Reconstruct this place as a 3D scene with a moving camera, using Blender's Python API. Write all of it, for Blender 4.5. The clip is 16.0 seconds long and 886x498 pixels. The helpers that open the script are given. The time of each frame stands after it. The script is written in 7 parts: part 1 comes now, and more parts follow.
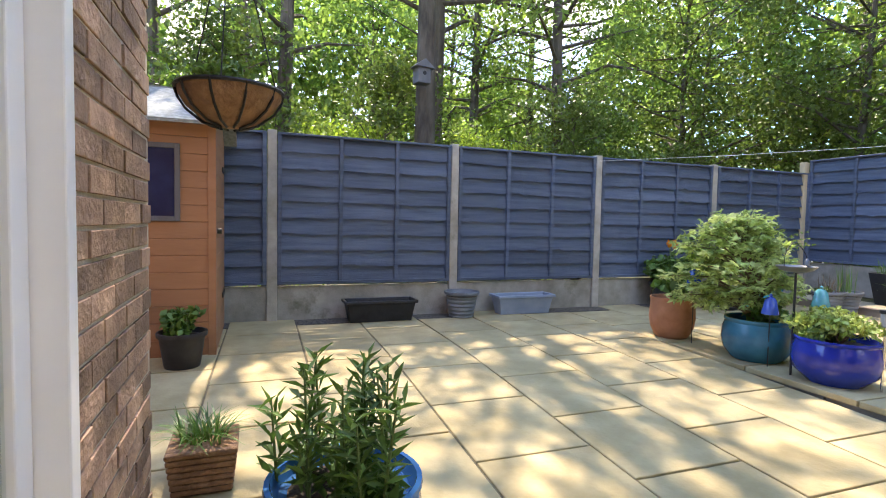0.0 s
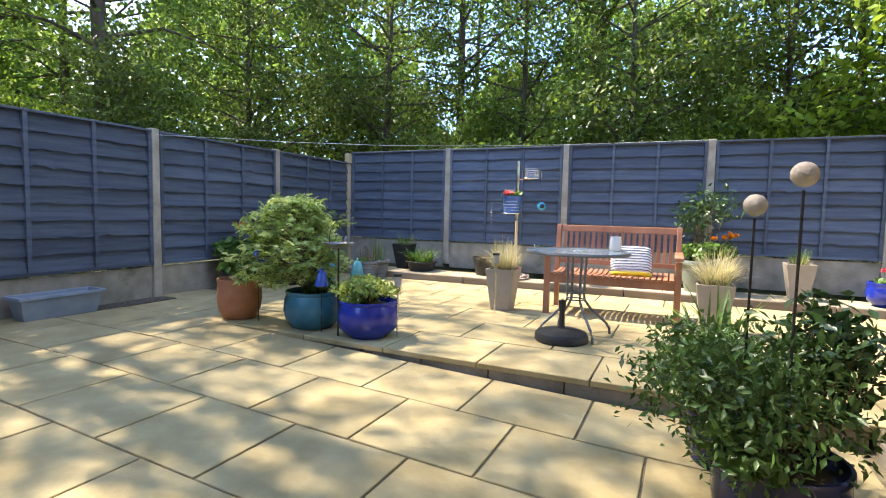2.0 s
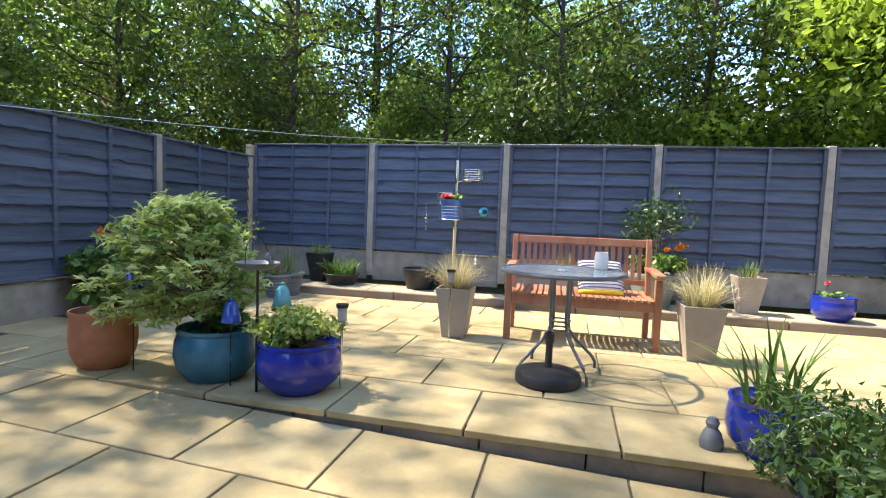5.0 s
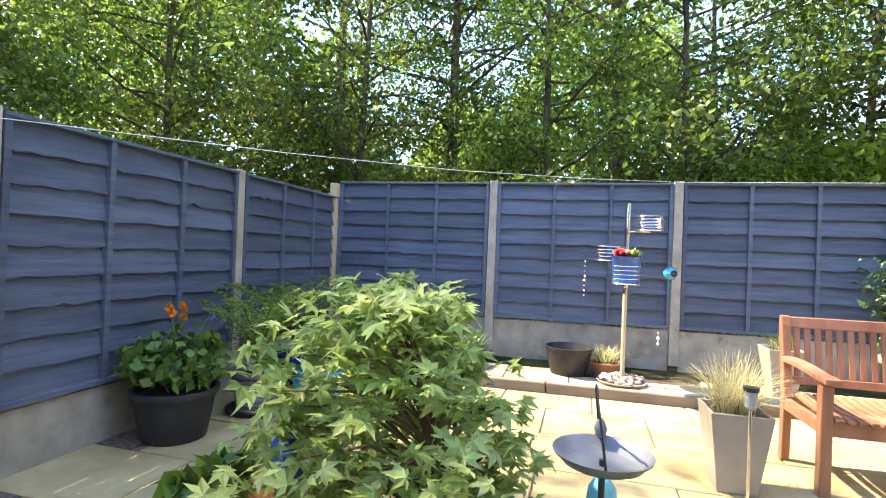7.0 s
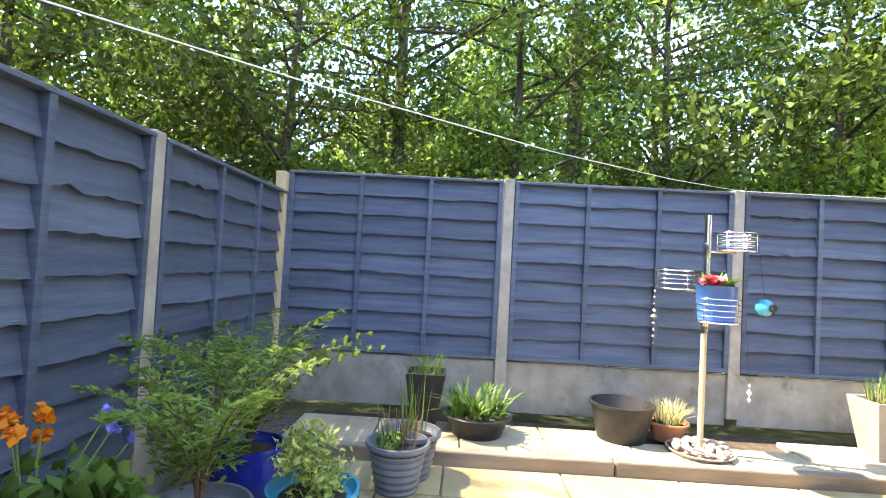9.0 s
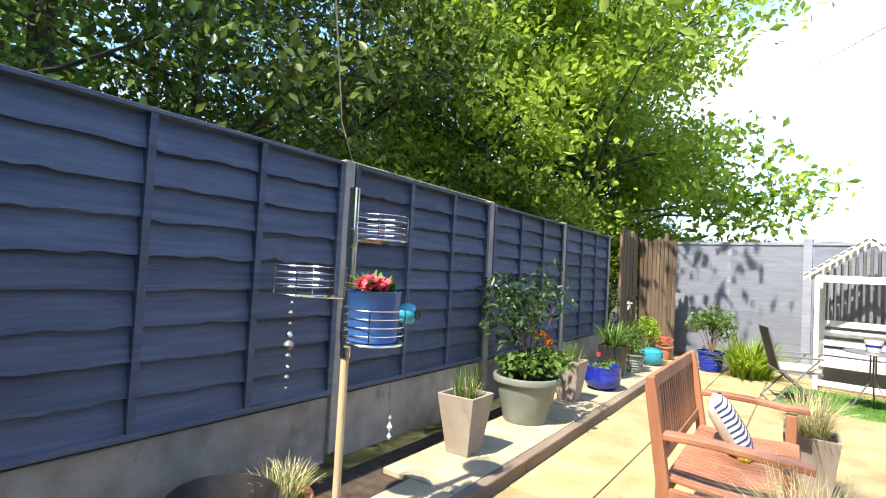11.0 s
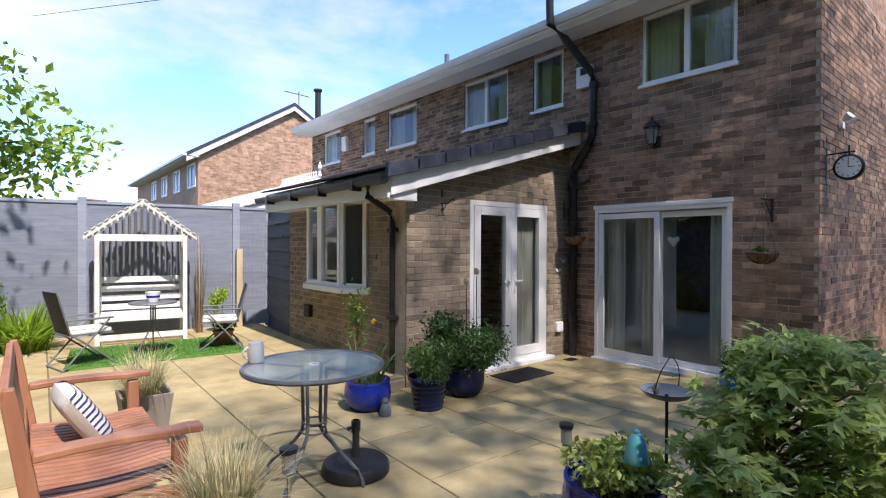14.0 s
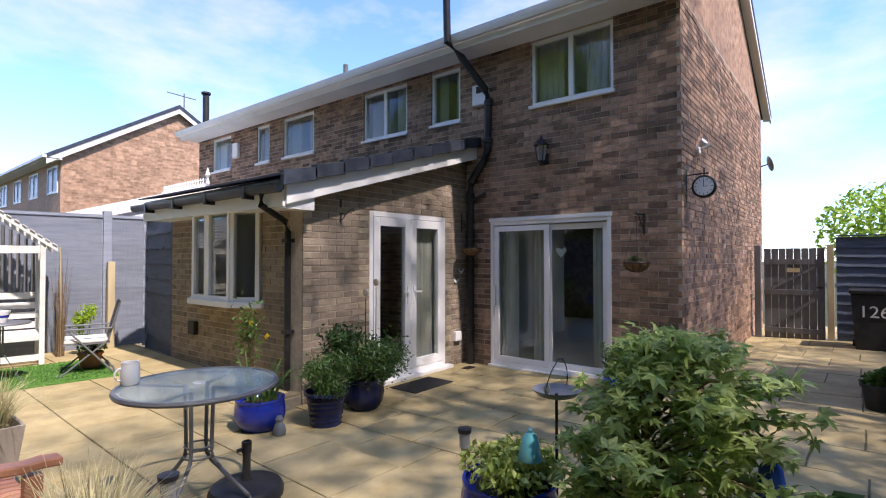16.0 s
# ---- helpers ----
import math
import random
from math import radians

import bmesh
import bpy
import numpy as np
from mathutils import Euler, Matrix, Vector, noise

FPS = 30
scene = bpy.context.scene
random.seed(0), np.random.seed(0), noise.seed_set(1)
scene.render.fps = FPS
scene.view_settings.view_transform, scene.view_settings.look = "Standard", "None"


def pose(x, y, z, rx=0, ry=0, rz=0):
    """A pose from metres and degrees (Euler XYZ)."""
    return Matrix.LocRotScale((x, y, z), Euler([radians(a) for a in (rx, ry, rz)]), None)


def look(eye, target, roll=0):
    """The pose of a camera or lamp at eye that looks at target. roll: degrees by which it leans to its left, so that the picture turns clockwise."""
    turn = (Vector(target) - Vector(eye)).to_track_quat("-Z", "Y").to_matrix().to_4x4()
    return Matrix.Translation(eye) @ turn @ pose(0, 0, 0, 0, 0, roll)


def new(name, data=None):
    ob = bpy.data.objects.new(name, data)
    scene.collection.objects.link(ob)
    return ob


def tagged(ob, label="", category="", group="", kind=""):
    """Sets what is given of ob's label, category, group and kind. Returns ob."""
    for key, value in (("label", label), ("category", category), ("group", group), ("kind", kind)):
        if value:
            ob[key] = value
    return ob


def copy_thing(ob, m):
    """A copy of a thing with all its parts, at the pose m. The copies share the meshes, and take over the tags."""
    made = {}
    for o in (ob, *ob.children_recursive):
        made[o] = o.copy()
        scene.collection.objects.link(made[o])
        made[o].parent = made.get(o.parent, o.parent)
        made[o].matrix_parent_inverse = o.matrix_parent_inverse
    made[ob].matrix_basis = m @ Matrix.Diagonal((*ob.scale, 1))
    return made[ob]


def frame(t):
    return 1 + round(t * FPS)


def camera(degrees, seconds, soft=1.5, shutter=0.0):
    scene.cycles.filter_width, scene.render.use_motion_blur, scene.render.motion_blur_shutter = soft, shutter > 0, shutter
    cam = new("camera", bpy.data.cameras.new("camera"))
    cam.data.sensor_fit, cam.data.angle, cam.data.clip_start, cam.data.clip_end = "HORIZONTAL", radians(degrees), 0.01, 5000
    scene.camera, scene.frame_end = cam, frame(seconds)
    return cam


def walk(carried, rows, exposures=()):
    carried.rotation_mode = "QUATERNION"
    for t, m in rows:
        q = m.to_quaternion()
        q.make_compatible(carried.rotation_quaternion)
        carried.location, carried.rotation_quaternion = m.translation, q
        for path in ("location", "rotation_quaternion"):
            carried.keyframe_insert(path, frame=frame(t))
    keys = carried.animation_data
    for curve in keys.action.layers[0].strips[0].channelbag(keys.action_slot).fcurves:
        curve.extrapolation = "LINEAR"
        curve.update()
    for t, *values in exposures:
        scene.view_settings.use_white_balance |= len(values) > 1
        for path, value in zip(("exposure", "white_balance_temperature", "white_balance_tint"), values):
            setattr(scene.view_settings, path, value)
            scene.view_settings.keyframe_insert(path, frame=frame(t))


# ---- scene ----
cam = camera(82.4, 16.0, soft=1.1)
PATH = [
    (0, (0.356, 1.012, 1.149), (1.055, 2.883, 1.045), 1.2),
    (0.5, (0.379, 0.995, 1.162), (1.445, 2.683, 1.037), 1.1),
    (1, (0.435, 0.99, 1.158), (1.823, 2.423, 1.02), 1.2),
    (1.5, (0.482, 0.986, 1.167), (2.143, 2.09, 1.018), 1.2),
    (2, (0.494, 0.98, 1.17), (2.312, 1.799, 1.023), 1.3),
    (2.5, (0.511, 0.976, 1.166), (2.404, 1.607, 1.029), 1.3),
    (3, (0.534, 0.976, 1.165), (2.463, 1.485, 1.035), 1.3),
    (3.2, (0.541, 0.984, 1.16), (2.48, 1.458, 1.034), 1.3),
    (5.3, (1.45, 1.985, 1.225), (3.4, 2.415, 1.095), 2.2),
    (5.5, (1.58, 2.146, 1.238), (3.53, 2.572, 1.113), 2.1),
    (6, (1.902, 2.516, 1.285), (3.848, 2.969, 1.204), 2.3),
    (6.5, (2.212, 3.015, 1.335), (4.156, 3.483, 1.303), 2.4),
    (7, (2.526, 3.515, 1.382), (4.465, 4.006, 1.396), 2.3),
    (7.5, (2.815, 3.973, 1.398), (4.749, 4.478, 1.453), 2.4),
    (8, (3.17, 4.398, 1.412), (5.11, 4.875, 1.484), 2.3),
    (8.2, (3.299, 4.52, 1.412), (5.246, 4.972, 1.478), 2.5),
    (10.3, (5.103, 4.965, 1.526), (6.725, 3.799, 1.612), 3.1),
    (10.5, (5.307, 4.983, 1.518), (6.79, 3.644, 1.6), 3.2),
    (11, (5.741, 4.82, 1.53), (6.881, 3.178, 1.609), 3.2),
    (11.5, (6.059, 4.578, 1.559), (6.787, 2.716, 1.625), 2.9),
    (12, (6.257, 4.516, 1.556), (6.352, 2.52, 1.632), 2.1),
    (12.5, (6.321, 4.556, 1.564), (5.816, 2.621, 1.612), 1.2),
    (13, (6.324, 4.584, 1.564), (5.468, 2.777, 1.582), 0.8),
    (13.5, (6.287, 4.587, 1.586), (5.175, 2.925, 1.582), 0.4),
    (14, (6.263, 4.612, 1.599), (4.986, 3.072, 1.584), 0.2),
    (14.5, (6.264, 4.612, 1.579), (4.88, 3.169, 1.567), 0.1),
    (15, (6.242, 4.616, 1.565), (4.784, 3.246, 1.561), 0.1),
    (15.5, (6.26, 4.61, 1.575), (4.741, 3.31, 1.585), -0.0),
    (16, (6.262, 4.615, 1.574), (4.709, 3.356, 1.611), 0.0),
]
walk(cam, [(t, look(eye, target, roll)) for t, eye, target, roll in PATH],
     [(0, 3.15, 7600, 18), (1.2, 2.75, 7500, 14), (3.2, 2.75, 7500, 14), (5.3, 2.6, 7300, 15), (8.2, 3.65, 8100, 15), (10.3, 3.05, 7700, 13), (12, 1.6, 6500, 16), (13, 1.6, 6500, 18), (16, 1.6, 6700, 23)])

# ---- light ----
world = bpy.data.worlds.new("world")
scene.world = world
world.use_nodes = True
wn, wl = world.node_tree.nodes, world.node_tree.links
SUN_AZ, SUN_EL = radians(8), radians(55)     # from +y towards +x, above the horizon
sky = wn.new("ShaderNodeTexSky")
sky.sky_type, sky.sun_disc = "NISHITA", False
sky.dust_density, sky.ozone_density, sky.altitude = 0.0, 4.0, 1500
sky.sun_elevation, sky.sun_rotation = SUN_EL, SUN_AZ
tc = wn.new("ShaderNodeTexCoord")
mp = wn.new("ShaderNodeMapping")
mp.inputs["Scale"].default_value = (1.0, 1.0, 2.6)
cn = wn.new("ShaderNodeTexNoise")
cn.inputs["Scale"].default_value, cn.inputs["Detail"].default_value, cn.inputs["Roughness"].default_value = 1.7, 9, 0.55
cr = wn.new("ShaderNodeValToRGB")
cr.color_ramp.elements[0].position, cr.color_ramp.elements[1].position = 0.47, 0.66
mx = wn.new("ShaderNodeMixRGB")
mx.inputs[2].default_value = (2.5, 2.6, 2.8, 1)
wl.new(tc.outputs["Generated"], mp.inputs["Vector"])
wl.new(mp.outputs["Vector"], cn.inputs["Vector"])
wl.new(cn.outputs["Fac"], cr.inputs["Fac"])
wl.new(cr.outputs["Color"], mx.inputs[0])
blue = wn.new("ShaderNodeMixRGB")
blue.blend_type = "MULTIPLY"
blue.inputs[0].default_value, blue.inputs[2].default_value = 1.0, (0.76, 0.91, 1.08, 1)
wl.new(sky.outputs["Color"], blue.inputs[1])
wl.new(blue.outputs["Color"], mx.inputs[1])
wl.new(mx.outputs["Color"], wn["Background"].inputs["Color"])
wn["Background"].inputs["Strength"].default_value = 0.145
sun = new("sun", bpy.data.lights.new("sun", "SUN"))
sun.data.energy, sun.data.angle, sun.data.color = 2.5, radians(0.9), (1.0, 0.95, 0.86)
sun.matrix_basis = look((0, 0, 30), (-30 * math.sin(SUN_AZ) * math.cos(SUN_EL), -30 * math.cos(SUN_AZ) * math.cos(SUN_EL), 30 - 30 * math.sin(SUN_EL)))


# ---- materials ----
def mat(name, dark, light, scale=6.0, rough=0.7, bump=0.2, bscale=60.0, vary=0.0, metal=0.0, island=0.0, stretch=(1, 1, 1),
        big=0.25, bigscale=0.9, stain=None, stain_at=0.62, sheer=0.0, spec=0.4, world_place=True):
    m = bpy.data.materials.new(name)
    m.use_nodes = True
    n, l = m.node_tree.nodes, m.node_tree.links
    b = n["Principled BSDF"]
    b.inputs["Roughness"].default_value, b.inputs["Metallic"].default_value = rough, metal
    b.inputs["Specular IOR Level"].default_value = spec
    if world_place:
        place = n.new("ShaderNodeNewGeometry").outputs["Position"]
    else:
        place = n.new("ShaderNodeTexCoord").outputs["Object"]
    mapping = n.new("ShaderNodeMapping")
    mapping.inputs["Scale"].default_value = stretch
    l.new(place, mapping.inputs["Vector"])
    a = n.new("ShaderNodeTexNoise")
    a.inputs["Scale"].default_value, a.inputs["Detail"].default_value, a.inputs["Roughness"].default_value = scale, 6, 0.6
    l.new(mapping.outputs["Vector"], a.inputs["Vector"])
    ramp = n.new("ShaderNodeValToRGB")
    ramp.color_ramp.elements[0].position, ramp.color_ramp.elements[1].position = 0.32, 0.68
    ramp.color_ramp.elements[0].color, ramp.color_ramp.elements[1].color = (*dark, 1), (*light, 1)
    l.new(a.outputs["Fac"], ramp.inputs["Fac"])
    colour = ramp.outputs["Color"]
    g = n.new("ShaderNodeTexNoise")
    g.inputs["Scale"].default_value, g.inputs["Detail"].default_value = bigscale, 3
    l.new(place, g.inputs["Vector"])
    value = n.new("ShaderNodeMath")
    value.operation = "MULTIPLY_ADD"
    value.inputs[1].default_value, value.inputs[2].default_value = 2 * big, 1 - big
    l.new(g.outputs["Fac"], value.inputs[0])
    last = value.outputs[0]
    for amount, kind, out in ((vary, "ShaderNodeObjectInfo", "Random"), (island, "ShaderNodeNewGeometry", "Random Per Island")):
        if amount:
            rnd, add = n.new(kind), n.new("ShaderNodeMath")
            add.operation = "MULTIPLY_ADD"
            add.inputs[1].default_value = 2 * amount
            l.new(rnd.outputs[out], add.inputs[0])
            sub = n.new("ShaderNodeMath")
            sub.operation = "SUBTRACT"
            sub.inputs[1].default_value = amount
            l.new(last, sub.inputs[0])
            l.new(sub.outputs[0], add.inputs[2])
            last = add.outputs[0]
    hsv = n.new("ShaderNodeHueSaturation")
    l.new(colour, hsv.inputs["Color"])
    l.new(last, hsv.inputs["Value"])
    colour = hsv.outputs["Color"]
    if stain:
        s = n.new("ShaderNodeTexNoise")
        s.inputs["Scale"].default_value, s.inputs["Detail"].default_value, s.inputs["Roughness"].default_value = 2.3, 8, 0.7
        l.new(place, s.inputs["Vector"])
        sr = n.new("ShaderNodeValToRGB")
        sr.color_ramp.elements[0].position, sr.color_ramp.elements[1].position = stain_at, stain_at + 0.14
        l.new(s.outputs["Fac"], sr.inputs["Fac"])
        mixed = n.new("ShaderNodeMixRGB")
        mixed.inputs[2].default_value = (*stain, 1)
        l.new(sr.outputs["Color"], mixed.inputs[0])
        l.new(colour, mixed.inputs[1])
        colour = mixed.outputs["Color"]
    l.new(colour, b.inputs["Base Color"])
    if bump:
        f = n.new("ShaderNodeTexNoise")
        f.inputs["Scale"].default_value, f.inputs["Detail"].default_value = bscale, 4
        l.new(mapping.outputs["Vector"], f.inputs["Vector"])
        bp = n.new("ShaderNodeBump")
        bp.inputs["Strength"].default_value, bp.inputs["Distance"].default_value = bump, 0.01
        l.new(f.outputs["Fac"], bp.inputs["Height"])
        l.new(bp.outputs["Normal"], b.inputs["Normal"])
    if sheer:
        tr, mix = n.new("ShaderNodeBsdfTranslucent"), n.new("ShaderNodeMixShader")
        l.new(colour, tr.inputs["Color"])
        mix.inputs[0].default_value = sheer
        out = n["Material Output"]
        l.new(b.outputs[0], mix.inputs[1])
        l.new(tr.outputs[0], mix.inputs[2])
        l.new(mix.outputs[0], out.inputs["Surface"])
    return m


def glass_mat(name, tint, rough=0.02):
    m = bpy.data.materials.new(name)
    m.use_nodes = True
    n, l = m.node_tree.nodes, m.node_tree.links
    n.remove(n["Principled BSDF"])
    clear, gloss, mix, fr = n.new("ShaderNodeBsdfTransparent"), n.new("ShaderNodeBsdfGlossy"), n.new("ShaderNodeMixShader"), n.new("ShaderNodeLayerWeight")
    clear.inputs["Color"].default_value = (*tint, 1)
    gloss.inputs["Roughness"].default_value = rough
    fr.inputs["Blend"].default_value = 0.5
    power, lift = n.new("ShaderNodeMath"), n.new("ShaderNodeMath")
    power.operation, lift.operation = "POWER", "MULTIPLY_ADD"
    power.inputs[1].default_value, lift.inputs[1].default_value, lift.inputs[2].default_value = 5.0, 0.9, 0.055
    l.new(fr.outputs["Facing"], power.inputs[0])
    l.new(power.outputs[0], lift.inputs[0])
    l.new(lift.outputs[0], mix.inputs[0])
    l.new(clear.outputs[0], mix.inputs[1])
    l.new(gloss.outputs[0], mix.inputs[2])
    l.new(mix.outputs[0], n["Material Output"].inputs["Surface"])
    return m


SLAB = mat("sandstone_slab", (0.29, 0.225, 0.105), (0.43, 0.35, 0.185), 3.5, 0.85, 0.25, 45, vary=0.10, big=0.16, stain=(0.22, 0.19, 0.09), stain_at=0.66)
SLAB_DULL = mat("weathered_slab", (0.30, 0.255, 0.16), (0.44, 0.38, 0.25), 3.5, 0.85, 0.25, 45, vary=0.09, big=0.16, stain=(0.20, 0.18, 0.10), stain_at=0.63)
JOINT = mat("sandy_joint", (0.10, 0.085, 0.05), (0.20, 0.165, 0.10), 14, 0.95, 0.4, 90, stain=(0.07, 0.08, 0.03))
RISER = mat("concrete_riser", (0.13, 0.115, 0.09), (0.25, 0.22, 0.175), 5, 0.9, 0.4, 50, vary=0.08, stain=(0.07, 0.07, 0.04))
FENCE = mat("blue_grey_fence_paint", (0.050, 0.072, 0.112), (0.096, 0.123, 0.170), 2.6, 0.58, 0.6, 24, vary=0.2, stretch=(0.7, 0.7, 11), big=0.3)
# paler, greyer tone than FENCE, for the south panels and their posts
FENCE_PALE = mat("pale_grey_fence_paint", (0.20, 0.23, 0.29), (0.27, 0.30, 0.365), 3.0, 0.68, 0.35, 26, vary=0.08, stretch=(1, 1, 9), big=0.15)
CONCRETE = mat("post_concrete", (0.27, 0.25, 0.20), (0.42, 0.39, 0.33), 6, 0.9, 0.35, 70, vary=0.06, stain=(0.18, 0.17, 0.11), stain_at=0.6)
GRAVEL_BOARD = mat("gravel_board_concrete", (0.22, 0.21, 0.17), (0.37, 0.345, 0.29), 5, 0.9, 0.3, 60, vary=0.07, stain=(0.13, 0.13, 0.08), stain_at=0.57)
SLEEPER = mat("weathered_timber", (0.13, 0.10, 0.075), (0.26, 0.21, 0.155), 5, 0.85, 0.5, 40, vary=0.1, stretch=(1, 0.15, 1))
SOIL = mat("dark_soil", (0.025, 0.018, 0.012), (0.075, 0.055, 0.036), 12, 0.95, 0.9, 40)
GRIT = mat("grit_and_leaf_litter", (0.035, 0.028, 0.02), (0.17, 0.145, 0.11), 30, 0.95, 0.9, 60)
WOODLAND = mat("woodland_floor", (0.02, 0.028, 0.01), (0.07, 0.075, 0.03), 2, 0.95, 0.6, 9)
BRICK = mat("brown_brick", (0.215, 0.128, 0.088), (0.470, 0.300, 0.205), 9, 0.9, 0.8, 55, vary=0.40, island=0.40, big=0.2)
BRICK_BUFF = mat("buff_brown_brick", (0.225, 0.175, 0.130), (0.360, 0.285, 0.215), 9, 0.9, 0.8, 55, vary=0.22, island=0.22, big=0.12)
BRICK_PALE = mat("pale_quoin_brick", (0.30, 0.245, 0.17), (0.42, 0.35, 0.25), 9, 0.9, 0.5, 55, vary=0.1, island=0.1)
BRICK_RED = mat("orange_red_brick", (0.33, 0.20, 0.125), (0.50, 0.33, 0.22), 9, 0.9, 0.3, 55, island=0.3)
MORTAR = mat("mortar", (0.38, 0.32, 0.25), (0.52, 0.45, 0.36), 20, 0.95, 0.5, 90)
UPVC = mat("white_upvc", (0.76, 0.77, 0.78), (0.82, 0.82, 0.82), 3, 0.32, 0.0, big=0.03)
WHITE_BOARD = mat("white_fascia", (0.70, 0.71, 0.71), (0.80, 0.80, 0.79), 2, 0.45, 0.05, big=0.06)
BLACK_PIPE = mat("black_gutter_plastic", (0.012, 0.012, 0.013), (0.025, 0.025, 0.027), 6, 0.35, 0.0)
TILE = mat("slate_grey_roof_tile", (0.022, 0.030, 0.048), (0.050, 0.062, 0.088), 6, 0.75, 0.3, 40, island=0.15, vary=0.15)
GLASS = glass_mat("window_glass", (0.86, 0.9, 0.88))
INSIDE = mat("interior_plaster", (0.72, 0.70, 0.66), (0.80, 0.78, 0.74), 2, 0.9, 0.0)
CURTAIN = mat("cream_curtain", (0.66, 0.64, 0.58), (0.80, 0.78, 0.72), 5, 0.9, 0.2, 40, sheer=0.35)
BARK = mat("bark", (0.045, 0.035, 0.025), (0.14, 0.115, 0.085), 8, 0.95, 0.9, 22, stretch=(1, 1, 0.25))
LEAF = mat("broad_leaf_green", (0.105, 0.195, 0.028), (0.245, 0.365, 0.075), 1.1, 0.5, 0.0, island=0.35, vary=0.12, big=0.25, bigscale=0.25, sheer=0.55)
LEAF_BRIGHT = mat("lime_leaf_green", (0.20, 0.33, 0.028), (0.40, 0.54, 0.07), 1.1, 0.5, 0.0, island=0.3, vary=0.1, big=0.2, bigscale=0.3, sheer=0.55)
LEAF_DARK = mat("dark_leaf_green", (0.065, 0.11, 0.02), (0.15, 0.215, 0.042), 1.1, 0.4, 0.0, island=0.35, vary=0.1, big=0.2, sheer=0.45)


# ---- mesh helpers ----
class Geo:
    """Collects vertices and faces for one mesh."""

    def __init__(self):
        self.v, self.f = [], []

    def box(self, a, b, m=None, taper=0.0):
        (x0, y0, z0), (x1, y1, z1) = a, b
        k = len(self.v)
        t = taper
        pts = [(x0, y0, z0), (x1, y0, z0), (x1, y1, z0), (x0, y1, z0), (x0 + t, y0 + t, z1), (x1 - t, y0 + t, z1), (x1 - t, y1 - t, z1), (x0 + t, y1 - t, z1)]
        self.v += [tuple(m @ Vector(p)) for p in pts] if m else pts
        self.f += [tuple(k + i for i in q) for q in ((3, 2, 1, 0), (4, 5, 6, 7), (0, 1, 5, 4), (1, 2, 6, 5), (2, 3, 7, 6), (3, 0, 4, 7))]
        return self

    def lathe(self, profile, seg=28, at=(0, 0, 0), m=None):
        k = len(self.v)
        for r, z in profile:
            for i in range(seg):
                a = 2 * math.pi * i / seg
                p = Vector((at[0] + r * math.cos(a), at[1] + r * math.sin(a), at[2] + z))
                self.v.append(tuple(m @ p if m else p))
        for j in range(len(profile) - 1):
            for i in range(seg):
                a, b = k + j * seg + i, k + j * seg + (i + 1) % seg
                self.f.append((a, b, b + seg, a + seg))
        closed = profile[0] == profile[-1]
        if profile[0][0] > 0 and not closed:
            self.f.append(tuple(k + i for i in reversed(range(seg))))
        if profile[-1][0] > 0 and not closed:
            self.f.append(tuple(k + (len(profile) - 1) * seg + i for i in range(seg)))
        return self

    def tube(self, pts, r, seg=8):
        pts = [Vector(p) for p in pts]
        rs = r if isinstance(r, (list, tuple)) else [r] * len(pts)
        k = len(self.v)
        for i, p in enumerate(pts):
            d = (pts[min(i + 1, len(pts) - 1)] - pts[max(i - 1, 0)]).normalized()
            u = d.cross(Vector((0, 0, 1)) if abs(d.z) < 0.9 else Vector((1, 0, 0))).normalized()
            w = d.cross(u)
            for j in range(seg):
                a = 2 * math.pi * j / seg
                self.v.append(tuple(p + rs[i] * (math.cos(a) * u + math.sin(a) * w)))
        for i in range(len(pts) - 1):
            for j in range(seg):
                a, b = k + i * seg + j, k + i * seg + (j + 1) % seg
                self.f.append((a, b, b + seg, a + seg))
        self.f.append(tuple(k + j for j in reversed(range(seg))))
        self.f.append(tuple(k + (len(pts) - 1) * seg + j for j in range(seg)))
        return self

    def prism(self, outline, y0, y1, m=None):
        """An outline in x and z, drawn out from y0 to y1."""
        k, n = len(self.v), len(outline)
        pts = [(x, y0, z) for x, z in outline] + [(x, y1, z) for x, z in outline]
        self.v += [tuple(m @ Vector(p)) for p in pts] if m else pts
        self.f += [tuple(k + i for i in range(n)), tuple(k + n + i for i in reversed(range(n)))]
        self.f += [(k + i, k + n + i, k + n + (i + 1) % n, k + (i + 1) % n) for i in range(n)]
        return self

    def sheet(self, pts):
        k = len(self.v)
        self.v += [tuple(p) for p in pts]
        self.f.append(tuple(range(k, k + len(pts))))
        return self

    def mesh(self, name, material, smooth=False, bevel=0.0):
        me = bpy.data.meshes.new(name)
        me.from_pydata(self.v, [], self.f)
        bm = bmesh.new()
        bm.from_mesh(me)
        bmesh.ops.recalc_face_normals(bm, faces=bm.faces)
        if bevel:
            bmesh.ops.bevel(bm, geom=list(bm.edges), offset=bevel, segments=2, affect="EDGES", profile=0.5)
        for f in bm.faces:
            f.smooth = smooth
        if smooth:
            for e in bm.edges:
                if len(e.link_faces) == 2 and e.calc_face_angle(0) > 0.7:
                    e.smooth = False
        bm.to_mesh(me)
        bm.free()
        me.materials.append(material)
        return me


def part(name, geo, material, parent, label="", smooth=False, bevel=0.0, at=None):
    me = geo if isinstance(geo, bpy.types.Mesh) else geo.mesh(name, material, smooth, bevel)
    ob = new(name, me)
    ob.parent = parent
    if at is not None:
        ob.matrix_basis = at
    if label:
        ob["label"] = label
    return ob


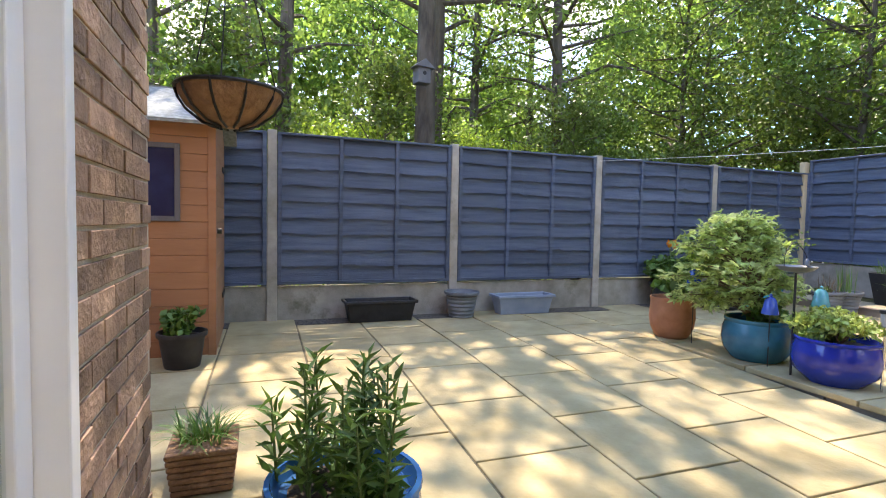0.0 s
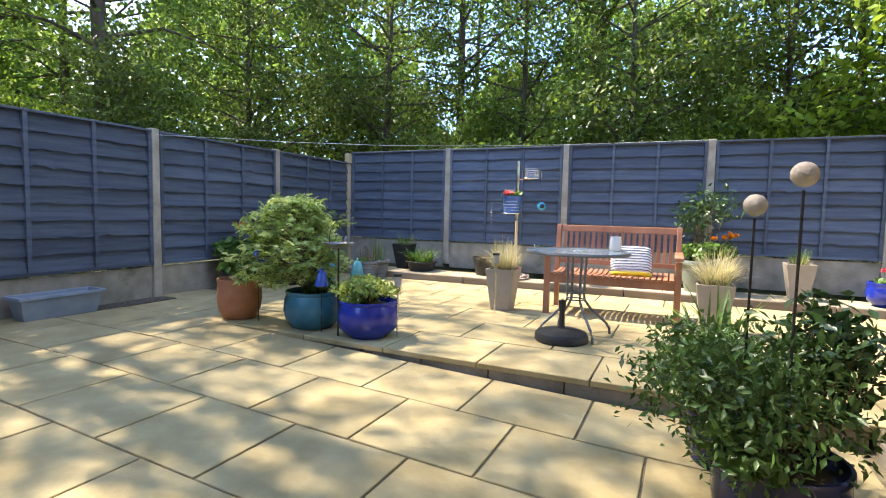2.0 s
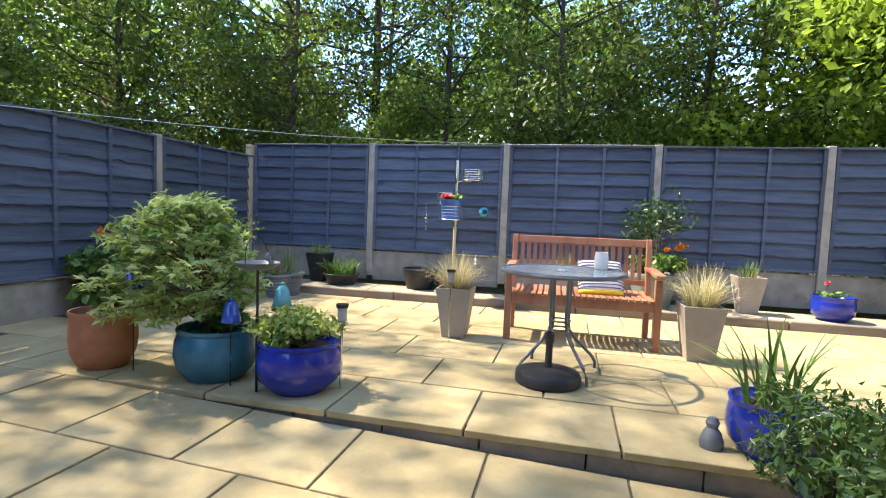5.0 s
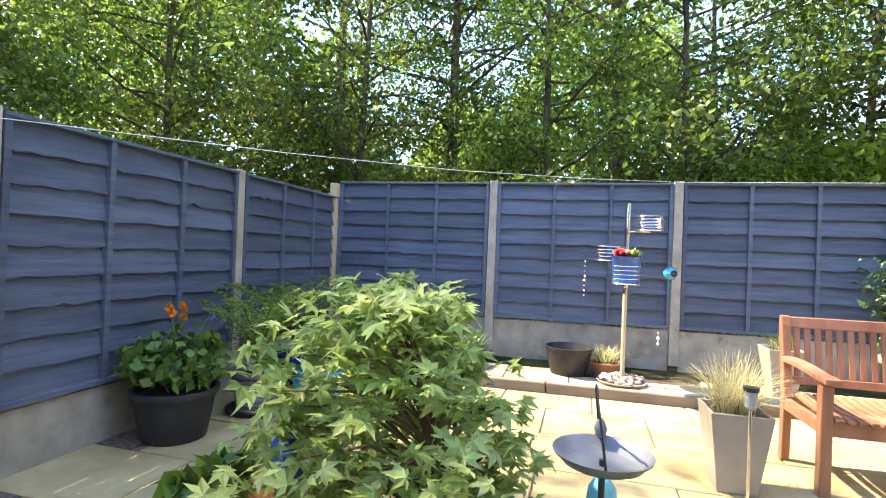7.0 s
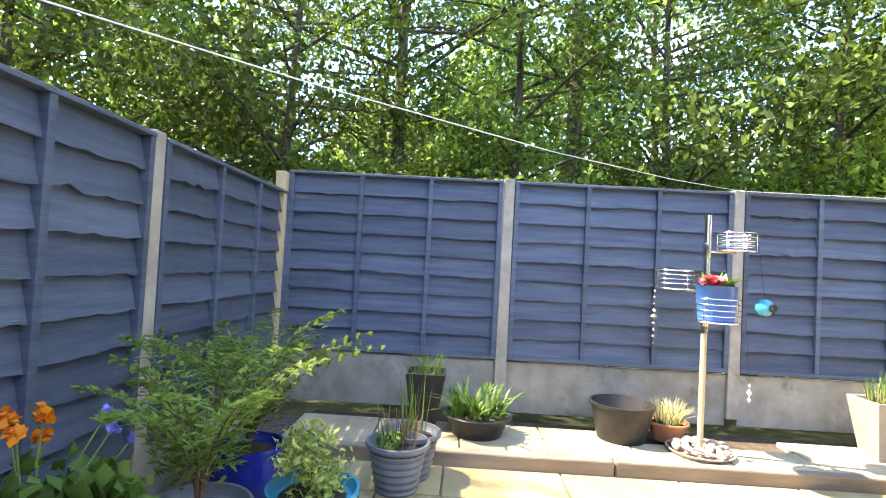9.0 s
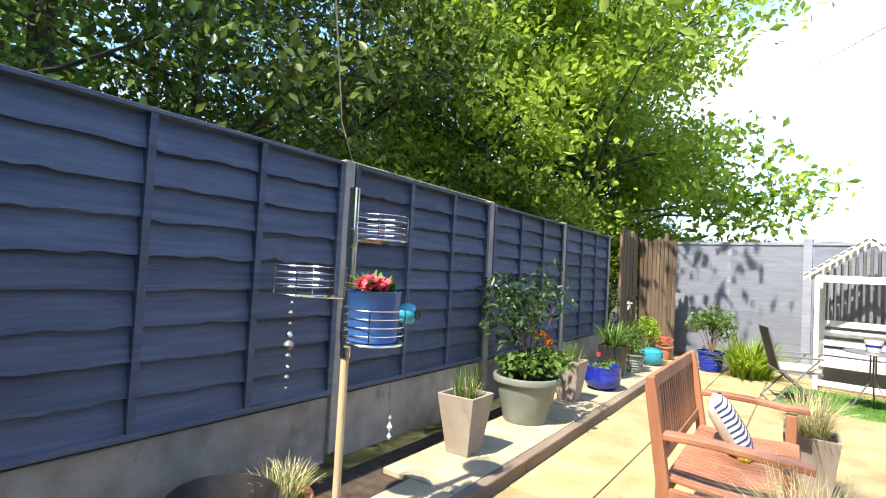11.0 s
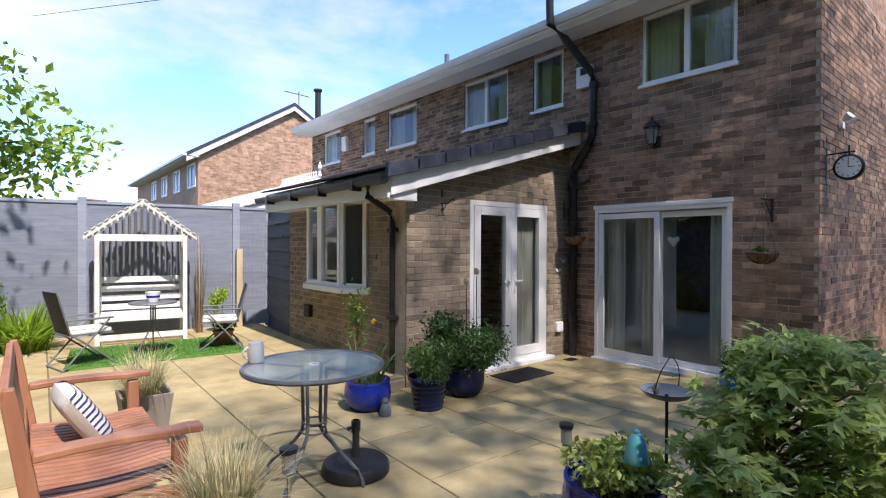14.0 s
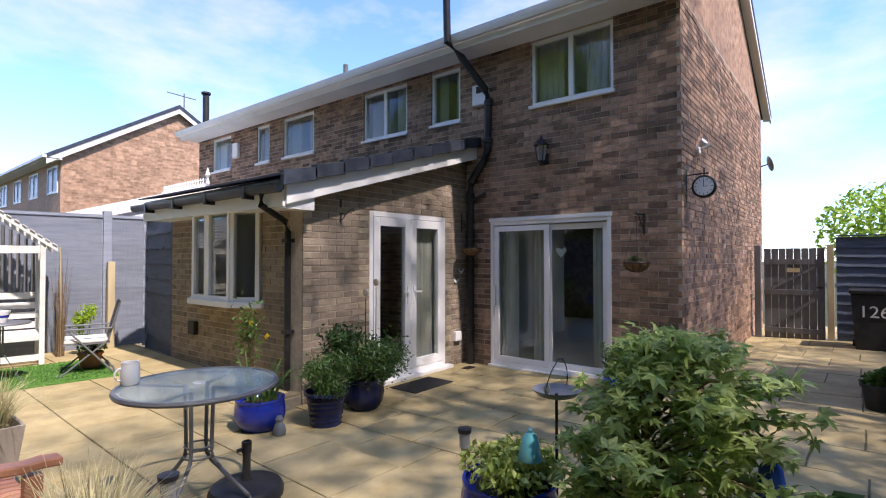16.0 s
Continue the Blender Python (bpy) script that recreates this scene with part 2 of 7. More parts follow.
def thing(name, label, category, at=None, group="", kind=""):
    ob = new(name)
    ob.empty_display_size = 0.1
    if at is not None:
        ob.matrix_basis = at
    return tagged(ob, label, category, group, kind)


def leaf_mesh(name, centres, sizes, material, rng, up=0.35, slim=0.55, aim=None):
    """Many small folded leaves, one diamond each, round the given centres."""
    n = len(centres)
    d = rng.normal(size=(n, 3)) if aim is None else aim + rng.normal(size=(n, 3)) * 0.35
    d /= np.linalg.norm(d, axis=1)[:, None] + 1e-9
    nrm = rng.normal(size=(n, 3)) * (1 - up)
    nrm[:, 2] += up * 1.6
    s = np.cross(d, nrm)
    s /= np.linalg.norm(s, axis=1)[:, None] + 1e-9
    nn = np.cross(s, d)
    L = sizes[:, None]
    p0, p2 = centres - d * L * 0.5, centres + d * L * 0.5
    mid = centres + nn * L * 0.10
    p1, p3 = mid + s * L * slim * 0.5, mid - s * L * slim * 0.5
    v = np.stack([p0, p1, p2, p3], 1).reshape(-1, 3)
    idx = np.arange(n)[:, None] * 4
    tri = np.concatenate([idx + [0, 1, 2], idx + [0, 2, 3]], 1).reshape(-1, 3)
    me = bpy.data.meshes.new(name)
    me.vertices.add(len(v))
    me.vertices.foreach_set("co", v.ravel())
    me.loops.add(tri.size)
    me.loops.foreach_set("vertex_index", tri.ravel().astype(np.int32))
    me.polygons.add(len(tri))
    me.polygons.foreach_set("loop_start", np.arange(0, tri.size, 3, dtype=np.int32))
    me.update(calc_edges=True)
    me.materials.append(material)
    return me


# ---- ground ----
UP = 0.14          # upper terrace
LEDGE = 0.23       # planting ledge along the east fence
STEP_X, SKEW = 3.665, 0.02   # edge of the step, and its lean to the fence


def low(y):
    return UP * min(max((y - 0.9) / 3.7, 0), 1)


def edge(y):
    return STEP_X + SKEW * y


ground = thing("ground", "woodland floor of dark leaf litter and grass", "ground", kind="structure")
g = Geo()
g.sheet([(-300, -300, -0.12), (300, -300, -0.12), (300, 300, -0.12), (-300, 300, -0.12)])
part("ground_sheet", g, WOODLAND, ground)
bed = thing("paving_bed", "sandy mortar bed showing between the paving slabs", "pavement", kind="structure")
g = Geo()
ys = [-9.0, 0.9, 4.6, 6.36]
for y0, y1 in zip(ys, ys[1:]):
    g.sheet([(-7.5, y0, low(y0) - 0.010), (edge(y0) + 0.2, y0, low(y0) - 0.010), (edge(y1) + 0.2, y1, low(y1) - 0.010), (-7.5, y1, low(y1) - 0.010)])
g.box((3.80, -6.0, -0.1), (8.1, 6.36, UP - 0.012))
g.box((2.9, -6.0, -0.1), (3.80, -0.02, UP - 0.012))
part("bed", g, JOINT, bed)

# ---- camera-side structure: fences ----
N_Y, E_X, PITCH = 6.30, 8.20, 1.92
rng = np.random.default_rng(4)


def board_mesh(seed, length, height, thick=0.014):
    r = random.Random(seed)
    g, n = Geo(), 26
    w = [0.006 * math.sin(i * 0.9 + r.random() * 6) + r.uniform(-0.004, 0.004) for i in range(n + 1)]
    if r.random() < 0.6:
        k = r.randrange(4, n - 4)
        for j, d in ((-1, 0.4), (0, 1), (1, 0.5)):
            w[k + j] += d * r.uniform(-0.022, 0.022)
    lo = [(length * i / n, w[i] * 1.1) for i in range(n + 1)]
    hi = [(length * i / n, height) for i in range(n + 1)]
    for y, lean in ((0, 0), (thick, 0)):
        for p in lo:
            g.v.append((p[0], y - 0.042, p[1]))
        for p in hi:
            g.v.append((p[0], y, p[1]))
    m = n + 1
    for i in range(n):
        g.f += [(i, i + 1, m + i + 1, m + i), (3 * m + i, 3 * m + i + 1, 2 * m + i + 1, 2 * m + i), (2 * m + i, 2 * m + i + 1, i + 1, i)]
    return g


BOARDS = [board_mesh(s, 1.82, 0.185).mesh("board", FENCE) for s in range(14)]
BATTEN = Geo().box((-0.019, -0.054, 0), (0.019, -0.008, 1.47)).mesh("batten", FENCE, bevel=0.003)
RAIL = Geo().box((0, -0.056, 0), (1.82, 0.014, 0.032)).mesh("rail", FENCE, bevel=0.003)
CAP = Geo().box((0, -0.060, 0), (1.82, 0.02, 0.022)).mesh("cap", FENCE, bevel=0.004)
POST = Geo().box((-0.05, -0.05, 0), (0.05, 0.05, 1.9), taper=0.006).mesh("post_shaft", CONCRETE, bevel=0.008)
GBOARD = Geo().box((-0.0, -0.022, 0), (1.82, 0.022, 0.42)).mesh("gravel_slab", GRAVEL_BOARD, bevel=0.005)


def fence_run(start, turn, count, base, boards=9, first_post=True, group="fence panels", salt=0):
    """Panels, posts and gravel boards from start in the direction of turn; the front of the panels looks to their right."""
    M = pose(*start, 0, 0, turn)
    for i in range(count):
        x = i * PITCH + 0.05
        panel = thing("lap_fence", "blue-grey painted waney lap fence panel between concrete posts", "fence", M @ pose(x, 0, base + 0.44), group)
        for j in range(boards):
            part("board", BOARDS[(j * 5 + i * 3 + salt) % 14], FENCE, panel, at=pose(0, 0.004, 0.02 + j * 0.162))
        for bx in (0.019, 0.62, 1.21, 1.80):
            part("batten", BATTEN, FENCE, panel, at=pose(bx, 0, 0.01))
        part("rail", RAIL, FENCE, panel, at=pose(0, 0, 0))
        part("cap", CAP, FENCE, panel, at=pose(0, 0, 1.478))
        gb = thing("gravel_board", "grey concrete gravel board under a fence panel", "gravel board", M @ pose(x, 0, base), "gravel boards")
        part("slab", GBOARD, GRAVEL_BOARD, gb)
    for i in range(0 if first_post else 1, count + 1):
        p = thing("concrete_post", "weathered grey concrete fence post with a flat top", "post", M @ pose(i * PITCH, -0.004, base + 0.06), "fence posts")
        part("shaft", POST, CONCRETE, p)


fence_run((E_X - 6 * PITCH, N_Y, 0.06), 0, 6, 0.0, salt=2)      # north fence, up to the corner
fence_run((E_X, N_Y, 0.25), -90, 5, 0.0, first_post=False, salt=7)     # east fence, southwards

# ---- house ----
COURSE, LONG = 0.075, 0.216


def brick_wall(name, label, M, width, height, holes, brick, near=None, thick=0.24, quoins=(), top=None, seed=1):
    """A wall whose local x runs along it and whose face looks to -y. Bricks inside near (x0, x1, z0, z1) are parts of their own.
    quoins: x places at which every second course starts with a pale brick. top: height as a function of x."""
    wall = thing(name, label, "wall", M, kind="structure")
    xs = sorted({0, width, *[h[i] for h in holes for i in (0, 1)]})
    zs = sorted({0, height, *[h[i] for h in holes for i in (2, 3)]})
    g = Geo()
    if top is None:
        for x0, x1 in zip(xs, xs[1:]):
            for z0, z1 in zip(zs, zs[1:]):
                if not any(h[0] <= x0 < h[1] and h[2] <= z0 < h[3] for h in holes):
                    g.box((x0, 0, z0), (x1, thick, z1))
    else:
        for x0, x1 in zip(xs, xs[1:]):
            for z0, z1 in zip(zs, zs[1:]):
                if any(h[0] <= x0 < h[1] and h[2] <= z0 < h[3] for h in holes):
                    continue
                if z1 < height:
                    g.box((x0, 0, z0), (x1, thick, z1))
                else:
                    n = max(2, int((x1 - x0) / 0.2))
                    cut = [x0 + (x1 - x0) * i / n for i in range(n + 1)]
                    g.prism([(x0, z0), *[(c, top(c)) for c in reversed(cut)][::-1][::-1], ][:1] + [(x1, z0)] + [(c, top(c)) for c in reversed(cut)], 0, thick)
    part("mortar", g, MORTAR, wall)
    r = random.Random(seed)
    shapes, rest, pale = {}, Geo(), Geo()
    rows = int(height / COURSE) + 1
    for j in range(rows):
        z0 = j * COURSE
        x = -(j % 2) * (LONG + 0.01) / 2
        while x < width:
            ln = LONG
            a, b = max(x, 0.0), min(x + ln, width)
            x += ln + 0.010
            spans = [(a, b)]
            for h in holes:
                if h[2] - 0.02 < z0 + COURSE / 2 < h[3] + 0.02:
                    cut = []
                    for p, q in spans:
                        if q <= h[0] or p >= h[1]:
                            cut.append((p, q))
                        else:
                            if p < h[0]:
                                cut.append((p, h[0]))
                            if q > h[1]:
                                cut.append((h[1], q))
                    spans = cut
            for p, q in spans:
                if q - p < 0.03 or z0 + COURSE > (height if top is None else top((p + q) / 2)):
                    continue
                edge_pale = j % 2 and any(abs(p - c) < 0.02 or abs(q - c) < 0.02 for c in quoins)
                out = r.uniform(0.003, 0.009)
                if near and near[0] <= (p + q) / 2 <= near[1] and near[2] <= z0 <= near[3]:
                    key = (round(q - p, 2), edge_pale)
                    if key not in shapes:
                        shapes[key] = Geo().box((0, -0.006, 0), (q - p, 0.02, COURSE - 0.011)).mesh("brick", BRICK_PALE if edge_pale else brick, bevel=0.0025)
                    part("brick", shapes[key], brick, wall, at=pose(p, 0.006 - out, z0))
                else:
                    (pale if edge_pale else rest).box((p, -out, z0), (q, 0.02, z0 + COURSE - 0.011))
    rest_ob = part("brickwork", rest, brick, wall)
    rest_ob["kind"] = "stuff"
    if pale.v:
        part("quoins", pale, BRICK_PALE, wall)["kind"] = "stuff"
    return wall


Y_N, Y_S, EAVE = 3.08, -8.7, 4.68
E_FACE = pose(0, Y_S, 0, 0, 0, 90)     # local x runs north, the face looks east


def e_hole(y0, y1, z0, z1):
    return (y0 - Y_S, y1 - Y_S, z0, z1)


UPPER = [(1.14, 2.30, 3.70, 4.60, 0.5), (-0.70, -0.11, 3.72, 4.56, 0), (-2.33, -1.24, 3.71, 4.56, 0.5), (-4.87, -3.81, 3.73, 4.56, 0), (-5.92, -5.41, 3.73, 4.56, 0), (-7.97, -7.07, 3.75, 4.56, 0)]
SLIDER = (0.45, 2.26, 0.03, 2.11)
brick_wall("wall_east", "brown brick rear wall of the house", E_FACE, Y_N - Y_S, EAVE, [e_hole(*w[:4]) for w in UPPER] + [e_hole(*SLIDER)], BRICK, near=(2.28 - Y_S, 3.2 - Y_S, 0, 2.4))
RIDGE_X, RIDGE_Z = -3.3, 6.7


def gable_top(x):
    return EAVE + (RIDGE_Z - EAVE) * (1 - abs(x - 3.3) / 3.3)


brick_wall("wall_north", "sunlit brown brick gable wall of the house", pose(0, Y_N, 0, 0, 0, 180), 6.6, EAVE, [], BRICK, seed=3)
g = Geo().prism([(0, EAVE), (-6.6, EAVE), (RIDGE_X, RIDGE_Z)], Y_N - 0.24, Y_N)
tagged(part("gable_peak", g, BRICK, None), "brown brick gable peak under the roof verge", "wall", kind="structure")
g = Geo()
for ya, yb, za, zb in ((Y_S, 0.4, 0, EAVE), (0.4, 2.6, 0, 0.9), (0.4, 2.6, 2.1, 3.5), (0.4, 2.6, 4.4, EAVE), (2.6, Y_N - 0.24, 0, EAVE)):
    g.box((-6.6, ya, za), (-6.36, yb, zb))
g.box((-6.36, Y_S, 0), (-0.24, Y_S + 0.24, EAVE))
tagged(part("wall_west", g, BRICK, None), "brown brick front and party walls", "wall", kind="structure")
# inside: floors and a room behind each glazed door
g = Geo()
g.box((-6.3, Y_S + 0.26, 2.45), (-0.25, Y_N - 0.26, 2.62)).box((-6.3, Y_S + 0.26, -0.06), (-0.25, Y_N - 0.26, 0.02))
g.box((-3.9, Y_S + 0.26, 0.02), (-3.8, -0.25, EAVE)).box((-3.8, -0.35, 0.02), (-0.25, -0.25, 2.45)).box((-3.8, -0.95, 2.62), (-0.25, -0.85, EAVE)).box((-3.8, 0.7, 2.62), (-0.25, 0.8, EAVE))
g.box((-6.3, Y_S + 0.26, EAVE), (-0.25, Y_N - 0.26, EAVE + 0.06))
tagged(part("interior", g, INSIDE, None), "plain plastered rooms behind the windows", "room", kind="structure")

roof = thing("roof", "dark tiled pitched roof with white fascia and gutter", "roof", kind="structure")
slope = math.hypot(3.75, (RIDGE_Z - EAVE) * 3.75 / 3.3)
for side in (1, -1):
    g = Geo()
    x_e = RIDGE_X + side * 3.72
    z_e = EAVE - 0.06
    k = [(x_e, z_e + 0.14), (RIDGE_X, RIDGE_Z + 0.22), (RIDGE_X, RIDGE_Z + 0.10), (x_e, z_e + 0.06)]
    g.prism(k, Y_S - 0.1, Y_N + 0.16)
    part("slope", g, TILE, roof)
part("soffit", Geo().box((0.0, Y_S - 0.1, EAVE - 0.06), (0.42, Y_N + 0.10, EAVE - 0.03)), WHITE_BOARD, roof)
part("fascia", Geo().box((0.42, Y_S - 0.1, EAVE - 0.08), (0.45, Y_N + 0.12, EAVE + 0.13)), WHITE_BOARD, roof)
g = Geo()
for y0 in (Y_S - 0.12,):
    prof = [(0.46, EAVE + 0.11), (0.46, EAVE + 0.03), (0.50, EAVE + 0.0), (0.55, EAVE + 0.0), (0.58, EAVE + 0.04), (0.585, EAVE + 0.11), (0.572, EAVE + 0.11), (0.565, EAVE + 0.05), (0.545, EAVE + 0.015), (0.505, EAVE + 0.015), (0.475, EAVE + 0.04), (0.475, EAVE + 0.11)]
    g.prism(prof, y0, Y_N + 0.14)
part("gutter", g, WHITE_BOARD, roof, "white plastic gutter", smooth=True)
for k, side in enumerate((1, -1)):
    g = Geo()
    x_e, z_e = RIDGE_X + side * 3.76, EAVE - 0.1
    g.prism([(x_e, z_e), (x_e, z_e + 0.2), (RIDGE_X, RIDGE_Z + 0.16), (RIDGE_X, RIDGE_Z - 0.06)], Y_N + 0.12, Y_N + 0.15)
    g.prism([(x_e, z_e + 0.05), (RIDGE_X, RIDGE_Z - 0.02), (RIDGE_X, RIDGE_Z + 0.0), (x_e, z_e + 0.07)], Y_N, Y_N + 0.12)
    part("bargeboard", g, WHITE_BOARD, roof)


def frame_bars(g, w, h, bar, y0, y1, x=0.0, z=0.0):
    g.box((x, y0, z), (x + bar, y1, z + h)).box((x + w - bar, y0, z), (x + w, y1, z + h))
    g.box((x + bar, y0, z), (x + w - bar, y1, z + bar)).box((x + bar, y0, z + h - bar), (x + w - bar, y1, z + h))
    return g


def window(name, M, w, h, split, label, curtain=True):
    """A white casement in a hole; local x along the wall, -y outwards, from the hole's lower corner."""
    ob = thing(name, label, "window", M, kind="structure")
    g = frame_bars(Geo(), w, h, 0.045, 0.015, 0.085)
    if split:
        g.box((w * split - 0.035, 0.012, 0.045), (w * split + 0.035, 0.085, h - 0.045))
    part("window_frame", g, UPVC, ob, bevel=0.004)
    cuts = [0.045, w * split - 0.035, w * split + 0.035, w - 0.045] if split else [0.045, w - 0.045]
    for a, b in zip(cuts[::2], cuts[1::2]):
        p = part("pane", Geo().box((a - 0.005, 0.045, 0.04), (b + 0.005, 0.051, h - 0.04)), GLASS, ob)
        p.visible_shadow = False
    part("window_sill", Geo().box((-0.03, -0.05, -0.045), (w + 0.03, 0.08, 0.0)), UPVC, ob, bevel=0.006)
    if curtain:
        g = Geo()
        for k, x0 in enumerate((0.02, w * 0.62)):
            n = 14
            cw = w * 0.34
            for i in range(n):
                xa, xb = x0 + cw * i / n, x0 + cw * (i + 1) / n
                ya, yb = 0.20 + 0.025 * math.sin(i * 2.1), 0.20 + 0.025 * math.sin((i + 1) * 2.1)
                g.sheet([(xa, ya, 0.0), (xb, yb, 0.0), (xb, yb, h), (xa, ya, h)])
        part("curtain", g, CURTAIN, ob, smooth=True)
    return ob


for k, (y0, y1, z0, z1, split) in enumerate(UPPER):
    window("window_%d" % (k + 1), pose(0, y0, z0, 0, 0, 90), y1 - y0, z1 - z0, split, "white plastic casement window reflecting trees and sky")


def glazed_leaf(name, parent, x, z, w, h, y0, y1, bar, low_bar=None):
    leaf = part(name, frame_bars(Geo(), w, h, bar, y0, y1, x, z), UPVC, parent, bevel=0.004)
    p = part("pane", Geo().box((x + bar - 0.004, (y0 + y1) / 2 - 0.004, z + bar - 0.004), (x + w - bar + 0.004, (y0 + y1) / 2 + 0.002, z + h - bar + 0.004)), GLASS, leaf)
    p.visible_shadow = False
    return leaf


def curtain_folds(x0, x1, y, z0, z1, n=24, depth=0.03):
    g = Geo()
    for i in range(n):
        a, b = x0 + (x1 - x0) * i / n, x0 + (x1 - x0) * (i + 1) / n
        ya, yb = y + depth * math.sin(i * 1.7), y + depth * math.sin((i + 1) * 1.7)
        g.sheet([(a, ya, z0), (b, yb, z0), (b, yb, z1), (a, ya, z1)])
    return g


y0, y1, z0, z1 = SLIDER
w, h = y1 - y0, z1 - z0
slider = thing("door_1", "white plastic sliding patio door with two tall panes", "door", pose(0, y0, z0, 0, 0, 90), kind="structure")
part("door_frame", frame_bars(Geo(), w, h, 0.055, -0.012, 0.11), UPVC, slider, bevel=0.004)
left_leaf = glazed_leaf("sliding_leaf", slider, 0.06, 0.06, w / 2 - 0.02, h - 0.13, 0.0, 0.04, 0.075)
part("door_handle", Geo().box((0.075, -0.045, 0.85), (0.10, -0.002, 1.15)), UPVC, left_leaf, bevel=0.006)
glazed_leaf("fixed_leaf", slider, w / 2 - 0.02, 0.06, w / 2 - 0.04, h - 0.13, 0.05, 0.09, 0.075)
part("threshold", Geo().box((-0.02, -0.06, -0.03), (w + 0.02, 0.1, 0.0)), UPVC, slider, bevel=0.005)
part("head_trim", Geo().box((-0.015, -0.03, h - 0.002), (w + 0.015, 0.1, h + 0.05)), UPVC, slider, bevel=0.005)
for ca, cb in ((0.08, 0.36), (0.62, 0.90), (1.50, 1.76)):
    part("curtain", curtain_folds(ca, cb, 0.17, 0.0, 2.02, 16), CURTAIN, slider, smooth=True)

# ---- rear extension ----
EX, EY = 2.97, -3.2


def ext_top(x):
    return 2.42 + (3.28 - 2.42) * (1 - x / EX)


FD = (0.53, 2.01, 0.05, 2.16)
# local x of the north wall runs west from the outer corner
brick_wall("wall_extension_north", "buff brown brick side wall of the extension with pale quoins", pose(EX, 0, 0, 0, 0, 180), EX, 3.25, [(EX - FD[1], EX - FD[0], FD[2], FD[3])],
           BRICK_BUFF, near=(0, 3, 0, 2.6), quoins=(0, EX - FD[1], EX - FD[0]), top=lambda x: ext_top(EX - x) - 0.03, seed=5)
BAY = (-2.42, -0.80, 1.06, 2.20)
brick_wall("wall_extension_east", "buff brown brick end wall of the extension with a bay window", pose(EX, EY, 0, 0, 0, 90), -EY - 0.24, 2.4, [(BAY[0] - EY, BAY[1] - EY, BAY[2], BAY[3])], BRICK_BUFF, near=(0, 3, 0, 2.5), seed=7)
g = Geo().box((0.0, EY, 0), (EX - 0.24, EY + 0.24, 2.4))
g.box((0.02, EY + 0.24, 0.0), (EX - 0.24, -0.24, 0.03)).box((0.02, EY + 0.24, 2.36), (EX - 0.24, -0.24, 2.4))
tagged(part("extension_shell", g, INSIDE, None), "plain inner floor, ceiling and far wall of the extension", "wall", kind="structure")

ext_roof = thing("extension_roof", "lean-to roof of blue-grey tiles with white verge boards", "roof", kind="structure")
drop = (3.28 - 2.42) / EX
EAVE_X = EX + 0.34
ze = ext_top(EAVE_X)
part("deck", Geo().prism([(0, 3.28), (EAVE_X, ze), (EAVE_X, ze + 0.06), (0, 3.34)], EY - 0.1, 0.20), WHITE_BOARD, ext_roof)
tile_mesh = None
rows = 11
run = EAVE_X + 0.06
for i in range(rows):
    xa = run * i / rows
    xb = run * (i + 1) / rows + 0.05
    g = Geo()
    za, zb = ext_top(xa) + 0.075, ext_top(xb) + 0.105
    for k in range(11):
        y0 = 0.27 - 0.32 * (k + 1)
        g.prism([(xa, za), (xb, zb), (xb, zb + 0.022), (xa, za + 0.02)], y0 + 0.004, y0 + 0.316)
    part("tile_course", g, TILE, ext_roof)
for k in range(9):     # verge caps stepping down the edge
    xa, xb = run * k / 9, run * (k + 1) / 9 + 0.03
    g = Geo().prism([(xa, ext_top(xa) - 0.02), (xb, ext_top(xb) + 0.0), (xb, ext_top(xb) + 0.15), (xa, ext_top(xa) + 0.12)], 0.21, 0.285)
    part("verge_cap", g, TILE, ext_roof, bevel=0.006)
part("bargeboard", Geo().prism([(0.0, 3.28 - 0.20), (EX + 0.34, ze - 0.20), (EX + 0.34, ze + 0.02), (0.0, 3.28 + 0.02)], 0.17, 0.205), WHITE_BOARD, ext_roof)
part("box_end", Geo().prism([(EX - 0.02, ze - 0.24), (EAVE_X, ze - 0.24), (EAVE_X, ze + 0.0), (EX - 0.02, ze + 0.08)], 0.0, 0.17), WHITE_BOARD, ext_roof)
part("soffit", Geo().box((EX, EY - 0.1, ze - 0.21), (EAVE_X, 0.0, ze - 0.18)), WHITE_BOARD, ext_roof)
part("fascia", Geo().box((EAVE_X, EY - 0.1, ze - 0.22), (EAVE_X + 0.025, 0.17, ze + 0.01)), WHITE_BOARD, ext_roof)
g = Geo()
gx = EAVE_X + 0.03
g.prism([(gx, ze), (gx, ze - 0.05), (gx + 0.03, ze - 0.085), (gx + 0.08, ze - 0.085), (gx + 0.11, ze - 0.05), (gx + 0.112, ze), (gx + 0.10, ze), (gx + 0.098, ze - 0.045), (gx + 0.075, ze - 0.073), (gx + 0.035, ze - 0.073), (gx + 0.012, ze - 0.045), (gx + 0.012, ze)], EY - 0.25, 0.2)
part("gutter", g, BLACK_PIPE, ext_roof, "black plastic gutter", smooth=True)
for k in range(4):
    part("gutter_bracket", Geo().box((gx - 0.01, -0.4 - 0.85 * k, ze - 0.12), (gx + 0.12, -0.36 - 0.85 * k, ze + 0.01)), BLACK_PIPE, ext_roof)
pipe = thing("drainpipe", "black plastic downpipe with a swan neck on the brick corner", "drainpipe")
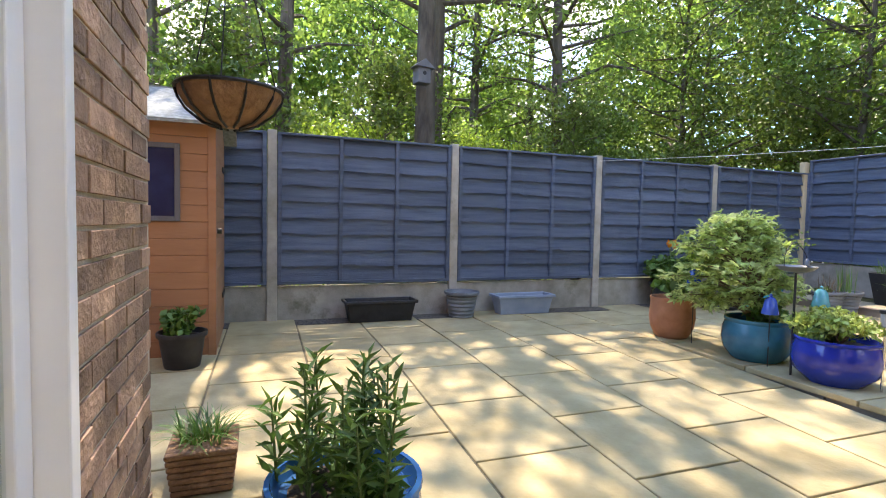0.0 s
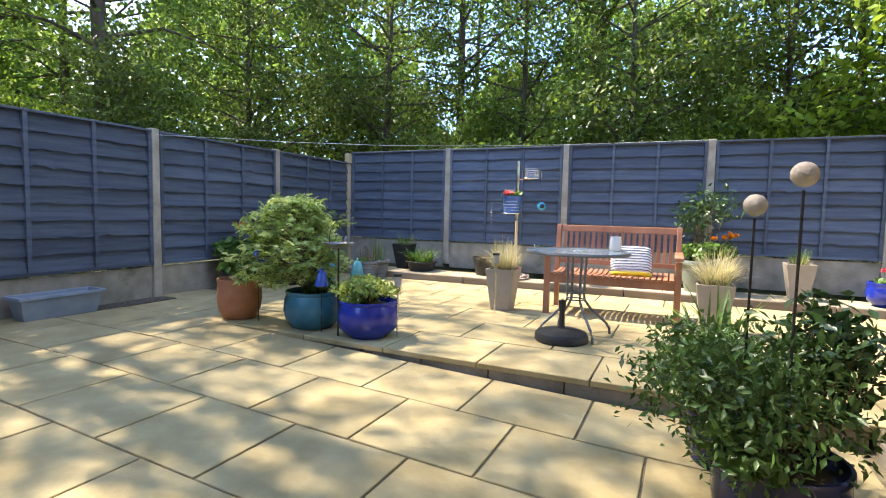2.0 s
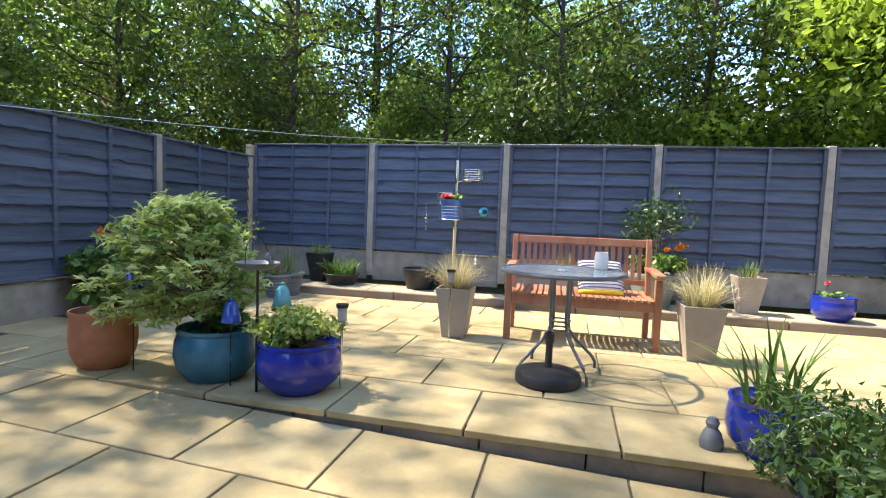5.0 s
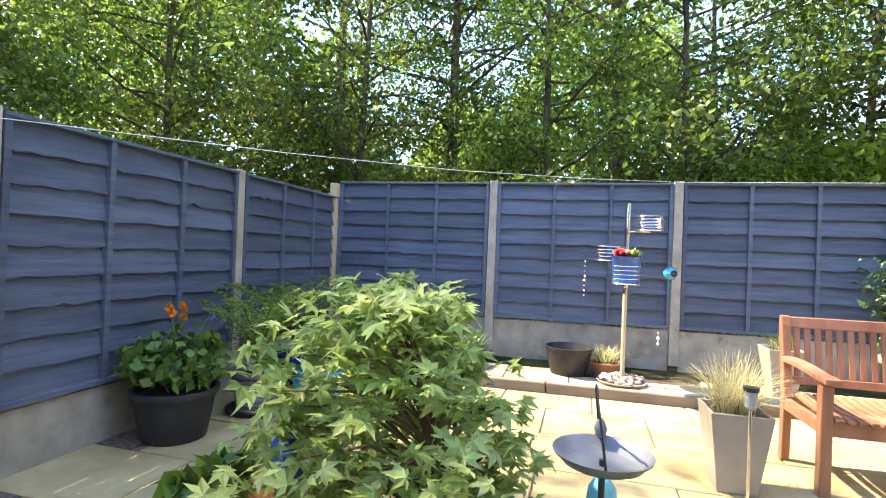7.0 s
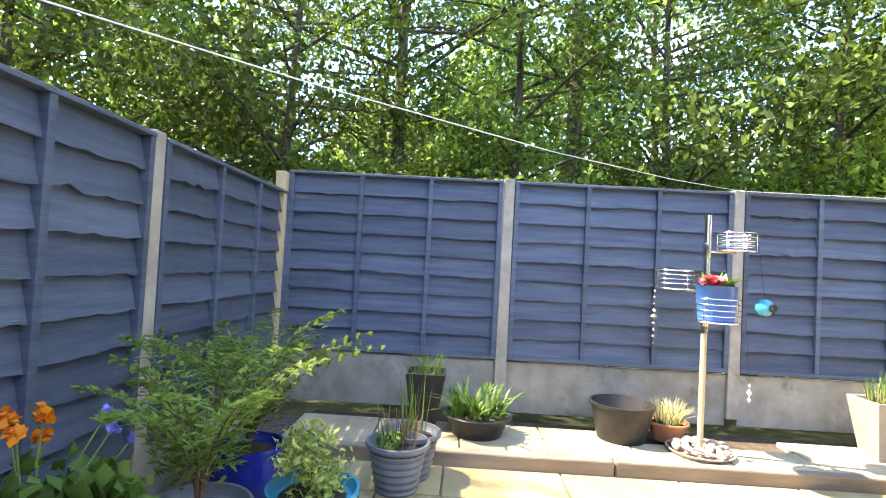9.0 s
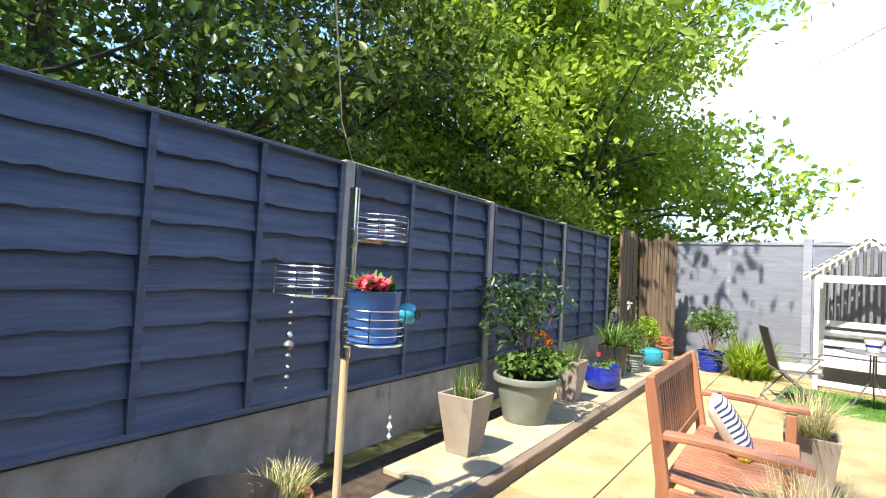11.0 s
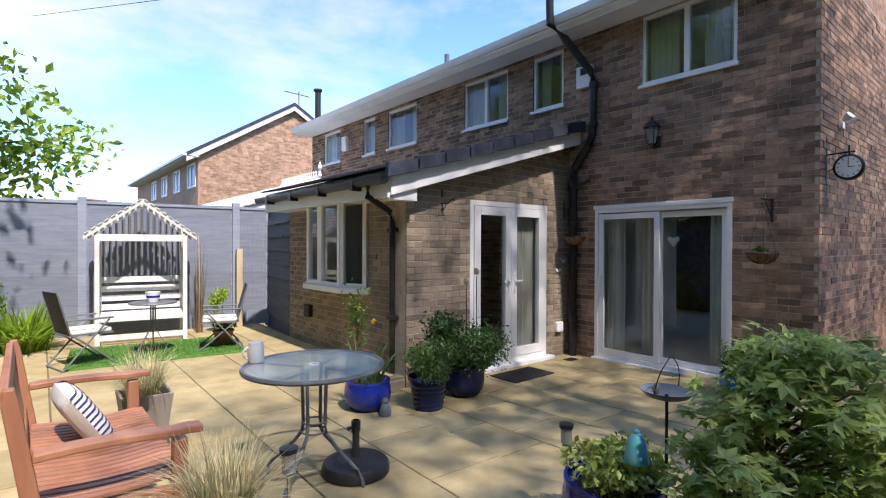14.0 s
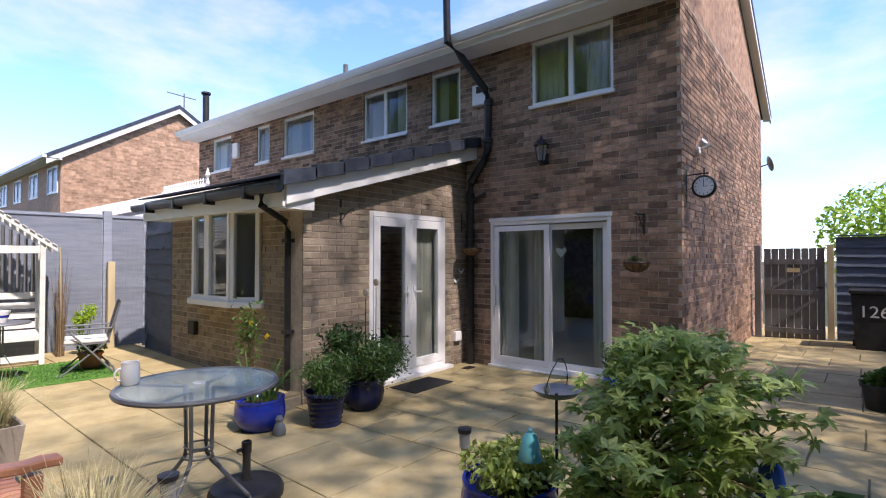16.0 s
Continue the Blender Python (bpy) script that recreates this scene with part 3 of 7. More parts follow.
part("pipe", Geo().tube([(gx + 0.06, -0.12, ze - 0.08), (gx + 0.06, -0.12, ze - 0.2), (EX + 0.25, -0.15, ze - 0.28), (EX + 0.09, -0.2, ze - 0.34), (EX + 0.055, -0.2, ze - 0.45), (EX + 0.055, -0.2, UP)], 0.035, 12), BLACK_PIPE, pipe, smooth=True)
for z in (0.75, 1.75):
    part("clip", Geo().box((EX + 0.0, -0.25, z), (EX + 0.1, -0.15, z + 0.04)), BLACK_PIPE, pipe)

x0, x1, z0, z1 = FD
w, h = x1 - x0, z1 - z0
french = thing("door_2", "white plastic double french doors with clear panes", "door", pose(x1, 0, z0, 0, 0, 180), kind="structure")
part("door_frame", frame_bars(Geo(), w, h, 0.06, -0.01, 0.09), UPVC, french, bevel=0.004)
for k in range(2):
    lw = (w - 0.13) / 2
    lx = 0.065 + k * lw
    leaf = glazed_leaf("door_leaf", french, lx, 0.065, lw - 0.002, h - 0.13, -0.02, 0.05, 0.11)
    hx = lx + (lw - 0.06 if k == 0 else 0.06)
    plate = Geo().box((hx - 0.016, -0.03, 0.92), (hx + 0.016, -0.018, 1.16))
    plate.box((hx - (0.12 if k == 0 else 0.0), -0.065, 1.07), (hx + (0.0 if k == 0 else 0.12), -0.045, 1.09)).box((hx - 0.01, -0.06, 1.068), (hx + 0.01, -0.02, 1.092))
    part("door_handle", plate, UPVC, leaf, "white lever handle", bevel=0.003)
part("threshold", Geo().box((-0.06, -0.12, -0.05), (w + 0.06, 0.09, 0.0)), UPVC, french, bevel=0.006)
part("curtain", curtain_folds(0.98, 1.44, 0.13, 0.0, 2.08), CURTAIN, french, smooth=True)
unit = thing("kitchen_unit", "white kitchen unit inside the extension room", "cabinet", pose(1.30, -1.35, 0.03))
part("body", Geo().box((0, -0.55, 0.1), (0.62, 0, 0.86)), UPVC, unit, bevel=0.004)
unit_door = part("door", Geo().box((0.01, 0.002, 0.12), (0.61, 0.022, 0.84)), UPVC, unit, bevel=0.004)
part("handle", Geo().box((0.06, 0.03, 0.60), (0.075, 0.045, 0.76)), BLACK_PIPE, unit_door)
part("plinth", Geo().box((0.02, -0.5, 0), (0.6, -0.04, 0.1)), WHITE_BOARD, unit)
part("worktop", Geo().box((-0.02, -0.57, 0.862), (0.64, 0.04, 0.9)), TILE, unit, bevel=0.004)

bay = thing("window_7", "white plastic shallow bay window with a curved sill", "window", pose(EX, BAY[0], BAY[2], 0, 0, 90), kind="structure")
bw, bh = BAY[1] - BAY[0], BAY[3] - BAY[2]
facets = [(0.0, 0.02, 0.34, 0.20), (0.34, 0.20, 1.28, 0.20), (1.28, 0.20, bw, 0.02)]
for xa, da, xb, db in facets:
    ln = math.hypot(xb - xa, db - da)
    M = Matrix.Translation((xa, -da, 0)) @ Matrix.Rotation(-math.atan2(db - da, xb - xa), 4, "Z")
    sash = part("sash", frame_bars(Geo(), ln, bh, 0.055, -0.03, 0.035), UPVC, bay, bevel=0.004, at=M)
    cuts = [0.055, ln - 0.055]
    if ln > 0.6:
        part("mullion", Geo().box((ln * 0.42 - 0.06, -0.035, 0.05), (ln * 0.42 + 0.06, 0.035, bh - 0.05)), UPVC, sash, bevel=0.004)
    p = part("pane", Geo().box((0.05, -0.004, 0.05), (ln - 0.05, 0.002, bh - 0.05)), GLASS, sash)
    p.visible_shadow = False
outline = [(-0.06, 0.0), (-0.06, -0.05), (0.30, -0.27), (1.32, -0.27), (bw + 0.06, -0.05), (bw + 0.06, 0.0)]
g = Geo()
k = len(g.v)
for z in (-0.07, 0.0):
    g.v += [(x, y, z) for x, y in outline]
n = len(outline)
g.f += [tuple(range(n)), tuple(n + i for i in reversed(range(n)))] + [(i, n + i, n + (i + 1) % n, (i + 1) % n) for i in range(n)]
part("window_sill", g, UPVC, bay, bevel=0.006)
g = Geo()
g.v = [(x, y * 0.85, z) for z in (bh, bh + 0.10) for x, y in outline]
g.f = [tuple(range(n)), tuple(n + i for i in reversed(range(n)))] + [(i, n + i, n + (i + 1) % n, (i + 1) % n) for i in range(n)]
part("head", g, UPVC, bay)

# ---- south fence, slightly askew ----
S0, S1 = Vector((7.75, -5.42)), Vector((2.75, -4.72))
S_TURN = math.degrees(math.atan2(S1.y - S0.y, S1.x - S0.x))
S_LEN = (S1 - S0).length
MS = pose(S0.x, S0.y, UP - 0.04, 0, 0, S_TURN)
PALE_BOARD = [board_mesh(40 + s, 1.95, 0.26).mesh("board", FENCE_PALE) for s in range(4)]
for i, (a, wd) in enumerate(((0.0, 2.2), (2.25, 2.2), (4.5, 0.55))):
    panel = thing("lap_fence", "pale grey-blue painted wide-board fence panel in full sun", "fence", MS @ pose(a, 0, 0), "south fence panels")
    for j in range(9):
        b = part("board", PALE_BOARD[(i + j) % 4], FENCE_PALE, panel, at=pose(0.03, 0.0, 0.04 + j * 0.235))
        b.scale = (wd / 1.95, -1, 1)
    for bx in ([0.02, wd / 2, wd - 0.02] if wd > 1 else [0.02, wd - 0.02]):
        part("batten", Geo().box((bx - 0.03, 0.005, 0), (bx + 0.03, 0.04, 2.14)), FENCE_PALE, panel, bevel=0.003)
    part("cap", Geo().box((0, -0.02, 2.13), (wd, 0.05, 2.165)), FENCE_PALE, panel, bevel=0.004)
for a in (2.22, 4.48):
    p = thing("timber_post", "square grey-painted timber fence post", "post", MS @ pose(a, 0, 0))
    part("shaft", Geo().box((-0.06, -0.05, 0), (0.06, 0.07, 2.24)), FENCE_PALE, p, bevel=0.006)
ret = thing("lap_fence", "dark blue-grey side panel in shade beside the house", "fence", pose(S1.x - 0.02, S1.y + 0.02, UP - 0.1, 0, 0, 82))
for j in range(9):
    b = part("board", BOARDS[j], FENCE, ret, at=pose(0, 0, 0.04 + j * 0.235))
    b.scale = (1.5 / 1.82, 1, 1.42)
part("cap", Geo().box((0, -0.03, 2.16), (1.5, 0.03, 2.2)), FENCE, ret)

# ---- woods ----
def grow(seed, height, spread, leaves, leaf, slim=0.6, first=0.3, clumps=46, clump_r=0.75):
    """Trunk with limbs, and leaf clumps round the limbs' ends: the wood's mesh data and the leaf centres."""
    r = random.Random(seed)
    g, ends = Geo(), []
    base_r = height * 0.0085
    top = Vector((r.uniform(-0.05, 0.05) * height, r.uniform(-0.05, 0.05) * height, height * 0.93))
    bend = Vector((r.uniform(-0.3, 0.3), r.uniform(-0.3, 0.3), 0))

    def trunk(t):
        return top * t + bend * math.sin(t * math.pi)
    g.tube([trunk(i / 10) for i in range(11)], [base_r * (1.25 - 1.15 * i / 10) if i else base_r * 1.6 for i in range(11)], 8)
    for i in range(clumps):
        t = first + (0.98 - first) * (i + r.random() * 0.8) / clumps
        a = i * 2.4 + r.uniform(-0.5, 0.5)
        reach = spread * (0.35 + 0.65 * math.sin(math.pi * min(1, (t - first) / (1 - first) * 0.85 + 0.22))) * r.uniform(0.45, 1.05)
        start = trunk(t)
        end = start + Vector((math.cos(a) * reach, math.sin(a) * reach, reach * r.uniform(-0.05, 0.55)))
        mid = start.lerp(end, 0.5) + Vector((0, 0, reach * r.uniform(-0.06, 0.14)))
        g.tube([start, mid, end], [base_r * 0.34 * (1.15 - t) + 0.012, base_r * 0.2 * (1.15 - t) + 0.009, 0.005], 5)
        ends.append((end, 1.0))
        ends.append((mid.lerp(end, 0.35) + Vector((r.uniform(-0.4, 0.4), r.uniform(-0.4, 0.4), r.uniform(-0.1, 0.3))), 0.8))
    q = np.random.default_rng(seed)
    per = max(1, leaves // len(ends))
    pts = []
    for e, k in ends:
        n = int(per * q.uniform(0.5, 1.5))
        d = q.normal(size=(n, 3))
        d /= np.linalg.norm(d, axis=1)[:, None]
        rad = clump_r * k * q.uniform(0.7, 1.3) * q.uniform(0, 1, n)[:, None] ** 0.45
        pts.append(np.array(e) + d * rad * np.array([1.15, 1.15, 0.62]))
    pts = np.concatenate(pts)
    return g, pts, q.uniform(0.6, 1.25, len(pts)) * leaf, q


TREE_LABELS = {"a": "tall slender woodland tree with a light green crown", "b": "dense dark green woodland tree behind the fence", "c": "lime green maple tree in full sun", "d": "leafy green understorey bush behind the fence"}
TREES = {}
for key, args, leafmat in (("a1", (11, 13.0, 2.7, 4700, 0.12), LEAF), ("a2", (12, 14.5, 3.0, 4700, 0.12), LEAF), ("b1", (13, 9.5, 2.8, 15000, 0.12), LEAF_DARK), ("b2", (14, 11, 3.0, 15000, 0.12), LEAF),
                           ("c1", (15, 8.5, 3.0, 24000, 0.14), LEAF_BRIGHT), ("d1", (16, 4.2, 1.7, 8500, 0.10), LEAF), ("d2", (17, 3.6, 1.6, 8500, 0.10), LEAF_BRIGHT), ("d3", (18, 4.8, 1.8, 8500, 0.105), LEAF_DARK)):
    first = {"a": 0.30, "b": 0.18, "c": 0.16, "d": 0.12}[key[0]]
    wood, pts, sizes, q = grow(*args, first=first, clumps=46 if key[0] != "d" else 26, clump_r=0.85 if key[0] != "d" else 0.62)
    t = thing("tree" if key[0] != "d" else "bush", TREE_LABELS[key[0]], "tree" if key[0] != "d" else "bush", pose(0, 0, -50), "woodland trees" if key[0] != "d" else "understorey bushes")
    part("trunk", wood, BARK, t, smooth=True)
    part("crown", leaf_mesh("crown", pts, sizes, leafmat, q), leafmat, t)
    TREES[key] = [t, False]


def plant(key, x, y, scale=1.0, turn=0.0, z=-0.12):
    ob, used = TREES[key]
    m = pose(x, y, z, 0, 0, turn) @ Matrix.Diagonal((scale, scale, scale, 1))
    if used:
        copy_thing(ob, m)
    else:
        ob.matrix_basis = m
        TREES[key][1] = True


for key, x, y, s, turn in (
        # north wood
        ("a1", 0.6, 8.9, 1.0, 0), ("a2", 3.3, 9.8, 1.15, 40), ("a2", 2.78, 8.45, 1.05, 120), ("a2", -1.2, 11.0, 0.95, 200), ("a1", -3.4, 12.0, 0.95, 260), ("a1", 5.2, 12.5, 1.05, 300), ("a1", 5.9, 9.3, 1.02, 150),
        ("b2", 7.6, 11.6, 0.9, 10), ("b1", 10.2, 10.4, 1.0, 70), ("a1", 8.2, 14.5, 1.1, 210), ("a2", 0.0, 15.5, 1.1, 20), ("b2", 3.6, 17.5, 1.1, 260), ("b2", 13.5, 13.0, 1.1, 95), ("b2", 5.6, 15.5, 1.0, 190),
        # east wood
        ("b1", 11.3, 7.6, 1.0, 160), ("b2", 11.0, 4.2, 0.95, 215), ("a1", 12.0, 5.8, 1.0, 15), ("b1", 11.2, 1.6, 0.95, 320), ("a2", 13.2, 2.6, 1.05, 130),
        ("b2", 11.8, -0.9, 0.92, 55), ("c1", 10.6, -3.6, 1.15, 0), ("b1", 13.0, -2.2, 1.1, 250), ("c1", 9.3, -6.6, 1.2, 110), ("b2", 12.5, -6.0, 1.0, 185),
        ("c1", 10.9, -8.6, 0.95, 230), ("b1", 15.5, 6.5, 1.2, 75), ("b2", 15.5, 0.0, 1.2, 305), ("a2", 16.0, 10.0, 1.1, 165), ("b1", 11.5, -11.5, 1.0, 20)):
    plant(key, x, y, s, turn)
for i in range(12):       # understorey, north side
    plant(("d1", "d2", "d3")[i % 3], -2.2 + i * 0.98 + random.uniform(-0.3, 0.3), 8.6 + random.uniform(-0.2, 1.4), random.uniform(0.75, 1.05), i * 47)
for i in range(16):       # understorey, east side
    plant(("d3", "d1", "d2")[i % 3], 10.9 + random.uniform(-0.2, 1.2), 8.4 - i * 1.05 + random.uniform(-0.3, 0.3), random.uniform(0.75, 1.05), i * 61)
for key, x, y, scale, turn in (("d2", 9.7, -4.9, 1.05, 20), ("d1", 10.4, -6.3, 1.25, 140), ("d2", 9.2, -7.4, 1.15, 80), ("d2", 8.4, -9.6, 1.0, 200), ("d3", 10.2, -9.4, 1.3, 310), ("d1", 9.9, -3.3, 1.0, 250)):
    plant(key, x, y, scale, turn)       # hedge round the south-east corner
far_rng = np.random.default_rng(9)
n = 80000
ang = far_rng.uniform(radians(-50), radians(125), n)
rad = 19 + 5 * far_rng.random(n)
hgt = 11.0 * far_rng.random(n) ** 0.8 * (0.75 + 0.25 * np.sin(ang * 9) + 0.12 * np.sin(ang * 31))
pts = np.stack([3 + rad * np.cos(ang), -1 + rad * np.sin(ang), hgt], 1)
keep = ~((pts[:, 1] < -9) & (pts[:, 0] < 11))
pts = pts[keep]
woods = new("far_woods", leaf_mesh("far_woods", pts, far_rng.uniform(0.28, 0.5, len(pts)), LEAF, far_rng))
tagged(woods, "dense green woodland in the distance", "woods", kind="stuff")

# ---- more materials ----
TERRACOTTA = mat("terracotta", (0.30, 0.125, 0.06), (0.42, 0.19, 0.10), 7, 0.8, 0.15, 60, stain=(0.34, 0.24, 0.16), stain_at=0.66)
PAIL_BLUE = mat("mid_blue_enamel", (0.03, 0.10, 0.30), (0.05, 0.15, 0.40), 5, 0.3, 0.05, 12, spec=0.5)
COBALT = mat("cobalt_glaze", (0.008, 0.018, 0.21), (0.016, 0.04, 0.36), 5, 0.12, 0.05, 12, spec=0.6)
NAVY = mat("navy_glaze", (0.008, 0.012, 0.05), (0.016, 0.026, 0.09), 5, 0.2, 0.05, 12)
TEAL = mat("teal_glaze", (0.02, 0.10, 0.15), (0.035, 0.17, 0.23), 5, 0.25, 0.08, 12)
LILY_BLUE = mat("bright_blue_glaze", (0.015, 0.085, 0.25), (0.03, 0.16, 0.36), 5, 0.2, 0.06, 12, spec=0.5)
TURQ = mat("turquoise_glaze", (0.015, 0.24, 0.36), (0.03, 0.35, 0.48), 4, 0.12, 0.05, 12, spec=0.6)
GREY_POT = mat("grey_ribbed_plastic", (0.10, 0.115, 0.13), (0.17, 0.185, 0.20), 6, 0.5, 0.1, 40, stain=(0.20, 0.19, 0.16), stain_at=0.68)
TROUGH_BLUE = mat("grey_blue_plastic", (0.20, 0.26, 0.34), (0.27, 0.33, 0.41), 6, 0.5, 0.1, 40)
GREEN_GREY = mat("grey_green_plastic", (0.15, 0.18, 0.155), (0.20, 0.235, 0.20), 6, 0.45, 0.05, 40)
BLACK_PLASTIC = mat("black_plastic", (0.012, 0.012, 0.013), (0.03, 0.03, 0.032), 8, 0.5, 0.15, 40)
TAUPE = mat("taupe_planter", (0.27, 0.235, 0.195), (0.36, 0.315, 0.265), 5, 0.6, 0.15, 50, stain=(0.20, 0.175, 0.14), stain_at=0.66)
TEAK = mat("oiled_hardwood", (0.25, 0.100, 0.055), (0.42, 0.20, 0.115), 5, 0.45, 0.25, 50, vary=0.12, stretch=(1, 1, 0.2))
SHED_WOOD = mat("orange_brown_shiplap", (0.27, 0.125, 0.06), (0.37, 0.185, 0.095), 4, 0.65, 0.25, 40, vary=0.06, stretch=(0.2, 0.2, 1))
FELT = mat("grey_mineral_felt", (0.17, 0.19, 0.18), (0.31, 0.34, 0.32), 26, 0.95, 0.5, 160)
STEEL = mat("grey_painted_steel", (0.10, 0.11, 0.12), (0.16, 0.17, 0.18), 8, 0.4, 0.05, 60)
CHROME = mat("chrome", (0.62, 0.62, 0.62), (0.72, 0.72, 0.72), 6, 0.16, 0.0, metal=1.0)
IRON = mat("black_iron", (0.010, 0.010, 0.010), (0.022, 0.021, 0.020), 8, 0.55, 0.2, 60)
WHITE_PAINT = mat("worn_white_paint", (0.56, 0.555, 0.53), (0.74, 0.735, 0.71), 7, 0.6, 0.2, 40, stain=(0.40, 0.37, 0.31), stain_at=0.68)
COIR = mat("coir_liner", (0.16, 0.085, 0.045), (0.30, 0.17, 0.09), 18, 0.95, 0.9, 70)
ASTRO = mat("artificial_grass", (0.06, 0.17, 0.025), (0.12, 0.28, 0.05), 30, 0.9, 0.9, 160)
TURF = mat("grass_blades", (0.07, 0.19, 0.03), (0.13, 0.30, 0.055), 8, 0.6, 0.0, island=0.3, sheer=0.2)
STRAW = mat("feather_grass", (0.42, 0.38, 0.19), (0.68, 0.61, 0.36), 3, 0.7, 0.0, island=0.25, sheer=0.3)
BLADE = mat("green_blade", (0.05, 0.12, 0.02), (0.14, 0.25, 0.045), 3, 0.45, 0.0, island=0.3, sheer=0.3)
ACER = mat("maple_leaf_variegated", (0.19, 0.31, 0.06), (0.52, 0.60, 0.24), 5, 0.5, 0.0, island=0.35, sheer=0.5)
VARIEG = mat("variegated_leaf", (0.20, 0.30, 0.04), (0.50, 0.56, 0.17), 14, 0.45, 0.0, island=0.4, sheer=0.3)
HERB = mat("fresh_leaf", (0.06, 0.135, 0.025), (0.14, 0.25, 0.05), 5, 0.45, 0.0, island=0.3, sheer=0.3)
MIDLEAF = mat("mid_green_leaf", (0.035, 0.085, 0.02), (0.10, 0.185, 0.045), 5, 0.35, 0.0, island=0.35, sheer=0.25)
GLOSSY = mat("dark_glossy_leaf", (0.02, 0.055, 0.018), (0.055, 0.115, 0.035), 5, 0.3, 0.0, island=0.35, sheer=0.2)
ORANGE = mat("orange_petal", (0.75, 0.20, 0.01), (0.90, 0.36, 0.02), 5, 0.6, 0.0, island=0.2, sheer=0.3)
YELLOW = mat("yellow_petal", (0.75, 0.55, 0.02), (0.9, 0.7, 0.05), 5, 0.6, 0.0, sheer=0.3)
PINK = mat("coral_petal", (0.62, 0.06, 0.10), (0.85, 0.18, 0.20), 9, 0.6, 0.0, island=0.3, sheer=0.3)
VIOLET = mat("bluebell_petal", (0.14, 0.16, 0.55), (0.26, 0.28, 0.7), 9, 0.6, 0.0)
STEM = mat("brown_stem", (0.10, 0.065, 0.035), (0.19, 0.13, 0.07), 9, 0.8, 0.1, 60)
GREENSTEM = mat("green_stem", (0.08, 0.14, 0.04), (0.14, 0.2, 0.06), 9, 0.7, 0.0)
CERAMIC = mat("white_ceramic", (0.72, 0.72, 0.70), (0.80, 0.80, 0.78), 5, 0.3, 0.05, 40)
MASK = mat("stone_mask", (0.36, 0.31, 0.25), (0.50, 0.44, 0.36), 12, 0.85, 0.4, 60)
PALE_CLOTH = mat("cream_cloth", (0.70, 0.68, 0.62), (0.80, 0.78, 0.72), 10, 0.9, 0.3, 200, world_place=False)
NAVY_CLOTH = mat("navy_cloth", (0.03, 0.04, 0.10), (0.06, 0.07, 0.15), 10, 0.9, 0.3, 200)
YELLOW_CLOTH = mat("yellow_cloth", (0.72, 0.56, 0.04), (0.80, 0.66, 0.08), 10, 0.9, 0.3, 200)
SAGE_CLOTH = mat("sage_cloth", (0.40, 0.46, 0.40), (0.50, 0.56, 0.48), 10, 0.9, 0.3, 200)
DARK_CLOTH = mat("charcoal_mesh_cloth", (0.035, 0.038, 0.042), (0.06, 0.064, 0.07), 20, 0.8, 0.3, 300)
GATE_WOOD = mat("dark_grey_timber", (0.085, 0.085, 0.09), (0.145, 0.145, 0.15), 6, 0.75, 0.4, 40, vary=0.1, stretch=(1, 1, 0.2))
LIGHT_TIMBER = mat("new_timber", (0.42, 0.34, 0.20), (0.54, 0.45, 0.29), 6, 0.75, 0.3, 40, stretch=(1, 1, 0.2))
STONE = mat("cobble", (0.17, 0.12, 0.10), (0.36, 0.27, 0.235), 9, 0.85, 0.3, 50, vary=0.3)
REED = mat("split_bark_screen", (0.09, 0.065, 0.042), (0.21, 0.155, 0.10), 6, 0.95, 0.9, 40, vary=0.2, stretch=(1, 1, 0.08))
LENS_GREY = mat("lamp_lens", (0.25, 0.26, 0.27), (0.35, 0.36, 0.37), 5, 0.2, 0.0)
TABLE_GLASS = glass_mat("ripple_table_glass", (0.80, 0.88, 0.90), 0.15)
tn, tl = TABLE_GLASS.node_tree.nodes, TABLE_GLASS.node_tree.links
# pale blue diffuse share, mixed in as the sky's reflection on the tabletop
sky_sheen, blend = tn.new("ShaderNodeBsdfDiffuse"), tn.new("ShaderNodeMixShader")
sky_sheen.inputs["Color"].default_value = (0.42, 0.53, 0.58, 1)
blend.inputs[0].default_value = 0.22
old = tn["Material Output"].inputs["Surface"].links[0].from_socket
tl.new(old, blend.inputs[1])
tl.new(sky_sheen.outputs[0], blend.inputs[2])
tl.new(blend.outputs[0], tn["Material Output"].inputs["Surface"])
BELL_BLUE = mat("blue_glass_bell", (0.02, 0.06, 0.35), (0.04, 0.12, 0.5), 4, 0.08, 0.0, spec=0.7)
BELL_TEAL = mat("teal_glass_bell", (0.06, 0.28, 0.32), (0.12, 0.42, 0.45), 4, 0.08, 0.0, spec=0.7)
CLOUD_WHITE = mat("white_polycarbonate", (0.74, 0.76, 0.78), (0.82, 0.83, 0.84), 2, 0.35, 0.0)
INK = mat("white_print", (0.74, 0.74, 0.74), (0.78, 0.78, 0.78), 5, 0.6, 0.0)
RUBBER = mat("rubber_mat", (0.012, 0.011, 0.010), (0.035, 0.032, 0.03), 40, 0.95, 0.8, 120)


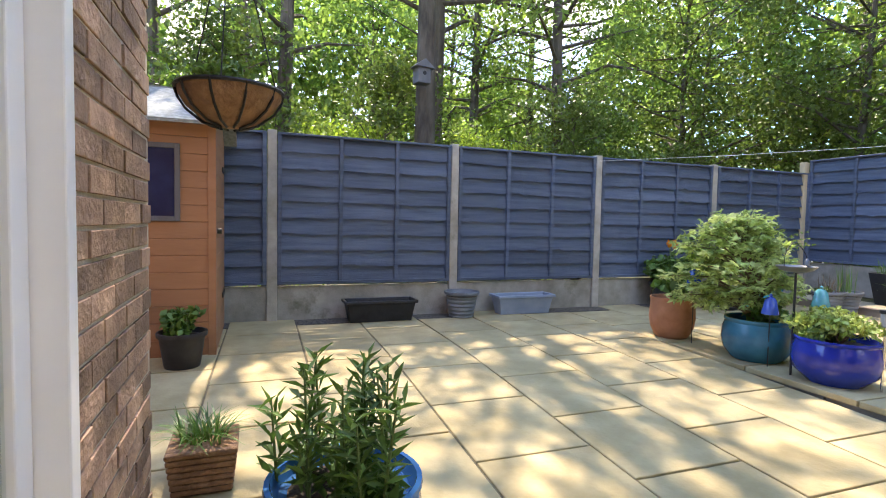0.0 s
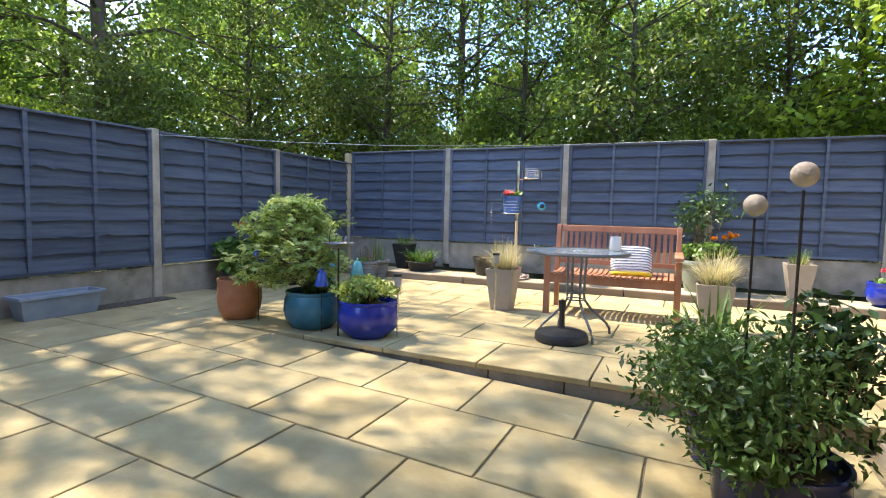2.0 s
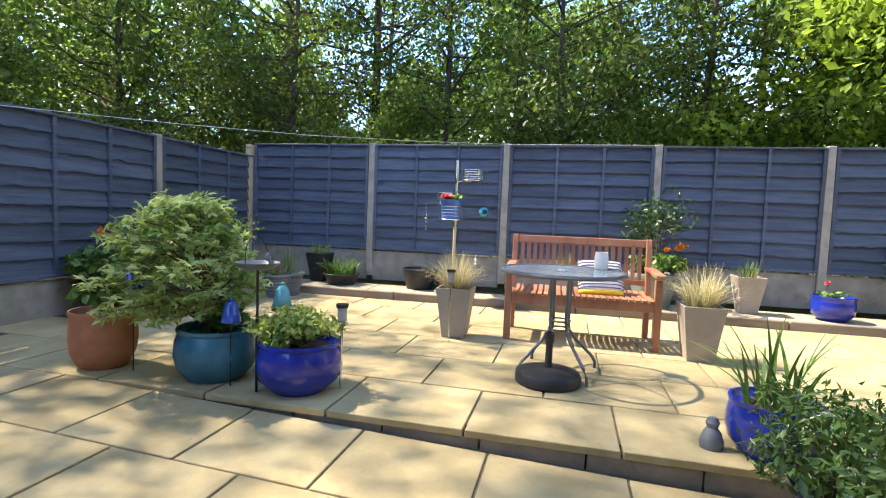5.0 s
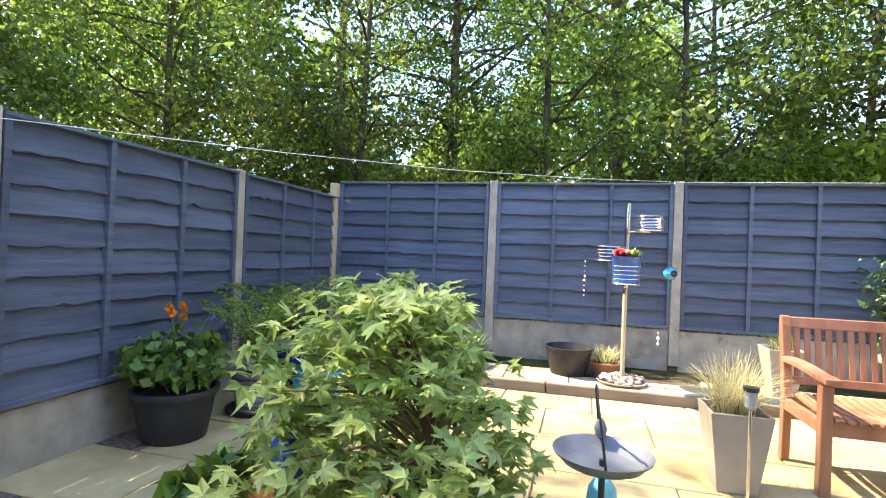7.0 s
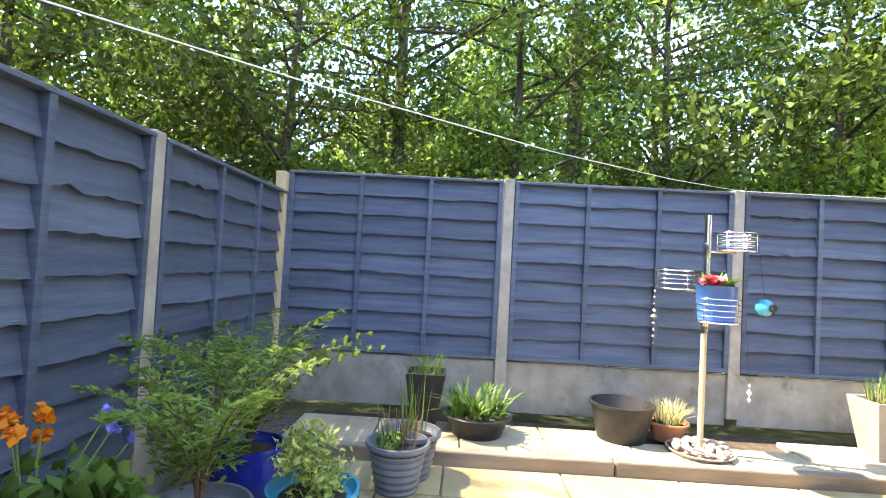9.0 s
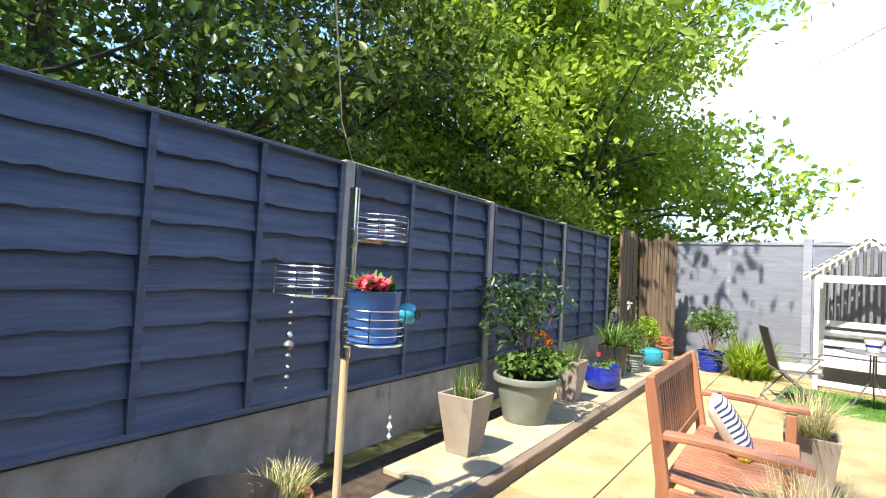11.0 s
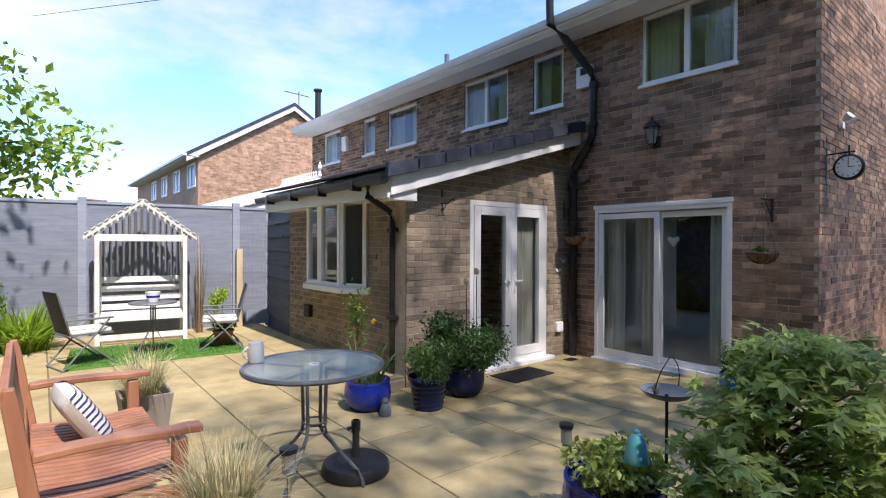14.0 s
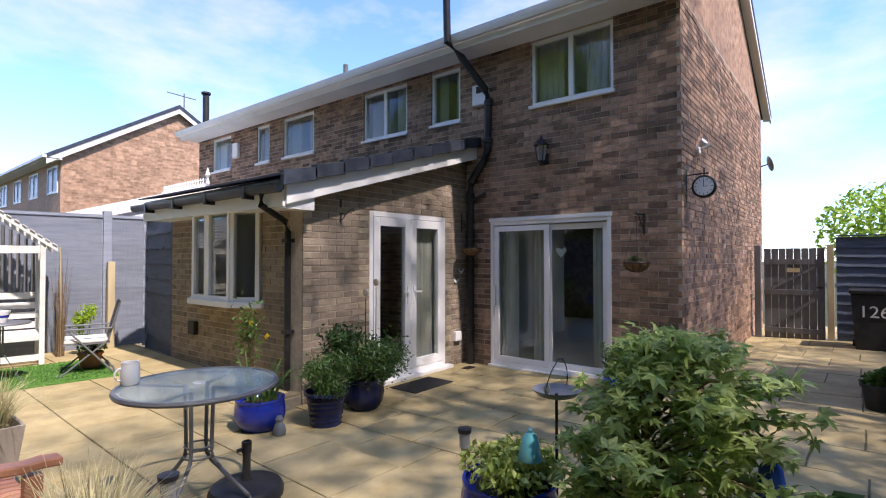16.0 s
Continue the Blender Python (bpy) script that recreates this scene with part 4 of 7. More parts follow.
# ---- plants ----
def strips(n, length, spread, width, rng, droop=0.6, up=1.0, base_r=0.05, seg=5, origin=(0, 0, 0)):
    """Arching blades from one crown."""
    g = Geo()
    for i in range(n):
        a = rng.uniform(0, 2 * math.pi)
        L = length * rng.uniform(0.6, 1.1)
        out = spread * rng.uniform(0.15, 1.0)
        d, s = Vector((math.cos(a), math.sin(a), 0)), Vector((-math.sin(a), math.cos(a), 0))
        p0 = Vector(origin) + d * base_r * rng.random() + s * base_r * rng.uniform(-1, 1)
        k = len(g.v)
        for j in range(seg + 1):
            t = j / seg
            p = p0 + d * (out * t ** 1.5) + Vector((0, 0, L * up * (t - droop * out / max(spread, 0.01) * t * t * 0.75)))
            w = width * (1 - t ** 2) * 0.5 + 0.0006
            g.v += [tuple(p - s * w), tuple(p + s * w)]
        g.f += [(k + 2 * j, k + 2 * j + 1, k + 2 * j + 3, k + 2 * j + 2) for j in range(seg)]
    return g


def blob_points(rng, n, centre, radii, shell=0.45):
    d = rng.normal(size=(n, 3))
    d /= np.linalg.norm(d, axis=1)[:, None]
    return np.array(centre) + d * np.array(radii) * rng.uniform(0, 1, n)[:, None] ** shell


def bush_parts(parent, centre, radii, n, leaf, material, seed, stem=STEM, slim=0.5, clumps=9, base=(0, 0, 0), up=0.4):
    """Stems from the soil to leaf clumps, and the leaves."""
    q = np.random.default_rng(seed)
    g, pts = Geo(), []
    hubs = blob_points(q, clumps, centre, np.array(radii) * 0.72, 0.3)
    for h in hubs:
        b = Vector(base) + Vector((q.uniform(-0.03, 0.03), q.uniform(-0.03, 0.03), 0))
        e = Vector(h)
        g.tube([b, b.lerp(e, 0.5) + Vector((q.uniform(-0.03, 0.03), q.uniform(-0.03, 0.03), 0.02)), e], [0.006, 0.0045, 0.002], 5)
        pts.append(blob_points(q, n // clumps, h, np.array(radii) * q.uniform(0.38, 0.62), 0.5))
    part("stem", g, stem, parent)
    pts = np.concatenate(pts)
    return part("foliage", leaf_mesh("foliage", pts, q.uniform(0.6, 1.2, len(pts)) * leaf, material, q, up=up, slim=slim), material, parent)


def star_leaves(centres, size, material, rng, lobes=5):
    """Maple leaves: pointed lobes from one stalk."""
    n = len(centres)
    c = np.repeat(centres, lobes, 0)
    nrm = rng.normal(size=(n, 3)) * 0.45
    nrm[:, 2] += 1
    nrm /= np.linalg.norm(nrm, axis=1)[:, None]
    d0 = rng.normal(size=(n, 3))
    d0[:, 2] -= 0.4
    d0 -= nrm * (d0 * nrm).sum(1)[:, None]
    d0 /= np.linalg.norm(d0, axis=1)[:, None]
    s0 = np.cross(nrm, d0)
    sz = rng.uniform(0.7, 1.2, n) * size
    angs = np.linspace(-1.75, 1.75, lobes)
    ln = np.array([0.55, 0.85, 1.0, 0.85, 0.55]) if lobes == 5 else np.ones(lobes)
    verts, tris = [], []
    for k, a in enumerate(angs):
        d = d0 * math.cos(a) + s0 * math.sin(a)
        s = -d0 * math.sin(a) + s0 * math.cos(a)
        L = (sz * ln[k])[:, None]
        tip = centres + d * L - nrm * L * 0.16
        m1, m2 = centres + d * L * 0.42 + s * L * 0.21, centres + d * L * 0.42 - s * L * 0.21
        verts.append(np.stack([centres, m1, tip, m2], 1))
    v = np.stack(verts, 1).reshape(-1, 3)
    idx = np.arange(n * lobes)[:, None] * 4
    tri = np.concatenate([idx + [0, 1, 2], idx + [0, 2, 3]], 1).reshape(-1, 3)
    me = bpy.data.meshes.new("foliage")
    me.from_pydata(v.tolist(), [], tri.tolist())
    me.materials.append(material)
    return me


def pot_profile(base, belly, rim, h, style):
    if style == "bowl":
        out = [(base, 0), (base * 1.12, 0.02), (belly * 0.93, h * 0.25), (belly, h * 0.5), (belly * 0.97, h * 0.75), (rim * 1.0, h * 0.9), (rim * 1.04, h * 0.95), (rim * 1.03, h)]
    elif style == "ribbed":
        out = [(base, 0)]
        for i in range(1, 19):
            t = i / 19
            out.append((base + (rim * 0.93 - base) * t + 0.005 * math.sin(t * 6 * math.pi * 2), h * 0.88 * t))
        out += [(rim * 0.95, h * 0.88), (rim * 1.03, h * 0.9), (rim * 1.05, h * 0.96), (rim * 1.03, h)]
    else:
        out = [(base, 0), (base * 1.03, 0.012), (base + (rim - base) * 0.5, h * 0.5), (rim * 0.95, h * 0.86), (rim * 1.04, h * 0.87), (rim * 1.06, h * 0.97), (rim * 1.04, h)]
    return out + [(rim * 0.96, h), (rim * 0.93, h * 0.93), (rim * 0.86, h * 0.86)]


def potted(name, label, x, y, z, base, belly, rim, h, style, material, turn=0, pot_label=""):
    t = thing(name, label, "potted plant", pose(x, y, z, 0, 0, turn))
    part("pot", Geo().lathe(pot_profile(base, belly, rim, h, style), 36), material, t, pot_label, smooth=True)
    part("soil", Geo().lathe([(rim * 0.90, h * 0.80), (rim * 0.91, h * 0.85), (rim * 0.5, h * 0.875), (0.0, h * 0.88)], 24), SOIL, t, smooth=True)
    return t


def square_pot(label, x, y, z, a, b, h, material=TAUPE, turn=0.0, plant_it=True):
    t = thing("square_planter", label, "potted plant", pose(x, y, z, 0, 0, turn))
    g = Geo()
    k = [(a / 2, 0), (a / 2 + (b - a) * 0.3, h * 0.6), (b / 2, h), (b / 2 - 0.018, h), (b / 2 - 0.03, h * 0.85)]
    for r, zz in k:
        g.v += [(-r, -r, zz), (r, -r, zz), (r, r, zz), (-r, r, zz)]
    for j in range(len(k) - 1):
        for i in range(4):
            g.f.append((j * 4 + i, j * 4 + (i + 1) % 4, j * 4 + 4 + (i + 1) % 4, j * 4 + 4 + i))
    g.f.append((3, 2, 1, 0))
    part("pot", g, material, t, bevel=0.004)
    r = b / 2 - 0.024
    part("soil", Geo().box((-r, -r, h * 0.80), (r, r, h * 0.9)), GRIT, t)
    return t


def flowers(parent, pts, r, material, seed):
    q = np.random.default_rng(seed)
    for p in pts:
        g = Geo()
        g.tube([(p[0] * 0.5, p[1] * 0.5, p[2] - 0.14), p], 0.003, 5)
        part("stalk", g, GREENSTEM, parent)
        c = np.array(p) + q.normal(size=(26, 3)) * r * 0.35
        part("flower", leaf_mesh("flower", c, np.full(26, r), material, q, up=0.6, slim=0.8), material, parent)


def fern(parent, at, n, L, material, seed):
    q = np.random.default_rng(seed)
    pts, sz, aim, g = [], [], [], Geo()
    for i in range(n):
        a = i * 2.4 + q.uniform(-0.3, 0.3)
        out, hgt = L * q.uniform(0.25, 0.7), L * q.uniform(0.75, 1.1)
        d, s = np.array([math.cos(a), math.sin(a), 0]), np.array([-math.sin(a), math.cos(a), 0])
        line = [np.array(at) + d * out * t ** 1.6 + np.array([0, 0, hgt * (t - 0.3 * t ** 3)]) for t in np.linspace(0, 1, 15)]
        g.tube([tuple(p) for p in line[::2]], [0.004 - 0.0004 * k for k in range(len(line[::2]))], 4)
        for k, p in enumerate(line[4:]):
            w = 0.13 * L / 0.8 * (1 - (k / 11) ** 1.5) + 0.012
            for side in (-1, 1):
                for m in range(3):
                    pts.append(p + s * side * w * (m + 0.6) / 3 + np.array([0, 0, -0.12 * w * m]))
                    sz.append(0.055)
                    aim.append(s * side + d * 0.3 + np.array([0, 0, 0.3]))
    part("stem", g, STEM, parent)
    pts, sz, aim = np.array(pts), np.array(sz), np.array(aim)
    part("foliage", leaf_mesh("fronds", pts, sz, material, q, up=0.85, slim=0.4, aim=aim), material, parent)


# ---- lower patio: shed, troughs and pots ----
shed = thing("garden_shed", "orange-brown shiplap garden shed with a grey felt roof", "shed", pose(-1.72, 5.08, 0.10))
for j in range(14):
    part("shiplap_board", Geo().prism([(0.0, 0), (1.80, 0), (1.80, 0.12), (0.0, 0.12)], -0.012, 0.006), SHED_WOOD, shed, at=pose(0, 0, 0.04 + j * 0.122, 0, 0, 0), bevel=0.004)
    part("shiplap_board", Geo().prism([(0.0, 0), (1.10, 0), (1.10, 0.12), (0.0, 0.12)], -0.012, 0.006), SHED_WOOD, shed, at=pose(1.80, 0, 0.04 + j * 0.122, 0, 0, 90), bevel=0.004)
part("gable", Geo().prism([(0, 1.74), (1.10, 1.74), (0.55, 2.02)], -0.01, 0.01, pose(1.80, 0, 0, 0, 0, 90)), SHED_WOOD, shed)
part("back_walls", Geo().box((0, 1.08, 0.02), (1.8, 1.1, 1.75)).box((0.0, 0.01, 0.02), (0.02, 1.08, 1.75)), SHED_WOOD, shed)
part("corner_trim", Geo().box((1.76, -0.024, 0.02), (1.815, 0.0, 1.72)), SHED_WOOD, shed, bevel=0.003)
for side, (ya, yb) in enumerate(((-0.14, 0.56), (1.24, 0.54))):
    part("roof_slope", Geo().prism([(ya, 1.70), (yb, 2.06), (yb, 2.085), (ya, 1.725)], -0.1, 1.92, Matrix(((0, 1, 0, 0), (1, 0, 0, 0), (0, 0, 1, 0), (0, 0, 0, 1)))), FELT, shed)
win = part("window", frame_bars(Geo(), 0.42, 0.55, 0.035, -0.03, 0.0, 1.16, 1.02), GATE_WOOD, shed, "dark framed shed window", bevel=0.003)
part("pane", Geo().box((1.19, -0.014, 1.05), (1.55, -0.012, 1.54)), NAVY, win)
part("door_lock", Geo().lathe([(0.0, 0.0), (0.02, 0.0), (0.02, 0.03), (0.0, 0.03)], 12, m=pose(1.815, 0.12, 0.95, 0, 90, 0)), IRON, shed)
for z in (0.35, 1.45):
    part("hinge", Geo().box((1.812, 0.75, z), (1.822, 1.02, z + 0.04)), IRON, shed)

p = potted("potted_plant", "small leafy plant in a black plastic pot by the shed", -0.10, 4.80, low(4.8), 0.11, 0.14, 0.15, 0.24, "plain", BLACK_PLASTIC)
bush_parts(p, (0, 0, 0.30), (0.16, 0.16, 0.10), 420, 0.06, HERB, 31, GREENSTEM, 0.7)
p = potted("potted_plant", "tall lily shoots in a glazed blue pot beside the patio door", 0.64, 2.66, 0.0, 0.18, 0.265, 0.25, 0.30, "bowl", LILY_BLUE, pot_label="teal blue glazed pot")
q = np.random.default_rng(32)
stems, pts, aims = Geo(), [], []
for i in range(17):
    a, rr = i * 2.4, 0.04 + 0.19 * q.random()
    H = q.uniform(0.20, 0.46)
    b = Vector((rr * math.cos(a), rr * math.sin(a), 0.24))
    e = b + Vector((q.uniform(-0.05, 0.05), q.uniform(-0.05, 0.05), H))
    stems.tube([b, b.lerp(e, 0.5), e], [0.006, 0.005, 0.003], 6)
    for k in range(30):
        t = 0.15 + 0.85 * k / 30
        an = k * 2.4
        pts.append(np.array(b.lerp(e, t)) + 0.035 * np.array([math.cos(an), math.sin(an), 0.4]))
        aims.append([math.cos(an), math.sin(an), 0.55])
part("stem", stems, GREENSTEM, p)
part("foliage", leaf_mesh("foliage", np.array(pts), q.uniform(0.07, 0.11, len(pts)), HERB, q, up=0.6, slim=0.22, aim=np.array(aims)), HERB, p)
bush_parts(p, (0, 0, 0.30), (0.22, 0.22, 0.06), 260, 0.07, HERB, 33, GREENSTEM, 0.5)
p = thing("wicker_planter", "brown wicker planter with trailing grassy plant on the patio", "potted plant", pose(0.17, 3.20, low(3.2)))
part("pot", Geo().box((-0.105, -0.105, 0.004), (0.105, 0.105, 0.172)), SOIL, p)
for j in range(7):
    r = 0.11 + 0.003 * j
    part("weave_band", Geo().box((-r, -r, 0.005 + j * 0.025), (r, r, 0.028 + j * 0.025)), COIR, p, "woven brown band", bevel=0.008)
part("foliage", strips(120, 0.16, 0.2, 0.007, random.Random(34), 0.95, 1.0, 0.07, origin=(0, 0, 0.17)), BLADE, p)


def trough(label, x0, x1, y, z, h, material, d=0.24):
    t = thing("plant_trough", label, "trough", pose(x0, y, z))
    L = x1 - x0
    g = Geo()
    ring = lambda i, zz: [(i, i, zz), (L - i, i, zz), (L - i, d - i, zz), (i, d - i, zz)]
    rows = [ring(0.045, 0), ring(0.012, h * 0.85), ring(-0.012, h * 0.86), ring(-0.012, h), ring(0.012, h), ring(0.03, h * 0.55)]
    for k in rows:
        g.v += k
    for j in range(len(rows) - 1):
        g.f += [(j * 4 + i, j * 4 + (i + 1) % 4, j * 4 + 4 + (i + 1) % 4, j * 4 + 4 + i) for i in range(4)]
    g.f.append((3, 2, 1, 0))
    part("body", g, material, t, bevel=0.006)
    part("soil", Geo().box((0.035, 0.035, h * 0.3), (L - 0.035, d - 0.035, h * 0.72)), SOIL, t)
    for k in range(3):
        part("foot", Geo().box((L * (0.15 + 0.35 * k) - 0.03, 0.05, -0.001), (L * (0.15 + 0.35 * k) + 0.03, d - 0.05, 0.012)), material, t)
    return t


t = trough("long black plastic trough of bare soil by the fence", 1.20, 1.92, 5.92, UP - 0.004, 0.22, BLACK_PLASTIC)
for x in (0.18, 0.62):
    part("stone", Geo().lathe([(0, 0), (0.03, 0.005), (0.035, 0.02), (0.02, 0.035), (0, 0.04)], 10, (x, 0.12, 0.15)), CERAMIC, t, smooth=True)
potted("plant_pot", "empty ribbed grey plastic pot by the fence", 2.46, 6.04, UP - 0.004, 0.13, 0.16, 0.185, 0.28, "ribbed", GREY_POT)
trough("pale grey-blue plastic trough standing by the fence", 2.88, 3.58, 5.96, UP - 0.004, 0.22, TROUGH_BLUE)

# ---- edge of the raised patio ----
p = potted("potted_plant", "hydrangea shoot in a large terracotta pot on the step", 3.99, 4.63, UP, 0.135, 0.20, 0.19, 0.37, "bowl", TERRACOTTA)
bush_parts(p, (0, 0.02, 0.46), (0.15, 0.15, 0.11), 90, 0.13, HERB, 41, STEM, 0.62, 6, (0, 0, 0.32))
acer = thing("japanese_maple", "green and cream Japanese maple in a teal glazed pot", "potted tree", pose(4.04, 3.82, UP))
part("pot", Geo().lathe(pot_profile(0.17, 0.25, 0.225, 0.32, "bowl"), 40), TEAL, acer, "teal blue glazed pot", smooth=True)
part("soil", Geo().lathe([(0.2, 0.25), (0.2, 0.27), (0.0, 0.285)], 24), SOIL, acer, smooth=True)
q = np.random.default_rng(42)
wood, tips = Geo(), []
wood.tube([(0, 0, 0.22), (0.01, 0.05, 0.5), (0.0, 0.16, 0.85), (0.02, 0.22, 1.12)], [0.022, 0.018, 0.012, 0.005], 8)
part("trunk", wood, STEM, acer, smooth=True)
for i in range(64):
    a = i * 2.4
    t = (i + 0.5) / 64
    zz = 0.38 + 0.77 * t
    rr = 0.45 * math.sin(math.pi * (0.24 + 0.66 * t)) * q.uniform(0.55, 1.15)
    e = Vector((0.02 + rr * math.cos(a), 0.24 + rr * math.sin(a), zz - 0.10 * rr))
    b = Vector((0, 0.12 * t, 0.28 + 0.55 * t))
    m = b.lerp(e, 0.55) + Vector((0, 0, 0.07))
    part("limb", Geo().tube([b, m, e], [0.011 - 0.007 * t, 0.005, 0.002], 5), STEM, acer, smooth=True)
    for c, n, r in ((e, 20, 0.125), (m.lerp(e, 0.5), 10, 0.12), (m, 3, 0.12)):
        tips.append(blob_points(q, n, (c.x, c.y, c.z), (r, r, r * 0.42), 0.5))
part("foliage", star_leaves(np.concatenate(tips), 0.064, ACER, q), ACER, acer)
bush_parts(acer, (0.0, -0.05, 0.36), (0.22, 0.2, 0.07), 260, 0.07, HERB, 43, GREENSTEM, 0.7, 7, (0, 0, 0.26))
p = potted("potted_plant", "variegated euonymus in a round cobalt glazed bowl", 4.00, 3.22, UP, 0.16, 0.255, 0.235, 0.30, "bowl", COBALT)
bush_parts(p, (0, 0, 0.36), (0.27, 0.27, 0.14), 1700, 0.05, VARIEG, 44, STEM, 0.55, 14, (0, 0, 0.25))
bush_parts(p, (-0.12, 0.1, 0.32), (0.14, 0.14, 0.10), 160, 0.06, HERB, 45, GREENSTEM, 0.8, 5, (0, 0, 0.25))
bath = thing("bird_bath", "dark metal bird bath dish on a thin stake", "bird bath", pose(4.02, 3.42, UP))
part("stake", Geo().tube([(-0.16, 0.0, 0.0), (-0.16, 0.0, 0.74)], 0.008, 8), IRON, bath)
part("dish", Geo().lathe([(0.0, 0.715), (0.06, 0.72), (0.10, 0.735), (0.118, 0.76), (0.124, 0.762), (0.12, 0.755), (0.09, 0.73), (0.0, 0.725)], 32, (-0.16, 0, 0)), STEEL, bath, "shallow blue-grey dish", smooth=True)
part("hoop", Geo().tube([(-0.16 + 0.12 * math.cos(a), 0.02 * math.sin(a), 0.76 + 0.15 * math.sin(a) + (0.012 if abs(a - math.pi / 2) < 0.2 else 0)) for a in np.linspace(0, math.pi, 17)], 0.003, 6), IRON, bath)
part("bird", Geo().lathe([(0, 0), (0.014, 0.01), (0.018, 0.03), (0.01, 0.05), (0, 0.06)], 10, (-0.055, 0.0, 0.755)), STEEL, bath, smooth=True)


def bell(x, y, z, h, material, label):
    t = thing("glass_bell", label, "garden ornament", pose(x, y, z))
    part("stake", Geo().tube([(0, 0, 0), (0, 0, h)], 0.004, 6), IRON, t)
    part("glass", Geo().lathe([(0.058, h - 0.13), (0.060, h - 0.125), (0.048, h - 0.08), (0.040, h - 0.03), (0.022, h - 0.005), (0.0, h), (0.0, h - 0.012), (0.030, h - 0.03), (0.042, h - 0.09), (0.054, h - 0.13)], 20), material, t, smooth=True)
    part("knob", Geo().lathe([(0, h - 0.002), (0.01, h), (0.012, h + 0.012), (0, h + 0.024)], 10), material, t, smooth=True)


bell(4.10, 3.40, UP, 0.60, BELL_TEAL, "teal glass bell on a garden stake")
bell(3.90, 3.62, UP, 0.52, BELL_BLUE, "deep blue glass bell on a garden stake")
bell(3.95, 4.36, UP, 0.66, BELL_BLUE, "blue glass bell on a thin stake")


def solar_light(x, y, z, h):
    t = thing("solar_light", "small stainless solar stake light", "garden light", pose(x, y, z), "solar lights")
    part("stake", Geo().tube([(0, 0, 0), (0, 0, h - 0.10)], 0.008, 8), CHROME, t)
    part("lens", Geo().lathe([(0.018, h - 0.11), (0.028, h - 0.10), (0.03, h - 0.02), (0.0, h - 0.02)], 14), LENS_GREY, t, smooth=True)
    part("cap", Geo().lathe([(0.036, h - 0.022), (0.038, h), (0.0, h + 0.004)], 18), BLACK_PLASTIC, t, smooth=True)


solar_light(5.42, 2.60, UP, 0.62)
solar_light(4.06, 2.98, UP, 0.52)
solar_light(5.10, 4.15, UP, 0.10)

# ---- seating on the raised patio ----
bench = thing("garden_bench", "oiled hardwood slatted garden bench on the sunny patio", "bench", pose(6.0, 1.52, UP, 0, 0, 0))
# local x: depth, the back at +x; local y: length
HB = 0.62
for s in (-1, 1):
    y = s * HB
    g = Geo().prism([(0.22, 0.0), (0.275, 0.0), (0.265, 0.42), (0.33, 0.86), (0.325, 0.92), (0.29, 0.92), (0.275, 0.86), (0.205, 0.42)], y - 0.025, y + 0.025)
    part("back_leg", g, TEAK, bench, bevel=0.006)
    part("front_leg", Geo().box((-0.30, y - 0.03, 0), (-0.24, y + 0.03, 0.60)), TEAK, bench, bevel=0.006)
    n = 10
    top = [(-0.36 + 0.60 * i / n, 0.605 + 0.03 * math.sin(i / n * 2.2) + (0.01 if i < 2 else 0)) for i in range(n + 1)]
    part("armrest", Geo().prism([(x, z) for x, z in top] + [(x, z + 0.035) for x, z in reversed(top)], y - 0.04, y + 0.04), TEAK, bench, bevel=0.008)
    part("side_rail", Geo().box((-0.24, y - 0.02, 0.33), (0.22, y + 0.02, 0.40)), TEAK, bench, bevel=0.004)
part("front_rail", Geo().box((-0.295, -HB + 0.03, 0.33), (-0.265, HB - 0.03, 0.41)), TEAK, bench, bevel=0.004)
part("back_rail", Geo().box((0.215, -HB + 0.025, 0.34), (0.245, HB - 0.025, 0.41)), TEAK, bench, bevel=0.004)
seat_line = [(-0.315 + 0.55 * i / 10, 0.425 - 0.022 * math.sin(math.pi * i / 10) + (0.0 if i else -0.012)) for i in range(11)]
slat = Geo().prism(seat_line + [(x, z + 0.018) for x, z in reversed(seat_line)], -0.019, 0.019).mesh("seat_slat", TEAK, bevel=0.003)
for i in range(22):
    part("seat_slat", slat, TEAK, bench, at=pose(0, -HB + 0.055 + i * (2 * HB - 0.11) / 21, 0))
lean = math.degrees(math.atan2(0.065, 0.44))
MB = pose(0.235, 0, 0.42, 0, lean, 0)
part("back_top_rail", Geo().box((0.0, -HB + 0.025, 0.43), (0.03, HB - 0.025, 0.50)), TEAK, bench, bevel=0.006, at=MB)
part("back_low_rail", Geo().box((0.0, -HB + 0.025, 0.07), (0.03, HB - 0.025, 0.12)), TEAK, bench, bevel=0.004, at=MB)
bs = Geo().box((0.008, -0.018, 0.12), (0.022, 0.018, 0.432)).mesh("back_slat", TEAK, bevel=0.003)
for i in range(19):
    part("back_slat", bs, TEAK, bench, at=MB @ pose(0, -HB + 0.075 + i * 0.0608, 0))


def pillow_geo(w, h, d, n=12):
    g = Geo()
    for side in (1, -1):
        k = len(g.v)
        for i in range(n + 1):
            for j in range(n + 1):
                u, v = 2 * i / n - 1, 2 * j / n - 1
                pinch = 1 - 0.06 * (u * u * v * v)
                g.v.append((side * d * (max(0, (1 - u ** 4) * (1 - v ** 4)) ** 0.5) * 0.5, u * w / 2 * pinch, v * h / 2 * pinch))
        for i in range(n):
            for j in range(n):
                a = k + i * (n + 1) + j
                g.f.append((a, a + 1, a + n + 2, a + n + 1))
    return g


